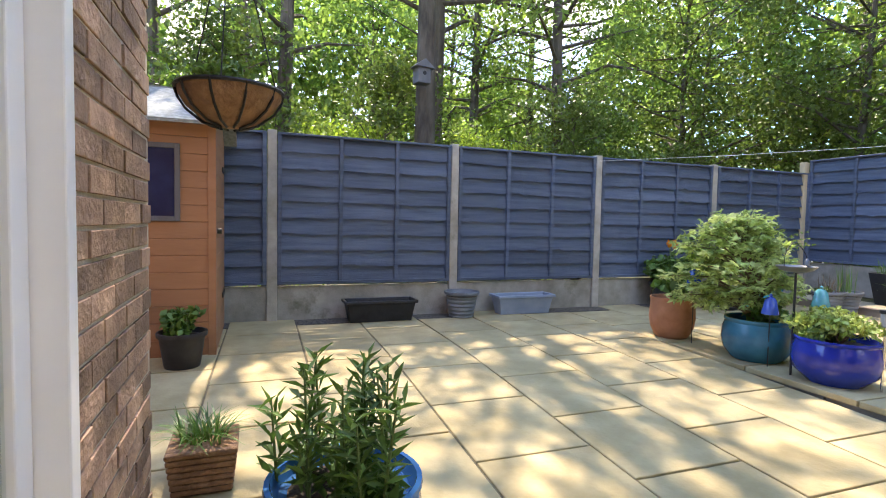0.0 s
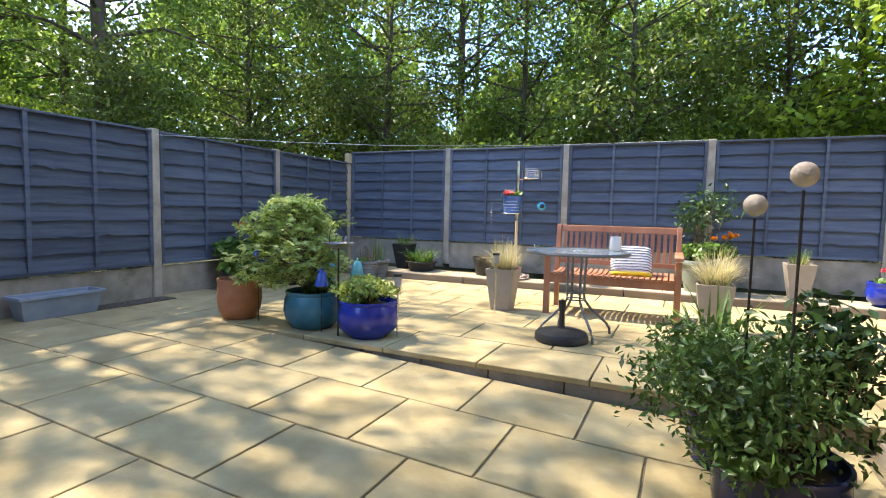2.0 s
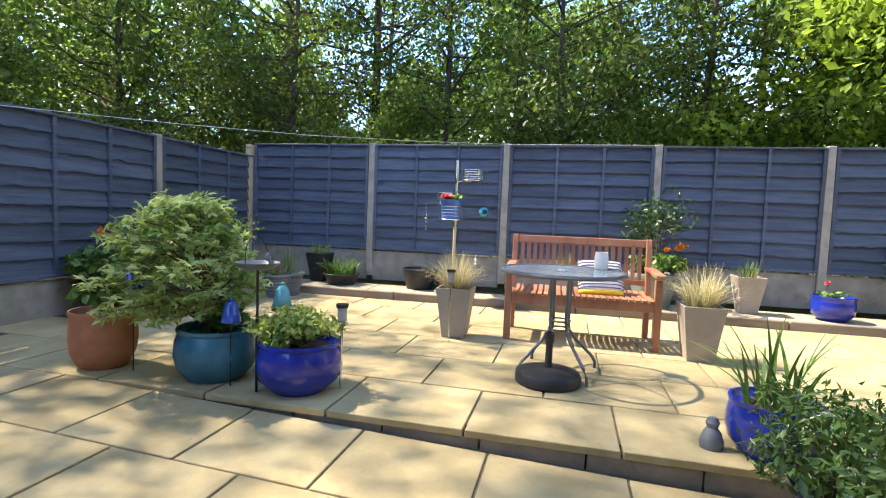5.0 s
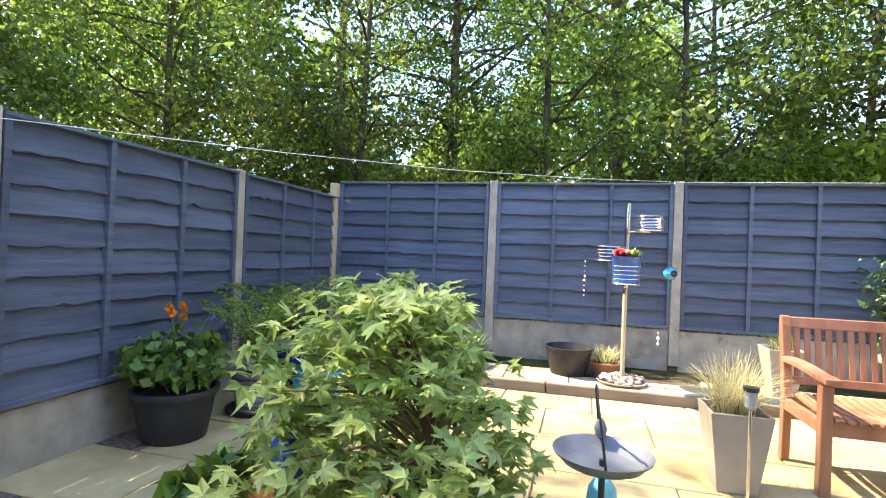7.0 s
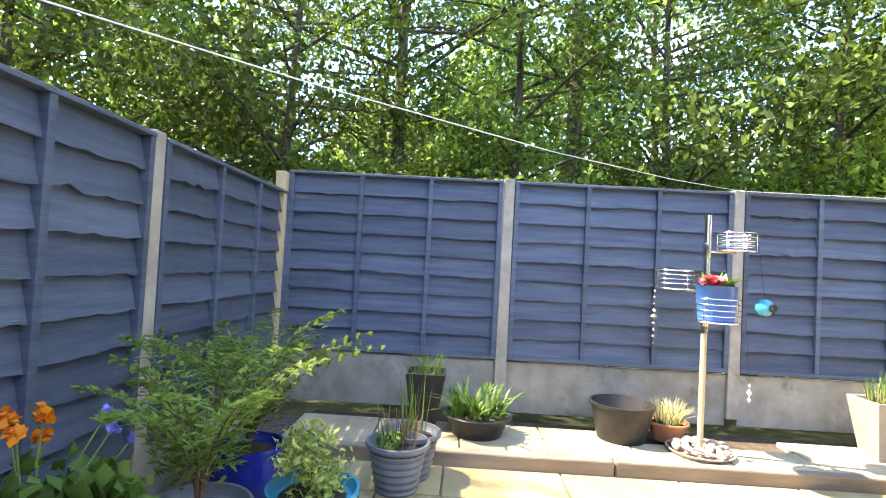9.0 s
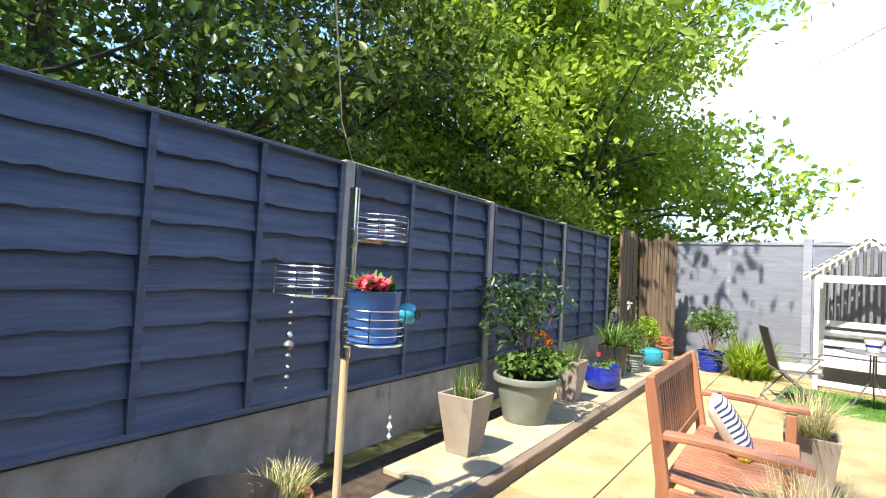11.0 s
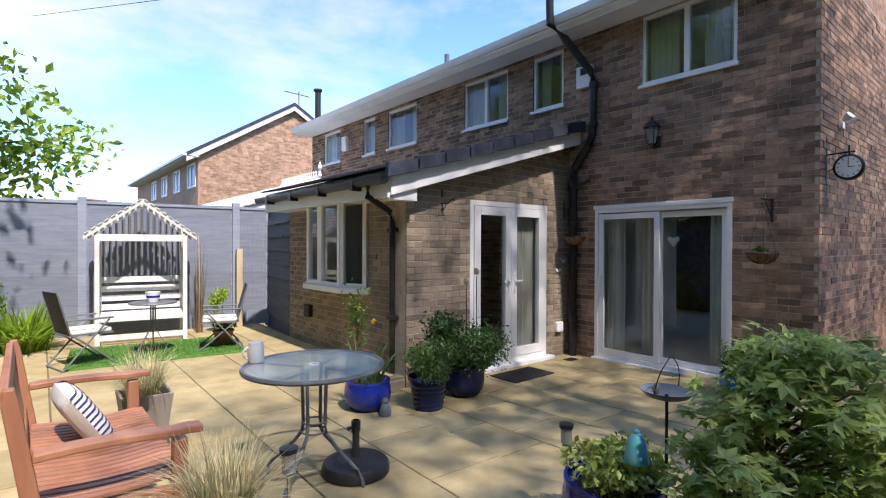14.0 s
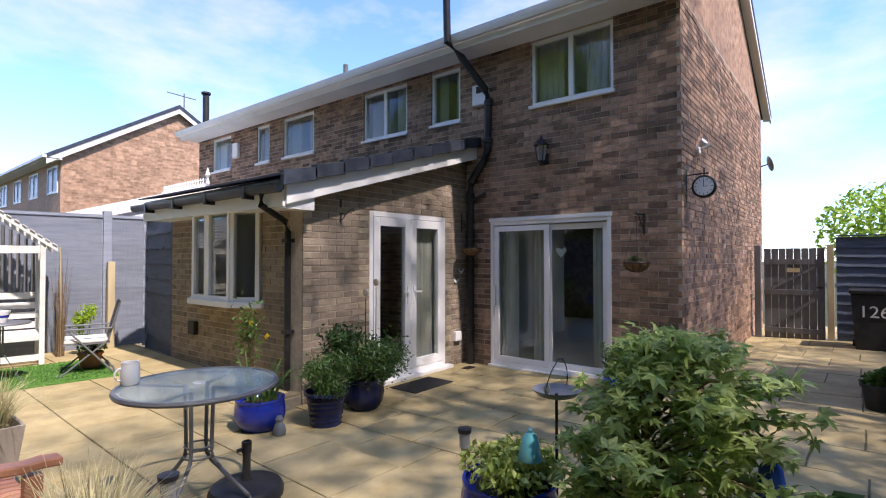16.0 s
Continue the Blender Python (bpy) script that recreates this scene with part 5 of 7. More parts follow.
cushion = thing("cushion", "navy and white striped cushion with a yellow side on the bench", "cushion", pose(6.03, 1.345, UP + 0.565, 0, 32, 6))
part("cover", pillow_geo(0.40, 0.36, 0.13), PALE_CLOTH, cushion, smooth=True)
for i in range(11):
    v = -0.85 + i * 0.17
    pts = []
    for k in range(13):
        u = -1 + 2 * k / 12
        pts.append((-0.068 * (max(0, (1 - u ** 4) * (1 - v ** 4)) ** 0.5) - 0.001, u * 0.2, v * 0.18))
    g = Geo()
    for a, b in zip(pts, pts[1:]):
        g.sheet([(a[0], a[1], a[2] - 0.006), (b[0], b[1], b[2] - 0.006), (b[0], b[1], b[2] + 0.006), (a[0], a[1], a[2] + 0.006)])
    part("stripe", g, NAVY_CLOTH, cushion, smooth=True)
g = pillow_geo(0.402, 0.05, 0.10)
part("yellow_band", g, YELLOW_CLOTH, cushion, smooth=True, at=pose(0.0, 0, -0.15))

table = thing("patio_table", "round glass patio table on splayed grey steel legs", "table", pose(4.88, 1.70, UP))
R = 0.42
glass = part("tabletop", Geo().lathe([(0.03, 0.715), (R - 0.01, 0.715), (R - 0.01, 0.721), (0.03, 0.721)], 56), TABLE_GLASS, table, "rippled blue-grey glass top")
glass.visible_shadow = False
part("rim", Geo().lathe([(R - 0.012, 0.70), (R + 0.006, 0.70), (R + 0.012, 0.712), (R + 0.006, 0.726), (R - 0.012, 0.726), (R - 0.012, 0.70)], 56), STEEL, table, smooth=True)
part("grommet", Geo().lathe([(0.018, 0.712), (0.035, 0.716), (0.035, 0.726), (0.018, 0.726), (0.018, 0.712)], 20), CERAMIC, table, smooth=True)
for k in range(4):
    a = radians(35 + 90 * k)
    c, s = math.cos(a), math.sin(a)
    part("leg", Geo().tube([(0.085 * c, 0.085 * s, 0.71), (0.075 * c, 0.075 * s, 0.36), (0.085 * c, 0.085 * s, 0.30), (0.14 * c, 0.14 * s, 0.23), (0.29 * c, 0.29 * s, 0.10), (0.325 * c, 0.325 * s, 0.05), (0.33 * c, 0.33 * s, 0.0)], 0.0115, 8), STEEL, table, smooth=True)
    part("under_bar", Geo().tube([(0.08 * c, 0.08 * s, 0.70), (0.40 * c, 0.40 * s, 0.705)], 0.008, 6), STEEL, table)
for z in (0.31, 0.37):
    part("ring", Geo().tube([(0.075 * math.cos(a), 0.075 * math.sin(a), z) for a in np.linspace(0, 2 * math.pi, 17)], 0.006, 6), STEEL, table)
mug = thing("jug", "white ceramic jug on the glass table", "jug", pose(5.14, 1.42, UP + 0.722))
part("body", Geo().lathe([(0.045, 0), (0.05, 0.01), (0.05, 0.09), (0.044, 0.11), (0.046, 0.125), (0.041, 0.125), (0.039, 0.11), (0.045, 0.09), (0.044, 0.012), (0, 0.01)], 24), CERAMIC, mug, smooth=True)
part("handle", Geo().tube([(0.045 + 0.035 * math.sin(t), 0, 0.06 + 0.035 * math.cos(t)) for t in np.linspace(0, math.pi, 9)], 0.006, 6), CERAMIC, mug, smooth=True)
base = thing("parasol_base", "round black parasol base with a short tube", "parasol base", pose(4.62, 1.76, UP))
part("foot", Geo().lathe([(0.20, 0), (0.215, 0.01), (0.215, 0.05), (0.20, 0.075), (0.13, 0.095), (0.05, 0.105), (0.0, 0.105)], 40), BLACK_PLASTIC, base, smooth=True)
part("tube", Geo().lathe([(0.035, 0.10), (0.024, 0.13), (0.023, 0.27), (0.0, 0.27)], 18), BLACK_PLASTIC, base, smooth=True)
part("collar", Geo().lathe([(0.029, 0.265), (0.03, 0.33), (0.022, 0.335), (0.022, 0.27)], 18), BLACK_PLASTIC, base, smooth=True)
part("knob", Geo().tube([(0.03, 0, 0.29), (0.06, 0, 0.29)], 0.012, 8), BLACK_PLASTIC, base)

for (x, y, sd, lab) in ((5.68, 2.60, 51, "straw-coloured feather grass in a tall taupe planter beside the bench"), (5.62, 0.60, 52, "pale feather grass in a taupe square planter on the patio")):
    p = square_pot(lab, x, y, UP, 0.20, 0.31, 0.44)
    part("grass", strips(460, 0.43, 0.34, 0.0035, random.Random(sd), 0.75, 1.0, 0.08, 6, (0, 0, 0.38)), STRAW, p)
    part("green_grass", strips(60, 0.24, 0.14, 0.004, random.Random(sd + 9), 0.5, 1.0, 0.08, 5, (0, 0, 0.38)), BLADE, p)

# ---- pots by the extension corner ----
p = potted("potted_plant", "dark leafy shrub in a navy glazed pot by the doors", 2.62, 0.58, 0.0, 0.15, 0.22, 0.21, 0.32, "bowl", NAVY)
bush_parts(p, (0.02, 0.12, 0.52), (0.48, 0.42, 0.31), 3800, 0.046, MIDLEAF, 61, STEM, 0.42, 40, (0, 0, 0.28))
bush_parts(p, (0.12, -0.16, 0.64), (0.30, 0.26, 0.26), 900, 0.06, GLOSSY, 60, STEM, 0.5, 16, (0, 0, 0.28))
bush_parts(p, (-0.15, 0.2, 0.36), (0.22, 0.18, 0.10), 160, 0.075, HERB, 62, GREENSTEM, 0.85, 7, (0, 0, 0.28))
p = potted("potted_plant", "airy green herb in a dark ribbed pot on the lower patio", 3.20, 0.70, 0.0, 0.14, 0.18, 0.20, 0.32, "ribbed", NAVY)
bush_parts(p, (0.0, 0.0, 0.48), (0.40, 0.36, 0.25), 2200, 0.045, MIDLEAF, 63, STEM, 0.3, 14, (0, 0, 0.28))
part("grass", strips(60, 0.42, 0.28, 0.008, random.Random(64), 0.5, 1.0, 0.1, 5, (0, 0, 0.27)), BLADE, p)
p = potted("potted_plant", "broad-leaved plant in a cobalt glazed pot on the step", 3.89, 0.70, UP, 0.14, 0.21, 0.195, 0.26, "bowl", COBALT)
part("grass", strips(34, 0.50, 0.42, 0.020, random.Random(65), 0.7, 1.0, 0.1, 7, (0, 0, 0.22)), HERB, p)
p = potted("potted_plant", "tall thin rose with a yellow bloom in a teal pot", 3.42, -0.25, UP, 0.11, 0.15, 0.15, 0.26, "bowl", TEAL)
bush_parts(p, (0.0, 0.0, 0.72), (0.20, 0.20, 0.40), 260, 0.06, HERB, 66, STEM, 0.5, 12, (0, 0, 0.26))
flowers(p, [(0.05, 0.08, 0.78), (-0.1, 0.12, 0.62)], 0.03, YELLOW, 67)
for (x, y, H, sd) in ((2.70, 0.70, 1.19, 1), (2.46, 0.60, 1.285, 2)):
    m = thing("mask_stake", "round stone-coloured face-shaped disc on a black stake", "garden ornament", pose(x, y, 0.0, 0, 0, 90))
    part("stake", Geo().tube([(0, 0, 0.2), (0, 0, H - 0.02)], 0.005, 6), IRON, m)
    part("disc", Geo().lathe([(0.0, -0.011), (0.036, -0.008), (0.041, 0.0), (0.035, 0.014), (0.021, 0.025), (0.0, 0.028)], 26, m=pose(0, 0, H + 0.03, 90, 0, 180)), MASK, m, smooth=True)
snail = thing("garden_ornament", "small weathered stone animal figure on the slabs", "garden ornament", pose(3.88, 0.97, UP))
part("body", Geo().lathe([(0.05, 0), (0.055, 0.03), (0.04, 0.08), (0.025, 0.10), (0.032, 0.125), (0.02, 0.15), (0, 0.155)], 14), GREY_POT, snail, smooth=True)
mat_ob = thing("door_mat", "dark rubber door mat before the french doors", "door mat", pose(1.52, 0.44, 0.002))
part("mat", Geo().box((-0.36, -0.21, 0), (0.36, 0.21, 0.012)), RUBBER, mat_ob, bevel=0.004)
drain = thing("drain_cover", "small dark drain grid at the foot of the wall", "drain", pose(0.35, 0.30, 0.002))
part("grid", Geo().box((-0.10, -0.06, 0), (0.10, 0.06, 0.006)), IRON, drain)

# ---- pots in the corner of the fences ----
p = potted("potted_plant", "orange marigolds and nettle-like leaves in a black tub", 5.27, 5.94, UP, 0.19, 0.23, 0.25, 0.32, "plain", BLACK_PLASTIC, pot_label="black tub with a terracotta rim")
bush_parts(p, (0, 0, 0.46), (0.34, 0.3, 0.22), 900, 0.085, HERB, 71, GREENSTEM, 0.75, 14, (0, 0, 0.28))
flowers(p, [(0.0, 0.05, 0.78), (0.06, 0.02, 0.82), (0.10, 0.05, 0.75), (0.03, 0.1, 0.80)], 0.035, ORANGE, 72)
flowers(p, [(0.26, -0.05, 0.72), (0.31, 0.0, 0.76), (0.28, -0.1, 0.68)], 0.022, VIOLET, 73)
saucer = thing("plant_saucer", "wide dark saucer under a grey pot", "saucer", pose(5.90, 5.77, UP))
part("dish", Geo().lathe([(0.20, 0), (0.225, 0.035), (0.215, 0.035), (0.19, 0.012), (0.0, 0.010)], 32), BLACK_PLASTIC, saucer, smooth=True)
p = potted("potted_plant", "tall fern in a ribbed grey pot on a saucer", 5.90, 5.77, UP + 0.012, 0.14, 0.18, 0.20, 0.30, "ribbed", GREY_POT)
fern(p, (0, 0, 0.26), 20, 0.86, LEAF, 74)
p = potted("potted_plant", "leafy nandina in a bright turquoise glazed pot", 6.15, 5.38, UP, 0.14, 0.215, 0.20, 0.30, "bowl", TURQ)
bush_parts(p, (0, 0, 0.42), (0.22, 0.22, 0.16), 900, 0.045, VARIEG, 75, STEM, 0.4, 14, (0, 0, 0.26))
p = potted("potted_plant", "tall green fern in a cobalt glazed pot in the corner", 6.62, 5.86, UP, 0.13, 0.19, 0.18, 0.30, "bowl", COBALT)
fern(p, (0, 0, 0.26), 28, 1.0, LEAF, 76)
p = potted("potted_plant", "sparse reddish stems in a ribbed grey pot", 6.86, 5.08, UP, 0.12, 0.16, 0.18, 0.28, "ribbed", GREY_POT)
part("grass", strips(50, 0.24, 0.12, 0.005, random.Random(77), 0.3, 1.0, 0.09, 4, (0, 0, 0.24)), STEM, p)
bush_parts(p, (0, 0, 0.28), (0.15, 0.15, 0.04), 160, 0.04, HERB, 78, GREENSTEM, 0.6, 5, (0, 0, 0.24))
p = potted("potted_plant", "green shoots in a ribbed grey pot by the ledge", 7.06, 5.02, UP, 0.12, 0.16, 0.18, 0.28, "ribbed", GREY_POT)
part("grass", strips(22, 0.40, 0.08, 0.010, random.Random(79), 0.2, 1.0, 0.07, 5, (0, 0, 0.24)), BLADE, p)
p = potted("potted_plant", "strappy leaves in a low black bowl on the ledge", 7.66, 4.58, LEDGE, 0.18, 0.22, 0.24, 0.15, "plain", BLACK_PLASTIC)
part("grass", strips(110, 0.30, 0.30, 0.028, random.Random(80), 0.7, 1.0, 0.14, 5, (0, 0, 0.12)), HERB, p)
p = square_pot("bulb leaves in a tall black square pot on the ledge", 7.82, 4.98, LEDGE, 0.18, 0.30, 0.40, BLACK_PLASTIC)
part("grass", strips(34, 0.26, 0.14, 0.012, random.Random(81), 0.5, 1.0, 0.10, 5, (0, 0, 0.34)), BLADE, p)

# ---- planting ledge ----
tub = thing("black_tub", "large empty black rubber tub on the ledge", "tub", pose(7.75, 3.50, LEDGE))
part("tub", Geo().lathe([(0.17, 0), (0.175, 0.01), (0.225, 0.24), (0.235, 0.245), (0.238, 0.27), (0.225, 0.272), (0.215, 0.24), (0.165, 0.06), (0.0, 0.05)], 40), BLACK_PLASTIC, tub, smooth=True)
p = potted("potted_plant", "fine pale grass in a small terracotta bowl", 7.80, 3.14, LEDGE, 0.10, 0.13, 0.15, 0.14, "plain", TERRACOTTA)
part("grass", strips(130, 0.22, 0.18, 0.004, random.Random(82), 0.6, 1.0, 0.08, 5, (0, 0, 0.12)), STRAW, p)
part("green_grass", strips(70, 0.18, 0.16, 0.005, random.Random(83), 0.7, 1.0, 0.08, 5, (0, 0, 0.12)), BLADE, p)
stand = thing("flower_pole", "tall chrome pole with wire baskets and a blue bucket", "plant stand", pose(7.55, 3.01, LEDGE))
part("pole", Geo().tube([(0, 0, 0.02), (0, 0, 0.85)], 0.020, 14), LIGHT_TIMBER, stand, "lower wooden pole", smooth=True)
part("chrome_pole", Geo().tube([(0, 0, 0.84), (0, 0, 1.68)], 0.026, 16), CHROME, stand, smooth=True)


def wire_basket(parent, c, r, h, rings, arm):
    """Stacked wire rings with a tray, open at the back, round c."""
    b = part("basket", Geo().lathe([(r * 0.98, c[2] - 0.006), (r, c[2]), (r * 0.98, c[2] + 0.004), (0.0, c[2] + 0.002)], 32, (c[0], c[1], 0)), CHROME, parent, smooth=True)
    for i in range(rings):
        z = c[2] + 0.02 + h * (i + 0.6) / rings
        part("wire", Geo().tube([(c[0] + r * math.cos(a), c[1] + r * math.sin(a), z) for a in np.linspace(0, 2 * math.pi, 33)], 0.0022, 6), CHROME, b)
    for a in (0.6, 2.2, 3.7, 5.3):
        part("upright", Geo().tube([(c[0] + r * math.cos(a), c[1] + r * math.sin(a), c[2]), (c[0] + r * math.cos(a), c[1] + r * math.sin(a), c[2] + h)], 0.003, 5), CHROME, b)
    part("arm", Geo().tube([(0, 0, c[2] - 0.012), (c[0], c[1], c[2] - 0.012)], 0.007, 8), CHROME, b)
    part("clamp", Geo().lathe([(0.026, c[2] - 0.05), (0.028, c[2] - 0.045), (0.028, c[2] + 0.045), (0.022, c[2] + 0.05)], 16), CHROME, b, smooth=True)


wire_basket(stand, (-0.19, 0.02, 0.94), 0.15, 0.15, 4, True)
wire_basket(stand, (0.17, 0.14, 1.14), 0.15, 0.13, 4, True)
wire_basket(stand, (-0.01, -0.20, 1.43), 0.14, 0.12, 4, True)
bucket = thing("blue_bucket", "cobalt bucket of coral primroses in a wire basket", "potted plant", pose(7.36, 3.03, LEDGE + 0.945) @ Matrix.Diagonal((1.25, 1.25, 1.15, 1)))
part("pail", Geo().lathe([(0.085, 0), (0.09, 0.005), (0.102, 0.20), (0.106, 0.205), (0.098, 0.205), (0.094, 0.17)], 32), PAIL_BLUE, bucket, smooth=True)
part("soil", Geo().lathe([(0.094, 0.165), (0.094, 0.178), (0, 0.182)], 20), SOIL, bucket)
part("foliage", strips(26, 0.12, 0.16, 0.05, random.Random(84), 0.8, 1.0, 0.05, 5, (0, -0.02, 0.18)), HERB, bucket)
q = np.random.default_rng(85)
part("flower_head", leaf_mesh("blooms", blob_points(q, 160, (-0.02, 0.035, 0.235), (0.065, 0.06, 0.03)), q.uniform(0.025, 0.04, 160), PINK, q, up=0.7, slim=0.85), PINK, bucket)
jug = thing("hanging_jug", "small turquoise glazed ball with a dark hole on a wire", "hanging ornament", pose(7.47, 2.64, LEDGE + 1.045))
part("ball", Geo().lathe([(0.0, -0.06), (0.035, -0.05), (0.058, -0.015), (0.06, 0.01), (0.045, 0.045), (0.02, 0.058), (0, 0.06)], 24), TURQ, jug, smooth=True)
part("hole", Geo().lathe([(0.0, 0.0), (0.028, 0.0), (0.03, 0.012), (0.0, 0.004)], 18, m=pose(-0.05, -0.02, 0, 0, -90, 15)), IRON, jug)
part("wire", Geo().tube([(0, 0, 0.058), (0.02, 0.04, 0.42)], 0.0015, 5), IRON, jug)
chime = thing("bead_chime", "string of dark glass beads hanging from the basket", "hanging ornament", pose(7.52, 3.38, LEDGE + 0.72))
for i in range(9):
    r = (0.008, 0.012, 0.009, 0.016, 0.024, 0.014, 0.01, 0.013, 0.007)[i]
    part("bead", Geo().lathe([(0, -r), (r * 0.8, -r * 0.5), (r, 0), (r * 0.8, r * 0.5), (0, r)], 10, (0, 0, 0.40 - i * 0.046)), STEEL if i % 3 else CHROME, chime, smooth=True)
part("string", Geo().tube([(0, 0, 0), (0, 0, 0.43)], 0.001, 4), IRON, chime)
crystal = thing("crystal_drop", "clear dangling glass drop ornament on a thread", "hanging ornament", pose(7.48, 2.72, LEDGE + 0.40))
for z, r in ((0.0, 0.012), (0.05, 0.016), (0.1, 0.01)):
    part("drop", Geo().lathe([(0, -r * 1.8), (r, 0), (0, r * 1.8)], 8, (0, 0, z)), CERAMIC, crystal)
part("thread", Geo().tube([(0, 0, 0.1), (0.03, 0.02, 0.55)], 0.001, 4), IRON, crystal)
ring = thing("stone_dish", "round saucer of cobbles at the foot of the pole", "stones", pose(7.53, 3.02, LEDGE))
part("dish", Geo().lathe([(0.20, 0), (0.225, 0.03), (0.215, 0.032), (0.19, 0.012), (0.0, 0.01)], 32), TAUPE, ring, smooth=True)
rr = random.Random(86)
for i in range(26):
    a, d = i * 2.4, 0.06 + 0.13 * (i / 26) ** 0.6
    s = rr.uniform(0.025, 0.042)
    part("cobble", Geo().lathe([(0, -s * 0.5), (s * 0.8, -s * 0.35), (s, 0), (s * 0.75, s * 0.4), (0, s * 0.55)], 9, m=pose(d * math.cos(a), d * math.sin(a), 0.03 + s * 0.3 + 0.03 * (1 - i / 26), rr.uniform(-25, 25), rr.uniform(-25, 25), rr.uniform(0, 360)) @ Matrix.Diagonal((1.25, 0.85, 0.8, 1))), STONE, ring, smooth=True)

for (x, y, sd, lab) in ((7.66, 1.66, 91, "short grass in a tapered taupe planter on the ledge"), (7.66, -0.42, 92, "upright grass in a tapered taupe planter against the fence")):
    p = square_pot(lab, x, y, LEDGE, 0.18, 0.30, 0.42)
    part("grass", strips(70, 0.28, 0.10, 0.006, random.Random(sd), 0.3, 1.0, 0.07, 5, (0, 0, 0.36)), BLADE, p)
    part("dry_grass", strips(60, 0.20, 0.12, 0.005, random.Random(sd + 5), 0.5, 1.0, 0.07, 5, (0, 0, 0.36)), STRAW, p)
p = potted("potted_plant", "tall camellia with marigolds in a big grey-green pot", 7.68, 0.60, LEDGE, 0.19, 0.24, 0.285, 0.40, "plain", GREEN_GREY)
bush_parts(p, (0.05, 0.0, 1.02), (0.42, 0.42, 0.42), 700, 0.085, GLOSSY, 93, STEM, 0.42, 16, (0, 0, 0.34))
bush_parts(p, (-0.05, 0.0, 0.52), (0.34, 0.34, 0.16), 700, 0.09, HERB, 94, GREENSTEM, 0.6, 12, (0, 0, 0.34))
flowers(p, [(-0.1, -0.22, 0.70), (-0.02, -0.28, 0.74), (0.05, -0.30, 0.70), (-0.15, -0.1, 0.69), (0.1, -0.36, 0.72)], 0.035, ORANGE, 95)
p = potted("potted_plant", "pink and yellow bedding in a cobalt glazed bowl on the ledge", 7.56, -1.24, LEDGE, 0.13, 0.21, 0.20, 0.27, "bowl", COBALT)
bush_parts(p, (0, 0, 0.28), (0.16, 0.16, 0.06), 160, 0.05, HERB, 96, GREENSTEM, 0.6, 6, (0, 0, 0.22))
flowers(p, [(0.05, 0.05, 0.40)], 0.03, PINK, 97)
p = square_pot("fleshy leaves in a tall black square pot on the ledge", 7.68, -2.05, LEDGE, 0.22, 0.32, 0.42, BLACK_PLASTIC)
part("grass", strips(90, 0.46, 0.34, 0.030, random.Random(98), 0.6, 1.0, 0.10, 5, (0, 0, 0.36)), HERB, p)
p = potted("potted_plant", "bright fern in a round turquoise pot on the ledge", 7.52, -3.55, LEDGE, 0.10, 0.17, 0.12, 0.28, "bowl", TURQ)
bush_parts(p, (0, 0, 0.52), (0.26, 0.26, 0.26), 800, 0.07, LEAF_BRIGHT, 99, GREENSTEM, 0.35, 12, (0, 0, 0.24))
p = potted("potted_plant", "pink heather in a small terracotta pot", 7.50, -4.35, LEDGE, 0.11, 0.15, 0.15, 0.22, "plain", TERRACOTTA)
bush_parts(p, (0, 0, 0.30), (0.16, 0.16, 0.10), 500, 0.035, PINK, 100, GREENSTEM, 0.5, 9, (0, 0, 0.18))
p = potted("potted_plant", "leafy bush in a blue and white striped pot by the fence", 6.80, -4.40, UP, 0.16, 0.19, 0.20, 0.32, "ribbed", COBALT)
bush_parts(p, (0, 0, 0.72), (0.38, 0.34, 0.34), 1100, 0.07, HERB, 101, STEM, 0.5, 14, (0, 0, 0.28))
p = thing("daylily_clump", "large clump of arching green daylily leaves", "plant", pose(6.25, -4.30, UP))
part("grass", strips(260, 0.78, 0.70, 0.036, random.Random(102), 0.8, 1.0, 0.20, 7, (0, 0, 0.0)), LEAF_BRIGHT, p)
p = potted("potted_plant", "tall pale flower spikes in a green pot by the screen", 7.60, -2.75, LEDGE, 0.13, 0.17, 0.17, 0.25, "ribbed", GREEN_GREY)
bush_parts(p, (0, 0, 0.50), (0.28, 0.28, 0.24), 800, 0.06, HERB, 103, GREENSTEM, 0.35, 12, (0, 0, 0.2))
flowers(p, [(0.05, 0.1, 0.90), (0.1, -0.1, 0.95)], 0.03, CERAMIC, 104)
for k, (x, y, w, turn) in enumerate(((8.02, -3.45, 0.75, -95), (7.92, -4.25, 0.72, 222))):
    s = thing("bark_screen", "rough brown split-bark screen panel standing by the fence", "screen", pose(x, y, LEDGE - 0.02, 0, 0, turn), "bark screens")
    n = int(w / 0.075)
    for i in range(n):
        h = 2.08 + random.uniform(-0.08, 0.08)
        part("bark_slat", Geo().prism([(0, 0), (0.074, 0), (0.070 + random.uniform(-0.01, 0.006), h), (0.006, h + random.uniform(-0.04, 0.04))], -0.02 + random.uniform(-0.012, 0.0), 0.02), REED, s, bevel=0.006, at=pose(i * 0.075, 0, 0))

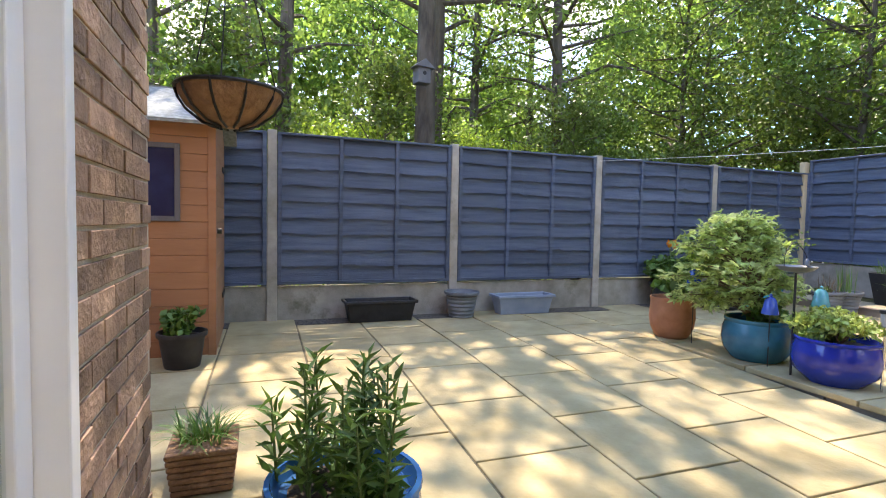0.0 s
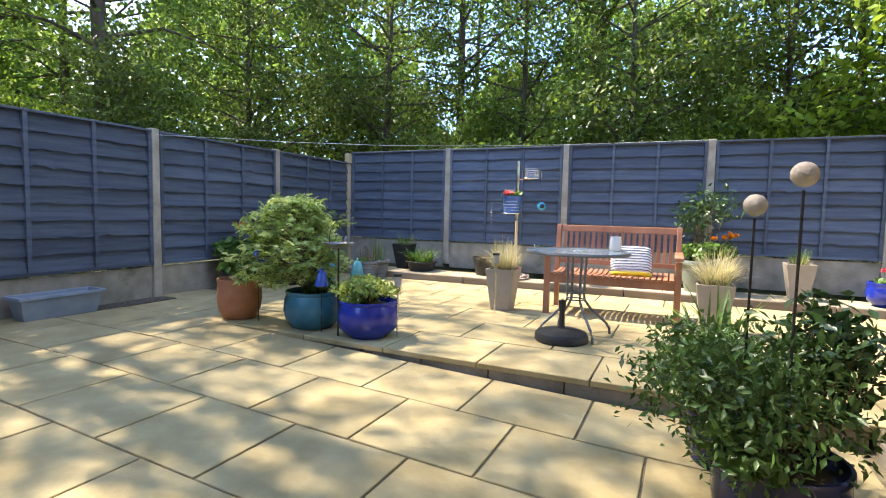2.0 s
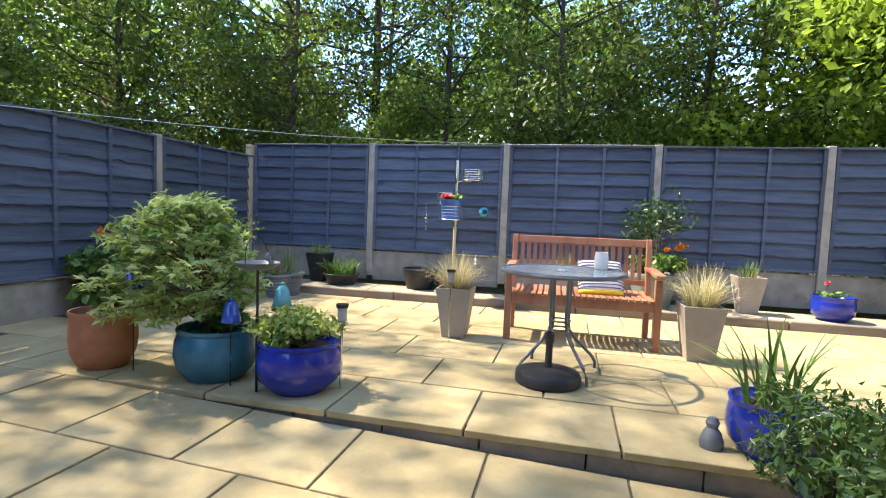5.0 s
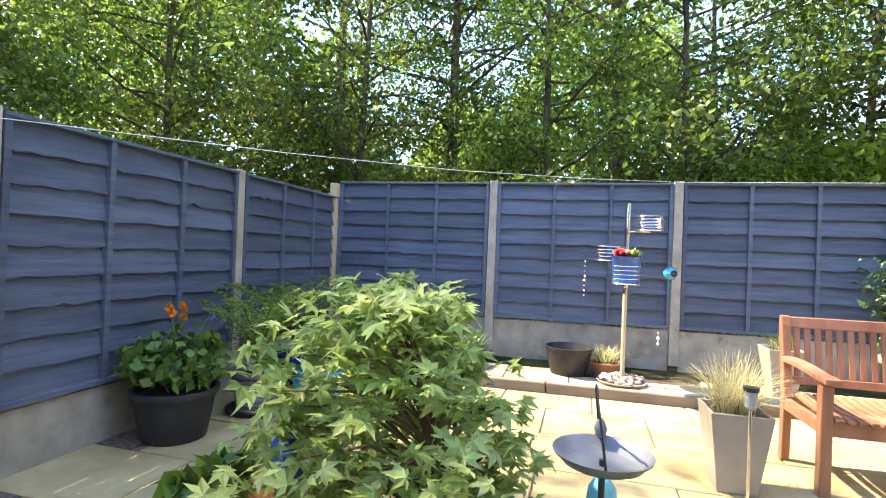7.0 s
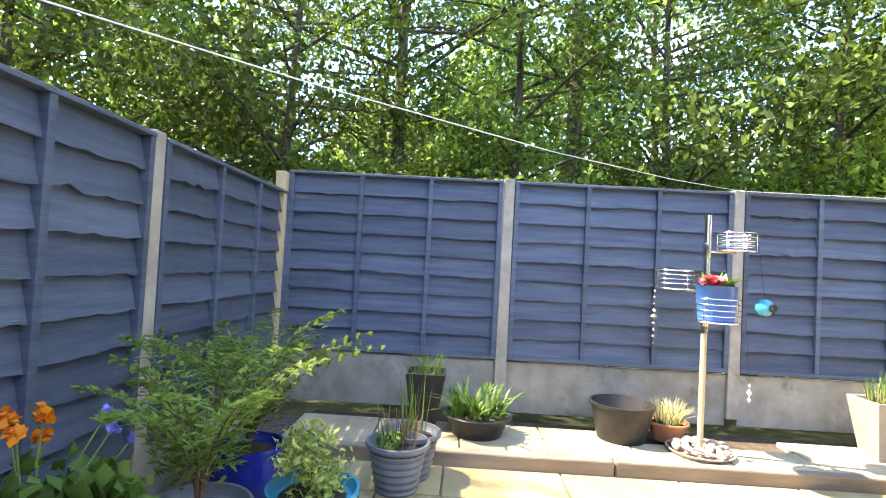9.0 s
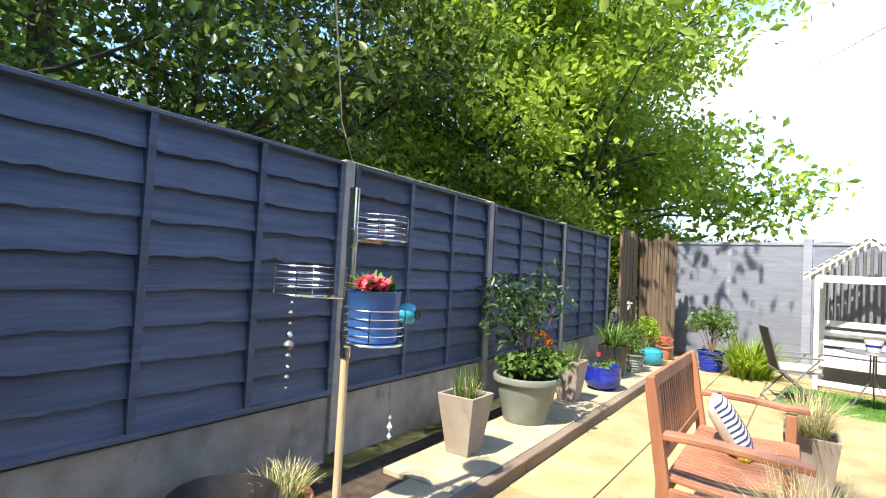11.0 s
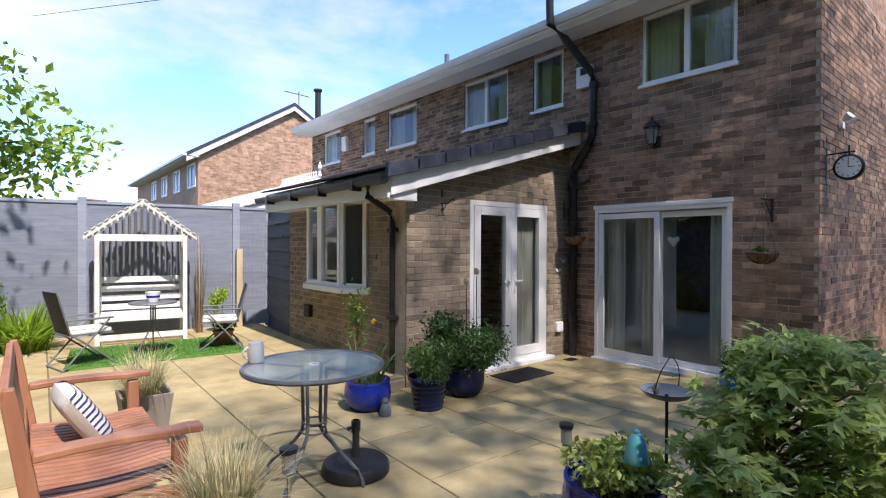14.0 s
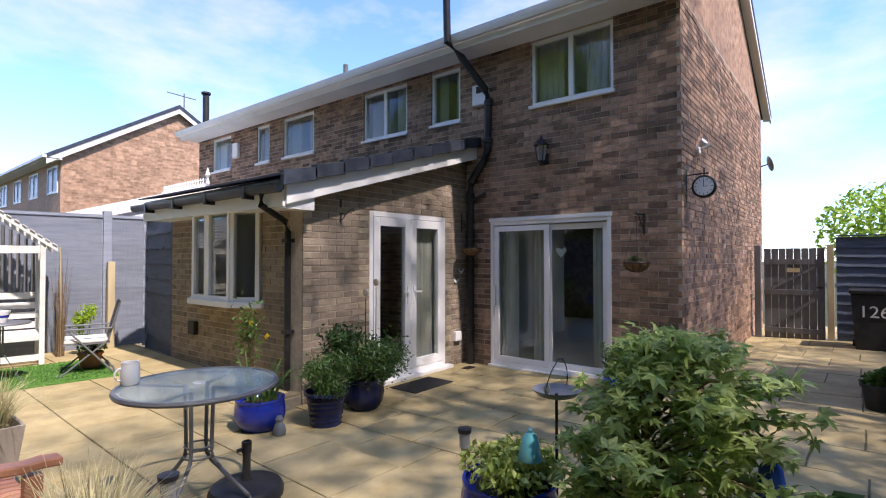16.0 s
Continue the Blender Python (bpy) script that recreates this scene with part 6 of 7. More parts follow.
# ---- seating corner by the south fence ----
turf = thing("grass_mat", "bright green artificial grass mat on the slabs", "mat", pose(4.85, -3.15, UP, 0, 0, -6))
part("backing", Geo().box((-1.0, -0.68, 0.0), (1.0, 0.68, 0.016)), ASTRO, turf)
q = np.random.default_rng(110)
c = np.stack([q.uniform(-1.0, 1.0, 9000), q.uniform(-0.68, 0.68, 9000), np.full(9000, 0.024)], 1)
tf = part("turf", leaf_mesh("turf", c, q.uniform(0.02, 0.034, 9000), TURF, q, up=0.1, slim=0.22, aim=np.tile([0, 0, 1.2], (9000, 1))), TURF, turf)
tf["kind"] = "stuff"
arb = thing("garden_arbour", "worn white wooden arbour seat with a pitched slatted roof", "arbour", pose(4.86, -4.30, UP + 0.002, 0, 0, 172 - 180))
AW, AD = 0.56, 0.30
for sx in (-1, 1):
    for sy in (-1, 1):
        part("post", Geo().box((sx * AW - 0.03, sy * AD - 0.03, 0), (sx * AW + 0.03, sy * AD + 0.03, 1.62)), WHITE_PAINT, arb, bevel=0.004)
    for k in range(5):
        y = -AD + 0.06 + k * 0.12
        part("side_slat", Geo().box((sx * AW - 0.01, y - 0.012, 0.45), (sx * AW + 0.01, y + 0.012, 1.55)), WHITE_PAINT, arb)
    part("side_rail", Geo().box((sx * AW - 0.02, -AD, 0.60), (sx * AW + 0.02, AD, 0.66)), WHITE_PAINT, arb)
    part("roof_rafter", Geo().prism([(sx * 0.72, 1.52), (0, 2.06), (0, 2.13), (sx * 0.72, 1.59)], AD + 0.02, AD + 0.06), WHITE_PAINT, arb)
    part("roof_rafter", Geo().prism([(sx * 0.72, 1.52), (0, 2.06), (0, 2.13), (sx * 0.72, 1.59)], -AD - 0.06, -AD - 0.02), WHITE_PAINT, arb)
    for k in range(9):
        t = (k + 0.5) / 9
        x, z = sx * 0.72 * t, 2.13 - 0.54 * t
        part("roof_slat", Geo().box((-0.03, -AD - 0.08, 0), (0.03, AD + 0.08, 0.012)), WHITE_PAINT, arb, at=pose(x, 0, z, 0, sx * 36.9, 0))
for z in (0.44, 0.58, 0.72, 0.86):
    part("back_board", Geo().box((-AW, -AD - 0.01, z), (AW, -AD + 0.012, z + 0.09)), WHITE_PAINT, arb, bevel=0.003)
# back lattice: dark timber colour holds the pitched roof's shadow, peak and all
for k in range(13):
    x = -AW + 0.06 + k * (2 * AW - 0.12) / 12
    part("lattice_slat", Geo().box((x - 0.02, -AD - 0.008, 0.96), (x + 0.02, -AD + 0.008, 1.62 + 0.40 * (1 - abs(x) / AW))), GATE_WOOD, arb, "slat coloured dark for the roof's shadow")
for k in range(4):
    part("seat_slat", Geo().box((-AW, -AD + 0.04 + k * 0.13, 0.40), (AW, -AD + 0.15 + k * 0.13, 0.42)), WHITE_PAINT, arb, bevel=0.003)
part("front_board", Geo().box((-AW, AD - 0.01, 0.33), (AW, AD + 0.012, 0.41)), WHITE_PAINT, arb, bevel=0.003)
part("foot_board", Geo().box((-AW, AD - 0.01, 0.06), (AW, AD + 0.012, 0.14)), WHITE_PAINT, arb, bevel=0.003)
part("head_board", Geo().box((-AW, AD - 0.012, 1.50), (AW, AD + 0.012, 1.60)), WHITE_PAINT, arb, bevel=0.003)


def folding_chair(x, y, turn):
    c = thing("folding_chair", "folding garden chair with charcoal sling back and pale seat pad", "chair", pose(x, y, UP, 0, 0, turn), "folding chairs")
    for s in (-1, 1):
        yy = s * 0.25
        part("leg", Geo().tube([(-0.28, yy, 0.0), (0.20, yy, 0.56)], 0.011, 8), STEEL, c, smooth=True)
        part("leg", Geo().tube([(0.30, yy * 0.92, 0.0), (-0.20, yy * 0.92, 0.42), (-0.32, yy * 0.92, 0.88)], 0.011, 8), STEEL, c, smooth=True)
        part("armrest", Geo().box((-0.24, yy - 0.022, 0.565), (0.24, yy + 0.022, 0.585)), STEEL, c, bevel=0.006)
        part("foot_bar", Geo().tube([(-0.28, -0.25, 0.012), (-0.28, 0.25, 0.012)] if s > 0 else [(0.30, -0.23, 0.012), (0.30, 0.23, 0.012)], 0.010, 8), STEEL, c)
    part("sling_back", Geo().prism([(-0.20, 0.40), (-0.33, 0.90), (-0.322, 0.90), (-0.192, 0.40)], -0.22, 0.22), DARK_CLOTH, c)
    pad = part("seat_pad", Geo().box((-0.2, -0.22, 0.40), (0.24, 0.22, 0.45)), PALE_CLOTH, c, "cream and sage striped pad", bevel=0.018)
    for k in range(5):
        part("stripe", Geo().box((-0.198, -0.19 + k * 0.085, 0.4495), (0.238, -0.16 + k * 0.085, 0.4525)), SAGE_CLOTH, pad)
    part("seat_frame", Geo().box((-0.22, -0.235, 0.385), (0.25, 0.235, 0.398)), STEEL, c)
    return c


folding_chair(5.72, -2.85, 195)
folding_chair(4.12, -2.85, -15)
bistro = thing("bistro_table", "small round grey metal bistro table", "table", pose(4.95, -2.95, UP + 0.0))
part("tabletop", Geo().lathe([(0.0, 0.68), (0.28, 0.68), (0.285, 0.69), (0.28, 0.70), (0.0, 0.702)], 32), STEEL, bistro, smooth=True)
for k in range(3):
    a = radians(20 + 120 * k)
    part("leg", Geo().tube([(0.03 * math.cos(a), 0.03 * math.sin(a), 0.68), (0.03 * math.cos(a), 0.03 * math.sin(a), 0.36), (0.24 * math.cos(a), 0.24 * math.sin(a), 0.0)], 0.010, 8), STEEL, bistro, smooth=True)
cup = thing("table_pot", "small blue and white china pot on the bistro table", "pot", pose(4.95, -2.95, UP + 0.702))
part("bowl", Geo().lathe([(0.06, 0), (0.075, 0.05), (0.095, 0.13), (0.09, 0.13), (0.07, 0.05), (0, 0.02)], 24), CERAMIC, cup, smooth=True)
part("band", Geo().lathe([(0.0765, 0.055), (0.0845, 0.085)], 24), COBALT, cup, smooth=True)
stake = thing("timber_stub", "short pale timber post against the south fence", "post", pose(3.30, -4.66, UP))
part("shaft", Geo().box((-0.05, -0.04, 0), (0.05, 0.04, 1.38)), LIGHT_TIMBER, stake, bevel=0.005)
twigs = thing("climber", "bare twiggy climber on a cane beside the arbour", "plant", pose(4.02, -4.40, UP))
part("cane", Geo().tube([(0, 0, 0), (0.02, 0, 1.6)], 0.012, 6), LIGHT_TIMBER, twigs)
twig_rng = random.Random(111)
for i in range(30):
    part("twig", strips(1, 1.5, 0.18, 0.012, twig_rng, 0.1, 1.0, 0.05, 7), STEM, twigs)
p = potted("potted_plant", "small orange plant pot under the folding chair", 4.02, -3.10, UP + 0.018, 0.10, 0.13, 0.14, 0.20, "plain", TERRACOTTA)
bush_parts(p, (0, 0, 0.30), (0.16, 0.16, 0.14), 260, 0.06, HERB, 112, GREENSTEM, 0.5, 6, (0, 0, 0.16))
p = thing("green_shrub", "light green leafy shrub by the south fence", "plant", pose(3.75, -4.25, UP))
bush_parts(p, (0, 0, 0.55), (0.18, 0.18, 0.3), 420, 0.07, LEAF_BRIGHT, 113, GREENSTEM, 0.4, 9)

# ---- on the house walls ----
lamp = thing("wall_lantern", "black wall lantern with clear glass sides", "wall lamp", pose(0.0, 1.36, 2.86))
part("backplate", Geo().box((0, -0.04, 0.0), (0.02, 0.04, 0.14)), IRON, lamp, bevel=0.005)
part("arm", Geo().tube([(0.01, 0, 0.02), (0.08, 0, -0.02), (0.14, 0, 0.02)], 0.010, 8), IRON, lamp)
for k in range(4):
    a = radians(45 + 90 * k)
    part("bar", Geo().tube([(0.14 + 0.055 * math.cos(a), 0.055 * math.sin(a), 0.03), (0.14 + 0.09 * math.cos(a), 0.09 * math.sin(a), 0.24)], 0.006, 6), IRON, lamp)
part("glass", Geo().lathe([(0.05, 0.03), (0.082, 0.24)], 4, (0.14, 0, 0)), LENS_GREY, lamp)
part("hood", Geo().lathe([(0.11, 0.235), (0.105, 0.25), (0.05, 0.31), (0.015, 0.33), (0.02, 0.35), (0.0, 0.38)], 8, (0.14, 0, 0)), IRON, lamp)
part("base", Geo().lathe([(0.0, -0.03), (0.03, -0.01), (0.055, 0.03), (0.0, 0.035)], 8, (0.14, 0, 0)), IRON, lamp)
alarm = thing("alarm_box", "white burglar alarm box under the eaves", "alarm box", pose(0.0, 0.30, 3.86))
part("cover", Geo().box((0, -0.13, 0), (0.09, 0.13, 0.32)), UPVC, alarm, bevel=0.02)
part("emblem", Geo().box((0.0895, -0.05, 0.18), (0.0915, 0.05, 0.28)), IRON, alarm)
for y, z in ((-6.75, 3.95),):
    a2 = thing("alarm_box", "off-white alarm box on the neighbouring wall", "alarm box", pose(0.0, y, z))
    part("cover", Geo().box((0, -0.12, 0), (0.09, 0.12, 0.36)), CERAMIC, a2, bevel=0.02)
soil = thing("soil_pipe", "black cast soil pipe with a swept offset on the wall", "pipe")
path = [(0.09, 0.14, 0.0), (0.09, 0.14, 2.55), (0.10, 0.16, 2.72), (0.10, 0.40, 3.02), (0.10, 0.46, 3.18), (0.10, 0.48, 3.9), (0.12, 0.44, 4.05), (0.42, 0.22, 4.50), (0.62, 0.12, 4.68), (0.64, 0.12, 5.4)]
part("pipe", Geo().tube(path, 0.055, 14), BLACK_PIPE, soil, smooth=True)
for pnt, r in (((0.09, 0.14, 0.55), 0.068), ((0.09, 0.14, 1.9), 0.068), ((0.09, 0.14, 2.5), 0.068), ((0.10, 0.47, 3.3), 0.068), ((0.10, 0.48, 3.85), 0.068)):
    part("collar", Geo().lathe([(r - 0.012, -0.04), (r, -0.035), (r, 0.035), (r - 0.012, 0.04)], 16, pnt), BLACK_PIPE, soil, smooth=True)
part("branch", Geo().tube([(0.09, 0.14, 2.42), (0.07, 0.30, 2.5), (0.02, 0.36, 2.55)], 0.022, 10), BLACK_PIPE, soil)


def scroll_bracket(x, y, z, turn, name="bracket"):
    b = thing("wall_bracket", "black wrought iron scroll bracket on the brick wall", "bracket", pose(x, y, z, 0, 0, turn), "scroll brackets")
    part("plate", Geo().box((-0.012, -0.002, -0.12), (0.012, 0.008, 0.16)), IRON, b)
    part("arm", Geo().tube([(0, 0, 0.0), (0, 0.10, -0.02), (0, 0.17, 0.02), (0, 0.22, 0.04), (0, 0.24, 0.02), (0, 0.225, 0.0)], 0.006, 6), IRON, b)
    part("scroll", Geo().tube([(0, 0.0, -0.10), (0, 0.06, -0.06), (0, 0.09, -0.02)], 0.005, 6), IRON, b)
    return b


scroll_bracket(2.46, 0.0, 2.10, 0)
scroll_bracket(0.13, 0.0, 2.10, 0)


def hanging_basket(x, y, z, r, drop, seed, plants):
    b = thing("hanging_basket", "coir-lined iron hanging basket on chains", "hanging basket", pose(x, y, z), "hanging baskets")
    prof = [(0.03, -r * 0.72), (r * 0.5, -r * 0.62), (r * 0.82, -r * 0.36), (r * 0.96, -0.02), (r * 0.98, 0.0), (r * 0.9, 0.0), (r * 0.75, -0.03), (0, -0.03)]
    part("liner", Geo().lathe(prof, 28), COIR, b, smooth=True)
    part("rim", Geo().tube([(r * math.cos(a), r * math.sin(a), 0) for a in np.linspace(0, 2 * math.pi, 33)], 0.006, 6), IRON, b)
    for k in range(10):
        a = 2 * math.pi * k / 10
        pts = [(rr_ * 1.02 * math.cos(a), rr_ * 1.02 * math.sin(a), zz) for rr_, zz in ((r, 0), (r * 0.94, -r * 0.2), (r * 0.8, -r * 0.42), (r * 0.5, -r * 0.66), (0.03, -r * 0.75))]
        part("rib", Geo().tube(pts, 0.004, 5), IRON, b)
    for k in range(3):
        a = 2 * math.pi * k / 3 + 0.4
        part("chain", Geo().tube([(r * math.cos(a), r * math.sin(a), 0), (0, 0, drop)], 0.0022, 5), IRON, b)
    if plants:
        bush_parts(b, (0, 0, 0.03), (r * 0.7, r * 0.7, 0.05), 160, 0.035, HERB, seed, STEM, 0.5, 6, (0, 0, -0.03))


hanging_basket(0.29, 2.66, 1.525, 0.148, 0.55, 121, True)
hanging_basket(0.22, 0.26, 1.72, 0.15, 0.36, 122, False)
arm = thing("basket_arm", "plain black angled basket bracket beside the patio door", "bracket", pose(0, 2.66, 2.10))
part("plate", Geo().box((0, -0.015, -0.24), (0.008, 0.015, 0.02)), IRON, arm)
part("arm", Geo().box((0, -0.008, -0.012), (0.31, 0.008, 0.004)), IRON, arm)
part("brace", Geo().tube([(0.005, 0, -0.20), (0.22, 0, -0.01)], 0.006, 6), IRON, arm)
clock = thing("wall_clock", "round white station clock on a black iron wall bracket", "clock", pose(-0.22, Y_N, 2.36) @ Matrix.Diagonal((0.82, 0.82, 0.82, 1)))
part("plate", Geo().box((-0.02, 0.0, -0.20), (0.02, 0.015, 0.32)), IRON, clock)
part("arm", Geo().tube([(0, 0, 0.24), (0, 0.20, 0.25), (0, 0.30, 0.25)], 0.010, 8), IRON, clock)
part("scroll", Geo().tube([(0, 0.01, 0.02), (0, 0.08, 0.06), (0, 0.12, 0.14), (0, 0.18, 0.2), (0, 0.2, 0.245)], 0.006, 6), IRON, clock)
case = part("case", Geo().lathe([(0.0, -0.045), (0.14, -0.045), (0.16, -0.03), (0.16, 0.03), (0.14, 0.045), (0.0, 0.045)], 32, m=pose(0, 0.24, 0.06, 0, 90, 0)), IRON, clock, smooth=True)
part("hanger", Geo().tube([(0, 0.24, 0.21), (0, 0.24, 0.33)], 0.010, 8), IRON, clock)
for s in (-1, 1):
    part("dial", Geo().lathe([(0.0, s * 0.046), (0.13, s * 0.0465), (0.13, s * 0.047), (0.0, s * 0.0472)], 32, m=pose(0, 0.24, 0.06, 0, 90, 0)), CERAMIC, case)
    part("clock_hand", Geo().box((s * 0.0485, 0.236, 0.06), (s * 0.0495, 0.244, 0.15)), IRON, case)
    part("clock_hand", Geo().box((s * 0.0485, 0.236, 0.056), (s * 0.0495, 0.30, 0.064)), IRON, case)
    for k in range(12):
        a = 2 * math.pi * k / 12
        part("hour_mark", Geo().box((s * 0.0482, -0.004, 0.095), (s * 0.0492, 0.004, 0.122)), IRON, case, at=Matrix.Translation((0, 0.24, 0.06)) @ Matrix.Rotation(a, 4, "X"))
camb = thing("floodlight", "small white twin security light on the gable", "security light", pose(-0.75, Y_N, 2.95))
part("base", Geo().box((-0.05, 0, -0.04), (0.05, 0.04, 0.06)), UPVC, camb, bevel=0.008)
for s in (-1, 1):
    part("head", Geo().lathe([(0.02, 0), (0.045, 0.05), (0.045, 0.09), (0, 0.09)], 14, m=pose(s * 0.08, 0.05, 0.03, -50, s * 25, 0)), UPVC, camb, smooth=True)
dish = thing("satellite_dish", "grey satellite dish on the front corner of the house", "dish", pose(-6.5, Y_N + 0.0, 3.55) @ Matrix.Diagonal((0.7, 0.55, 0.7, 1)))
part("arm", Geo().tube([(0, 0, 0), (0, 0.25, 0.05)], 0.02, 8), STEEL, dish)
part("reflector", Geo().lathe([(0.0, 0.0), (0.12, 0.012), (0.24, 0.05), (0.24, 0.055), (0.12, 0.018), (0, 0.006)], 24, m=pose(0, 0.28, 0.05, -70, 0, 30)), GREY_POT, dish, smooth=True)
for (x, z) in ((0.16, 1.38), (0.28, 1.24)):
    fly = thing("butterfly", "small white butterfly ornament on the downpipe wall", "wall ornament", pose(x, 0.02, z))
    for s in (-1, 1):
        part("wing", Geo().prism([(0, 0), (s * 0.05, 0.04), (s * 0.055, 0.0), (s * 0.02, -0.035)], 0.0, 0.004, pose(0, 0, 0, 20 * s, 0, 0)), CERAMIC, fly)
for (M, lab) in ((pose(0.27, 0.012, 0.42), "round white outside tap box"), (pose(EX + 0.012, -2.45, 0.62), "small black wall vent on the brick")):
    v = thing("wall_vent", lab + " by the wall", "vent", M)
    part("vent", Geo().box((-0.07, -0.012, -0.07), (0.07, 0.05, 0.07)) if "white" in lab else Geo().box((-0.012, -0.09, -0.09), (0.06, 0.09, 0.09)), UPVC if "white" in lab else IRON, v, bevel=0.01)
for k in range(2):
    v = thing("roof_vent", "small white vent pipe above the roof edge", "vent", pose(-0.3, -3.2 + 4.6 * k, EAVE + 0.25))
    part("pipe", Geo().tube([(0, 0, 0), (0, 0, 0.5)], 0.05, 12), GREY_POT, v)
heart = thing("heart_ornament", "white heart hanging inside the patio door", "ornament", pose(-0.12, 1.52, 1.66))
part("heart", Geo().prism([(0, -0.08), (0.075, 0.01), (0.07, 0.05), (0.035, 0.06), (0, 0.035), (-0.035, 0.06), (-0.07, 0.05), (-0.075, 0.01)], -0.008, 0.008, pose(0, 0, 0, 0, 0, 90)), CERAMIC, heart, bevel=0.003)

# ---- side passage: gate, fence and bin ----
gate = thing("side_gate", "dark grey ledged and braced timber side gate, closed", "gate", pose(-5.0, 3.30, 0.04, 0, 0, 90))
for i in range(8):
    part("gate_board", Geo().box((0.003, 0, 0), (0.112, 0.02, 1.72)), GATE_WOOD, gate, bevel=0.003, at=pose(i * 0.115, 0, 0))
for z in (0.16, 0.86, 1.42):
    part("ledge", Geo().box((0.0, -0.025, z), (0.92, -0.001, z + 0.10)), GATE_WOOD, gate, bevel=0.003)
for z0_, z1_ in ((0.26, 0.86), (0.96, 1.42)):
    part("brace", Geo().prism([(0.04, z0_), (0.14, z0_), (0.90, z1_), (0.80, z1_)], -0.024, -0.002), GATE_WOOD, gate)
part("sign", Geo().box((0.36, -0.03, 1.28), (0.56, -0.026, 1.36)), LIGHT_TIMBER, gate)
part("latch", Geo().box((0.80, -0.04, 1.0), (0.90, -0.026, 1.03)), IRON, gate)
for y, mtl in ((3.20, GATE_WOOD), (4.30, LIGHT_TIMBER)):
    gp = thing("gate_post", "square timber gate post", "gate post", pose(-5.0, y, 0.0))
    part("shaft", Geo().box((-0.05, -0.05, 0), (0.05, 0.05, 1.82)), mtl, gp, bevel=0.005)
sp = thing("lap_fence", "dark blue-grey waney lap panel beside the gate", "fence", pose(-5.02, 4.38, 0.06, 0, 0, 90))
for j in range(11):
    part("board", BOARDS[j % 14], FENCE, sp, at=pose(0, 0.004, 0.04 + j * 0.166))
part("cap", CAP, FENCE, sp, at=pose(0, 0, 1.90))
wheelie = thing("wheelie_bin", "black wheeled refuse bin with white house number", "bin", pose(-4.35, 4.86, 0.03, 0, 0, 90))
part("body", Geo().prism([(-0.23, 0.05), (0.23, 0.05), (0.29, 0.98), (-0.29, 0.98)], -0.28, 0.28), BLACK_PLASTIC, wheelie, bevel=0.02)
part("lid", Geo().box((-0.31, -0.31, 0.98), (0.31, 0.34, 1.05)), BLACK_PLASTIC, wheelie, bevel=0.02)
part("handle", Geo().tube([(-0.24, 0.36, 0.98), (0.24, 0.36, 0.98)], 0.016, 8), BLACK_PLASTIC, wheelie)
for s in (-1, 1):
    part("wheel", Geo().lathe([(0.0, -0.03), (0.10, -0.03), (0.105, 0.0), (0.10, 0.03), (0, 0.03)], 20, m=pose(s * 0.24, 0.22, 0.105, 0, 90, 0)), RUBBER, wheelie, smooth=True)
txt = bpy.data.curves.new("number", "FONT")
txt.body, txt.size, txt.extrude, txt.align_x = "126", 0.26, 0.002, "CENTER"
txt.materials.append(INK)
number = new("number", txt)
number.parent = wheelie
number.matrix_basis = pose(0.0, -0.285, 0.62, 90, 0, 0)
number["label"] = "white painted house number"
p = potted("potted_plant", "dark-leaved shrub in a black pot near the gate path", -1.10, 5.55, low(5.5), 0.14, 0.18, 0.19, 0.30, "plain", BLACK_PLASTIC)
bush_parts(p, (0, 0, 0.46), (0.24, 0.24, 0.20), 700, 0.05, GLOSSY, 131, STEM, 0.5, 10, (0, 0, 0.26))
road = thing("street_trees", "row of sunlit trees beyond the front of the house", "trees", kind="stuff")
q = np.random.default_rng(132)
pts = np.concatenate([blob_points(q, 2600, (-34 + 3 * i, 6 + 5.5 * i, 3.0), (3.2, 3.4, 3.2), 0.35) for i in range(5)])
part("crowns", leaf_mesh("crowns", pts, q.uniform(0.25, 0.5, len(pts)), LEAF_BRIGHT, q), LEAF_BRIGHT, road)

# ---- neighbours ----
NB = thing("neighbour_house", "orange-red brick neighbouring house with white verge and tiled roof", "house")
nx, ny, ez = 0.85, -17.4, 5.3
nw, nl, rz = 8.0, 14.0, 7.75
part("wall", Geo().prism([(nx, 0), (nx, ez), (nx - nw / 2, rz), (nx - nw, ez), (nx - nw, 0)], ny - nl, ny), BRICK_RED, NB)
g = Geo()
for j in range(int((rz) / 0.085)):
    z = j * 0.085
    half = nw / 2 if z < ez else nw / 2 * (rz - z) / (rz - ez)
    x = nx - nw / 2 - half + (0.12 if j % 2 else 0)
    while x < nx - nw / 2 + half - 0.2:
        if z > 1.9 and x > -5.5:
            g.box((x, ny, z), (x + 0.225, ny + 0.008, z + 0.072))
        x += 0.24
part("brickwork", g, BRICK_RED, NB)["kind"] = "stuff"
for s in (1, -1):
    c = nx - nw / 2
    part("roof", Geo().prism([(c, rz + 0.08), (c + s * (nw / 2 + 0.45), ez - 0.19), (c + s * (nw / 2 + 0.45), ez - 0.04), (c, rz + 0.24)], ny - nl, ny + 0.22), TILE, NB)
    part("bargeboard", Geo().prism([(c, rz - 0.12), (c + s * (nw / 2 + 0.46), ez - 0.42), (c + s * (nw / 2 + 0.46), ez - 0.18), (c, rz + 0.08)], ny + 0.16, ny + 0.2), WHITE_BOARD, NB)
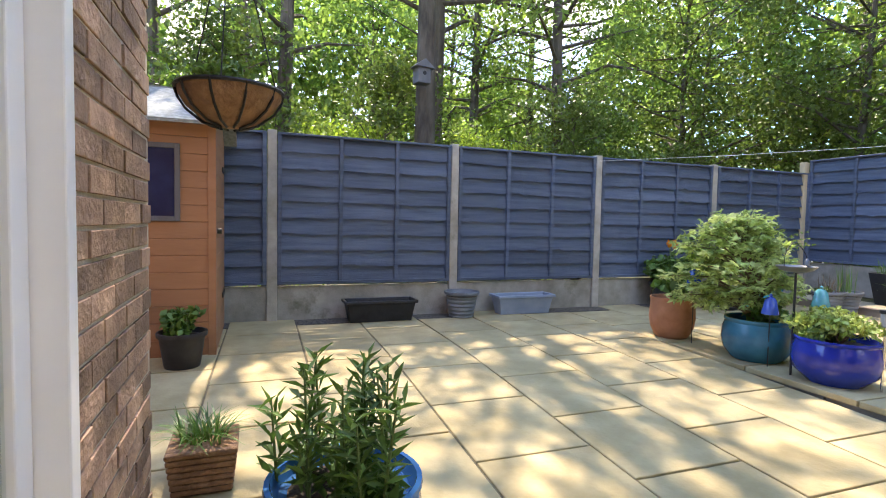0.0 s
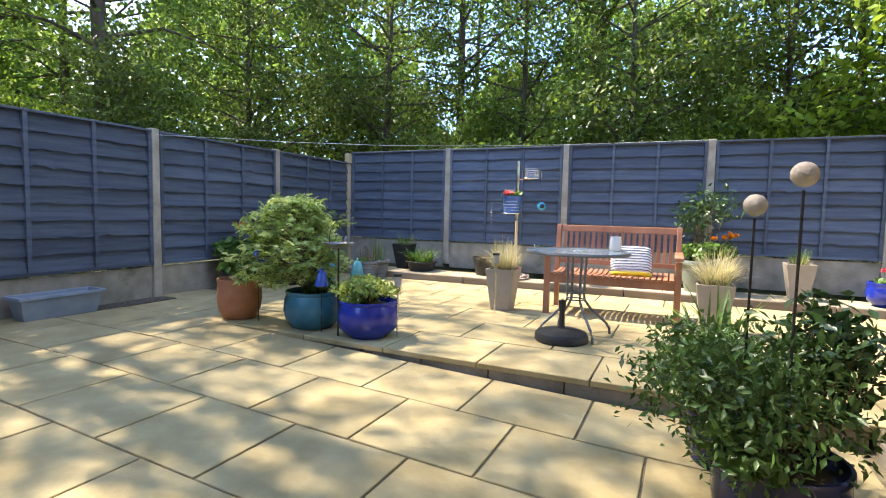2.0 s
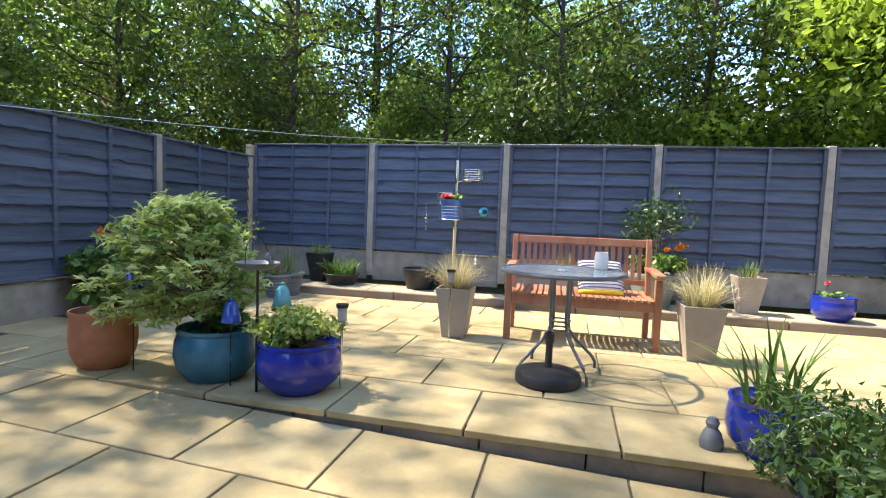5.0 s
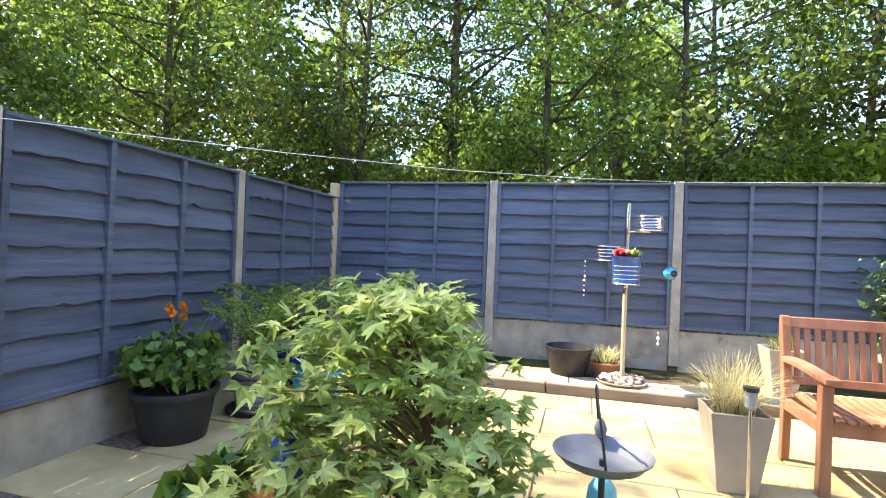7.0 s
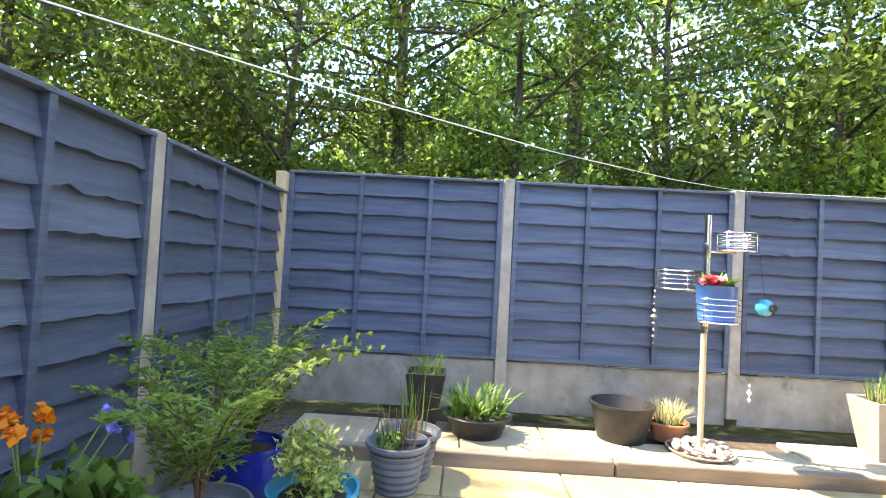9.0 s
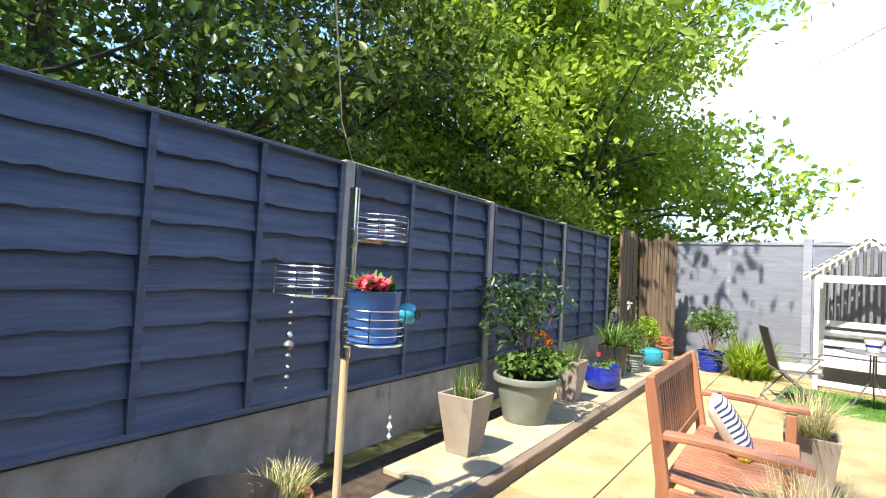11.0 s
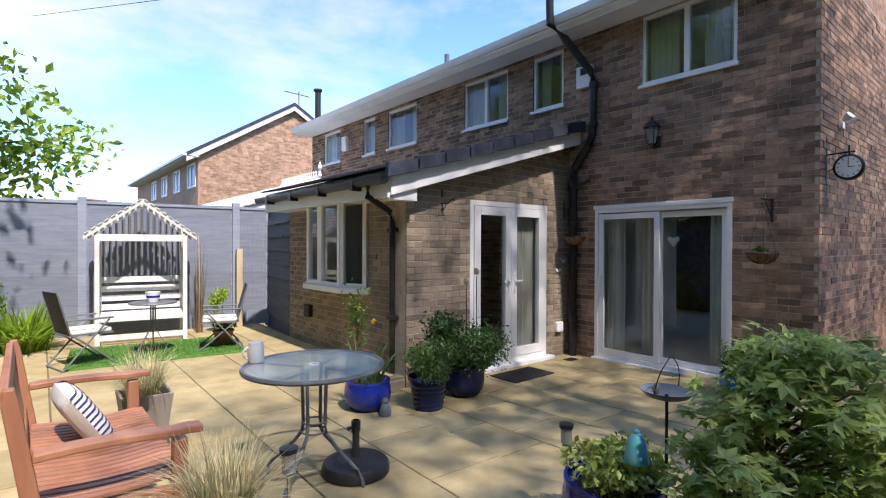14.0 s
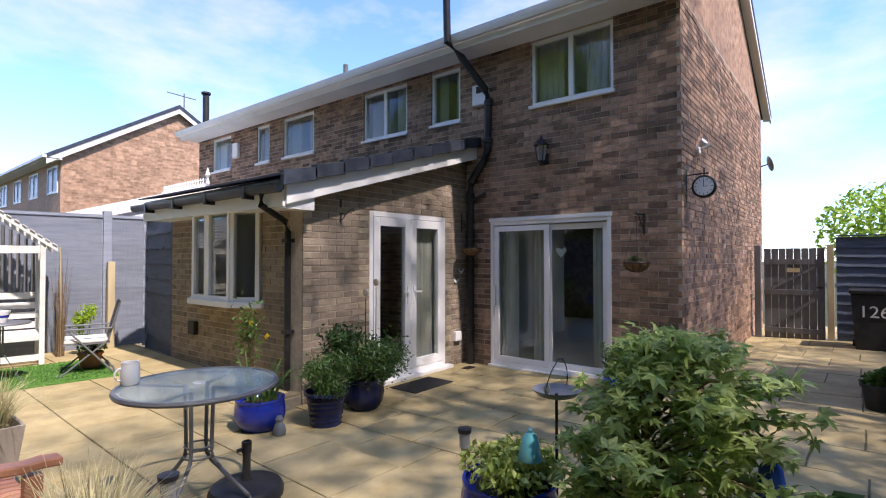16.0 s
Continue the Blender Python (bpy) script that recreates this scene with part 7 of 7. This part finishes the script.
part("soffit", Geo().box((nx, ny - nl, ez - 0.22), (nx + 0.45, ny + 0.2, ez - 0.18)), WHITE_BOARD, NB)
part("gutter", Geo().box((nx + 0.45, ny - nl, ez - 0.2), (nx + 0.57, ny + 0.2, ez - 0.1)), WHITE_BOARD, NB)
for k in range(4):
    wy = ny - 1.6 - k * 2.6
    wn_ = part("window", frame_bars(Geo(), 1.3, 1.0, 0.07, -0.02, 0.05), UPVC, NB, at=pose(nx + 0.01, wy, 3.95, 0, 0, 90))
    part("pane", Geo().box((0.05, 0.0, 0.05), (1.25, 0.02, 0.95)), NAVY, wn_)
    part("transom", Geo().box((0.62, -0.02, 0.06), (0.68, 0.05, 0.94)), UPVC, wn_)
part("flue", Geo().tube([(-4.6, ny - 0.5, 6.6), (-4.6, ny - 0.5, 8.9)], 0.14, 14), IRON, NB, smooth=True)
part("flue_cap", Geo().lathe([(0.14, 0), (0.2, 0.04), (0.2, 0.12), (0, 0.16)], 14, (-4.6, ny - 0.5, 8.9)), IRON, NB)
part("aerial", Geo().tube([(-3.6, ny - 0.4, 7.6), (-3.6, ny - 0.4, 8.7)], 0.025, 6).tube([(-4.1, ny - 0.4, 8.55), (-2.9, ny - 0.4, 8.6)], 0.02, 6), STEEL, NB)
cons = thing("conservatory", "white-roofed conservatory of the next house with ridge cresting", "conservatory")
part("roof", Geo().prism([(0.05, 3.02), (1.1, 3.02), (3.95, 2.15), (3.95, 2.21), (1.1, 3.09), (0.05, 3.09)], -9.0, -6.0), CLOUD_WHITE, cons)
for i in range(6):
    y = -8.97 + i * 0.59
    part("glazing_bar", Geo().prism([(1.1, 3.085), (3.95, 2.205), (3.95, 2.24), (1.1, 3.12)], y - 0.025, y + 0.025), UPVC, cons)
part("bargeboard", Geo().prism([(0.05, 2.90), (1.1, 2.90), (3.95, 2.03), (3.95, 2.20), (1.1, 3.08), (0.05, 3.08)], -6.0, -5.96), UPVC, cons)
part("gutter", Geo().box((3.93, -9.0, 2.06), (4.05, -5.95, 2.17)), UPVC, cons)
part("wall", Geo().prism([(0.05, 0), (3.7, 0), (3.7, 2.18), (1.1, 2.98), (0.05, 2.98)], -6.15, -6.02), UPVC, cons)
part("ridge", Geo().tube([(1.1, -8.2, 3.13), (1.1, -5.97, 3.13)], 0.035, 6), UPVC, cons)
for i in range(18):
    part("crest", Geo().lathe([(0.03, 0), (0.012, 0.07), (0.03, 0.10), (0.0, 0.15)], 6, (1.1, -8.1 + i * 0.12, 3.15)), UPVC, cons)
part("finial", Geo().lathe([(0.045, 0), (0.02, 0.12), (0.055, 0.19), (0.0, 0.36)], 8, (1.1, -5.98, 3.15)), UPVC, cons)
gaz = thing("gazebo_frame", "orange timber gazebo roof rails beyond the south fence", "gazebo")
for a, b in (((3.6, -8.0, 2.42), (6.6, -8.4, 2.42)), ((5.2, -9.6, 2.62), (5.0, -7.4, 2.44)), ((4.4, -8.2, 2.40), (4.4, -8.2, 0.0)), ((6.5, -8.4, 2.40), (6.5, -8.4, 0.0))):
    part("rail", Geo().tube([a, b], 0.035, 6), TEAK, gaz)
cable = thing("overhead_cable", "black overhead telephone cable to the eaves", "cable")
part("cable", Geo().tube([(5.98, -21.84, 10.81), (2.97, -2.72, 5.61), (0.46, 2.05, 5.1)], 0.008, 6), IRON, cable)
line = thing("washing_line", "thin pale washing line strung between fence posts", "washing line")
n3x = E_X - 2 * PITCH
line_pts = [(n3x, N_Y - 0.05, 1.95), (n3x + 1.0, N_Y - 1.02, 1.97), (n3x + 1.9, N_Y - 1.92, 2.01), (n3x + 2.9, N_Y - 2.9, 2.10), (E_X - 0.06, N_Y - 2 * PITCH, 2.20), (E_X - 0.06, N_Y - 3 * PITCH, 2.20)]
part("line", Geo().tube(line_pts, 0.0022, 6), CERAMIC, line)
cp = thing("corner_post", "pale timber stub bolted to the corner fence post", "post", pose(E_X - 0.11, N_Y - 0.01, 0.3))
part("shaft", Geo().box((-0.05, -0.04, 0), (0.05, 0.04, 1.86)), LIGHT_TIMBER, cp, bevel=0.005)
house = thing("bird_box", "small grey wooden bird box on a tree trunk", "bird box", pose(2.64, 8.16, 3.16, 0, 0, 10))
part("box", Geo().box((-0.10, -0.09, 0), (0.10, 0.09, 0.24)), GATE_WOOD, house, bevel=0.005)
part("lid", Geo().prism([(-0.16, 0.22), (0.16, 0.22), (0.0, 0.34)], -0.12, 0.12), GATE_WOOD, house)
part("hole", Geo().lathe([(0, 0), (0.03, 0), (0.03, 0.004), (0, 0.004)], 14, m=pose(0, -0.09, 0.14, 90, 0, 0)), IRON, house)

# ---- paving slabs ----
def slab_field(parent, x_edges, y0, y1, level, length, shift, material, inside, count=None, skew=SKEW, thick=0.04):
    shapes = {}
    for i, (a, b) in enumerate(zip(x_edges, x_edges[1:])):
        y = y0 - length + (shift if i % 2 else shift * 2) % length
        while y < y1:
            c = y + length
            if inside((a + b) / 2, (y + c) / 2):
                key = round(b - a, 2)
                if key not in shapes:
                    shapes[key] = Geo().box((0.006, 0.006, -thick), (key - 0.006, length - 0.006, 0)).mesh("slab", material, bevel=0.006)
                za, zb = level(y), level(c)
                tilt = math.degrees(math.atan2(zb - za, length))
                part("slab", shapes[key], material, parent, at=pose(a + skew * y, y, za, tilt + random.uniform(-0.15, 0.15), random.uniform(-0.15, 0.15), -math.degrees(math.atan(skew))))
            y = c


def xs_from(a, w, n):
    return [a + w * i for i in range(n + 1)]


low_pave = thing("pavement_lower", "pale buff sandstone slabs of the lower patio", "pavement", kind="structure")
slab_field(low_pave, xs_from(STEP_X - 0.61 * 7, 0.61, 7), -0.6, 6.3, low, 0.66, 0.33, SLAB, lambda x, y: y > -0.2 and x + SKEW * y > -1.2 and (x + SKEW * y < 0.0 and y > 3.0 or x > -0.3 and y > 0.0) and y < 6.05)
side = thing("pavement_side", "pale buff slabs of the side path by the gate", "pavement", kind="structure")
slab_field(side, xs_from(STEP_X - 0.61 * 18, 0.61, 11), -0.6, 6.3, low, 0.66, 0.33, SLAB, lambda x, y: y > 3.0 and y < 6.05)
up_pave = thing("pavement_upper", "sunlit buff sandstone slabs of the raised patio", "pavement", kind="structure")
slab_field(up_pave, xs_from(STEP_X, 0.61, 6), -6.2, 6.3, lambda y: UP, 0.76, 0.38, SLAB, lambda x, y: x + SKEW * y < 7.15 and y < 6.05)
slab_field(up_pave, [STEP_X - 0.61, STEP_X], -6.2, -0.1, lambda y: UP, 0.76, 0.38, SLAB, lambda x, y: y < -0.35)
step = thing("step_riser", "low stained concrete riser of the patio step", "step", kind="structure")
for i in range(10):
    y = 0.0 + i * 0.52
    if low(y) < UP - 0.02:
        part("riser_block", Geo().box((0.025, 0.004, low(y) - UP - 0.05), (0.12, 0.516, -0.042)), RISER, step, bevel=0.004, at=pose(edge(y), y, UP, 0, 0, -math.degrees(math.atan(SKEW))))
part("riser_block", Geo().box((2.98, -0.10, -0.05), (3.57, 0.0, UP - 0.042)), RISER, step, bevel=0.004)
ledge = thing("planting_ledge", "raised strip of grey slabs edged with timber sleepers", "pavement", kind="structure")
part("ledge_bed", Geo().box((7.26, -5.1, 0.0), (8.1, 5.9, LEDGE - 0.035)), SOIL, ledge)
for i in range(18):
    y = -5.05 + i * 0.61
    if not (1.75 < y < 3.0):
        part("slab", Geo().box((7.33, y + 0.005, LEDGE - 0.05), (7.89, y + 0.605, LEDGE)), SLAB_DULL, ledge, bevel=0.006)
    else:
        part("slab", Geo().box((7.33, y + 0.005, LEDGE - 0.05), (7.66, y + 0.605, LEDGE)), SLAB_DULL, ledge, bevel=0.006)
for i in range(5):
    y = -5.1 + i * 2.2
    part("sleeper", Geo().box((7.24, y, 0.05), (7.32, min(y + 2.19, 5.85), LEDGE + 0.006)), SLEEPER, ledge, bevel=0.012)
grit = thing("gravel_strip", "strip of dark grit and leaf litter along the fence", "gravel", kind="structure")
part("strip", Geo().box((-3.4, 6.02, 0.0), (8.1, 6.30, UP - 0.005)), GRIT, grit)
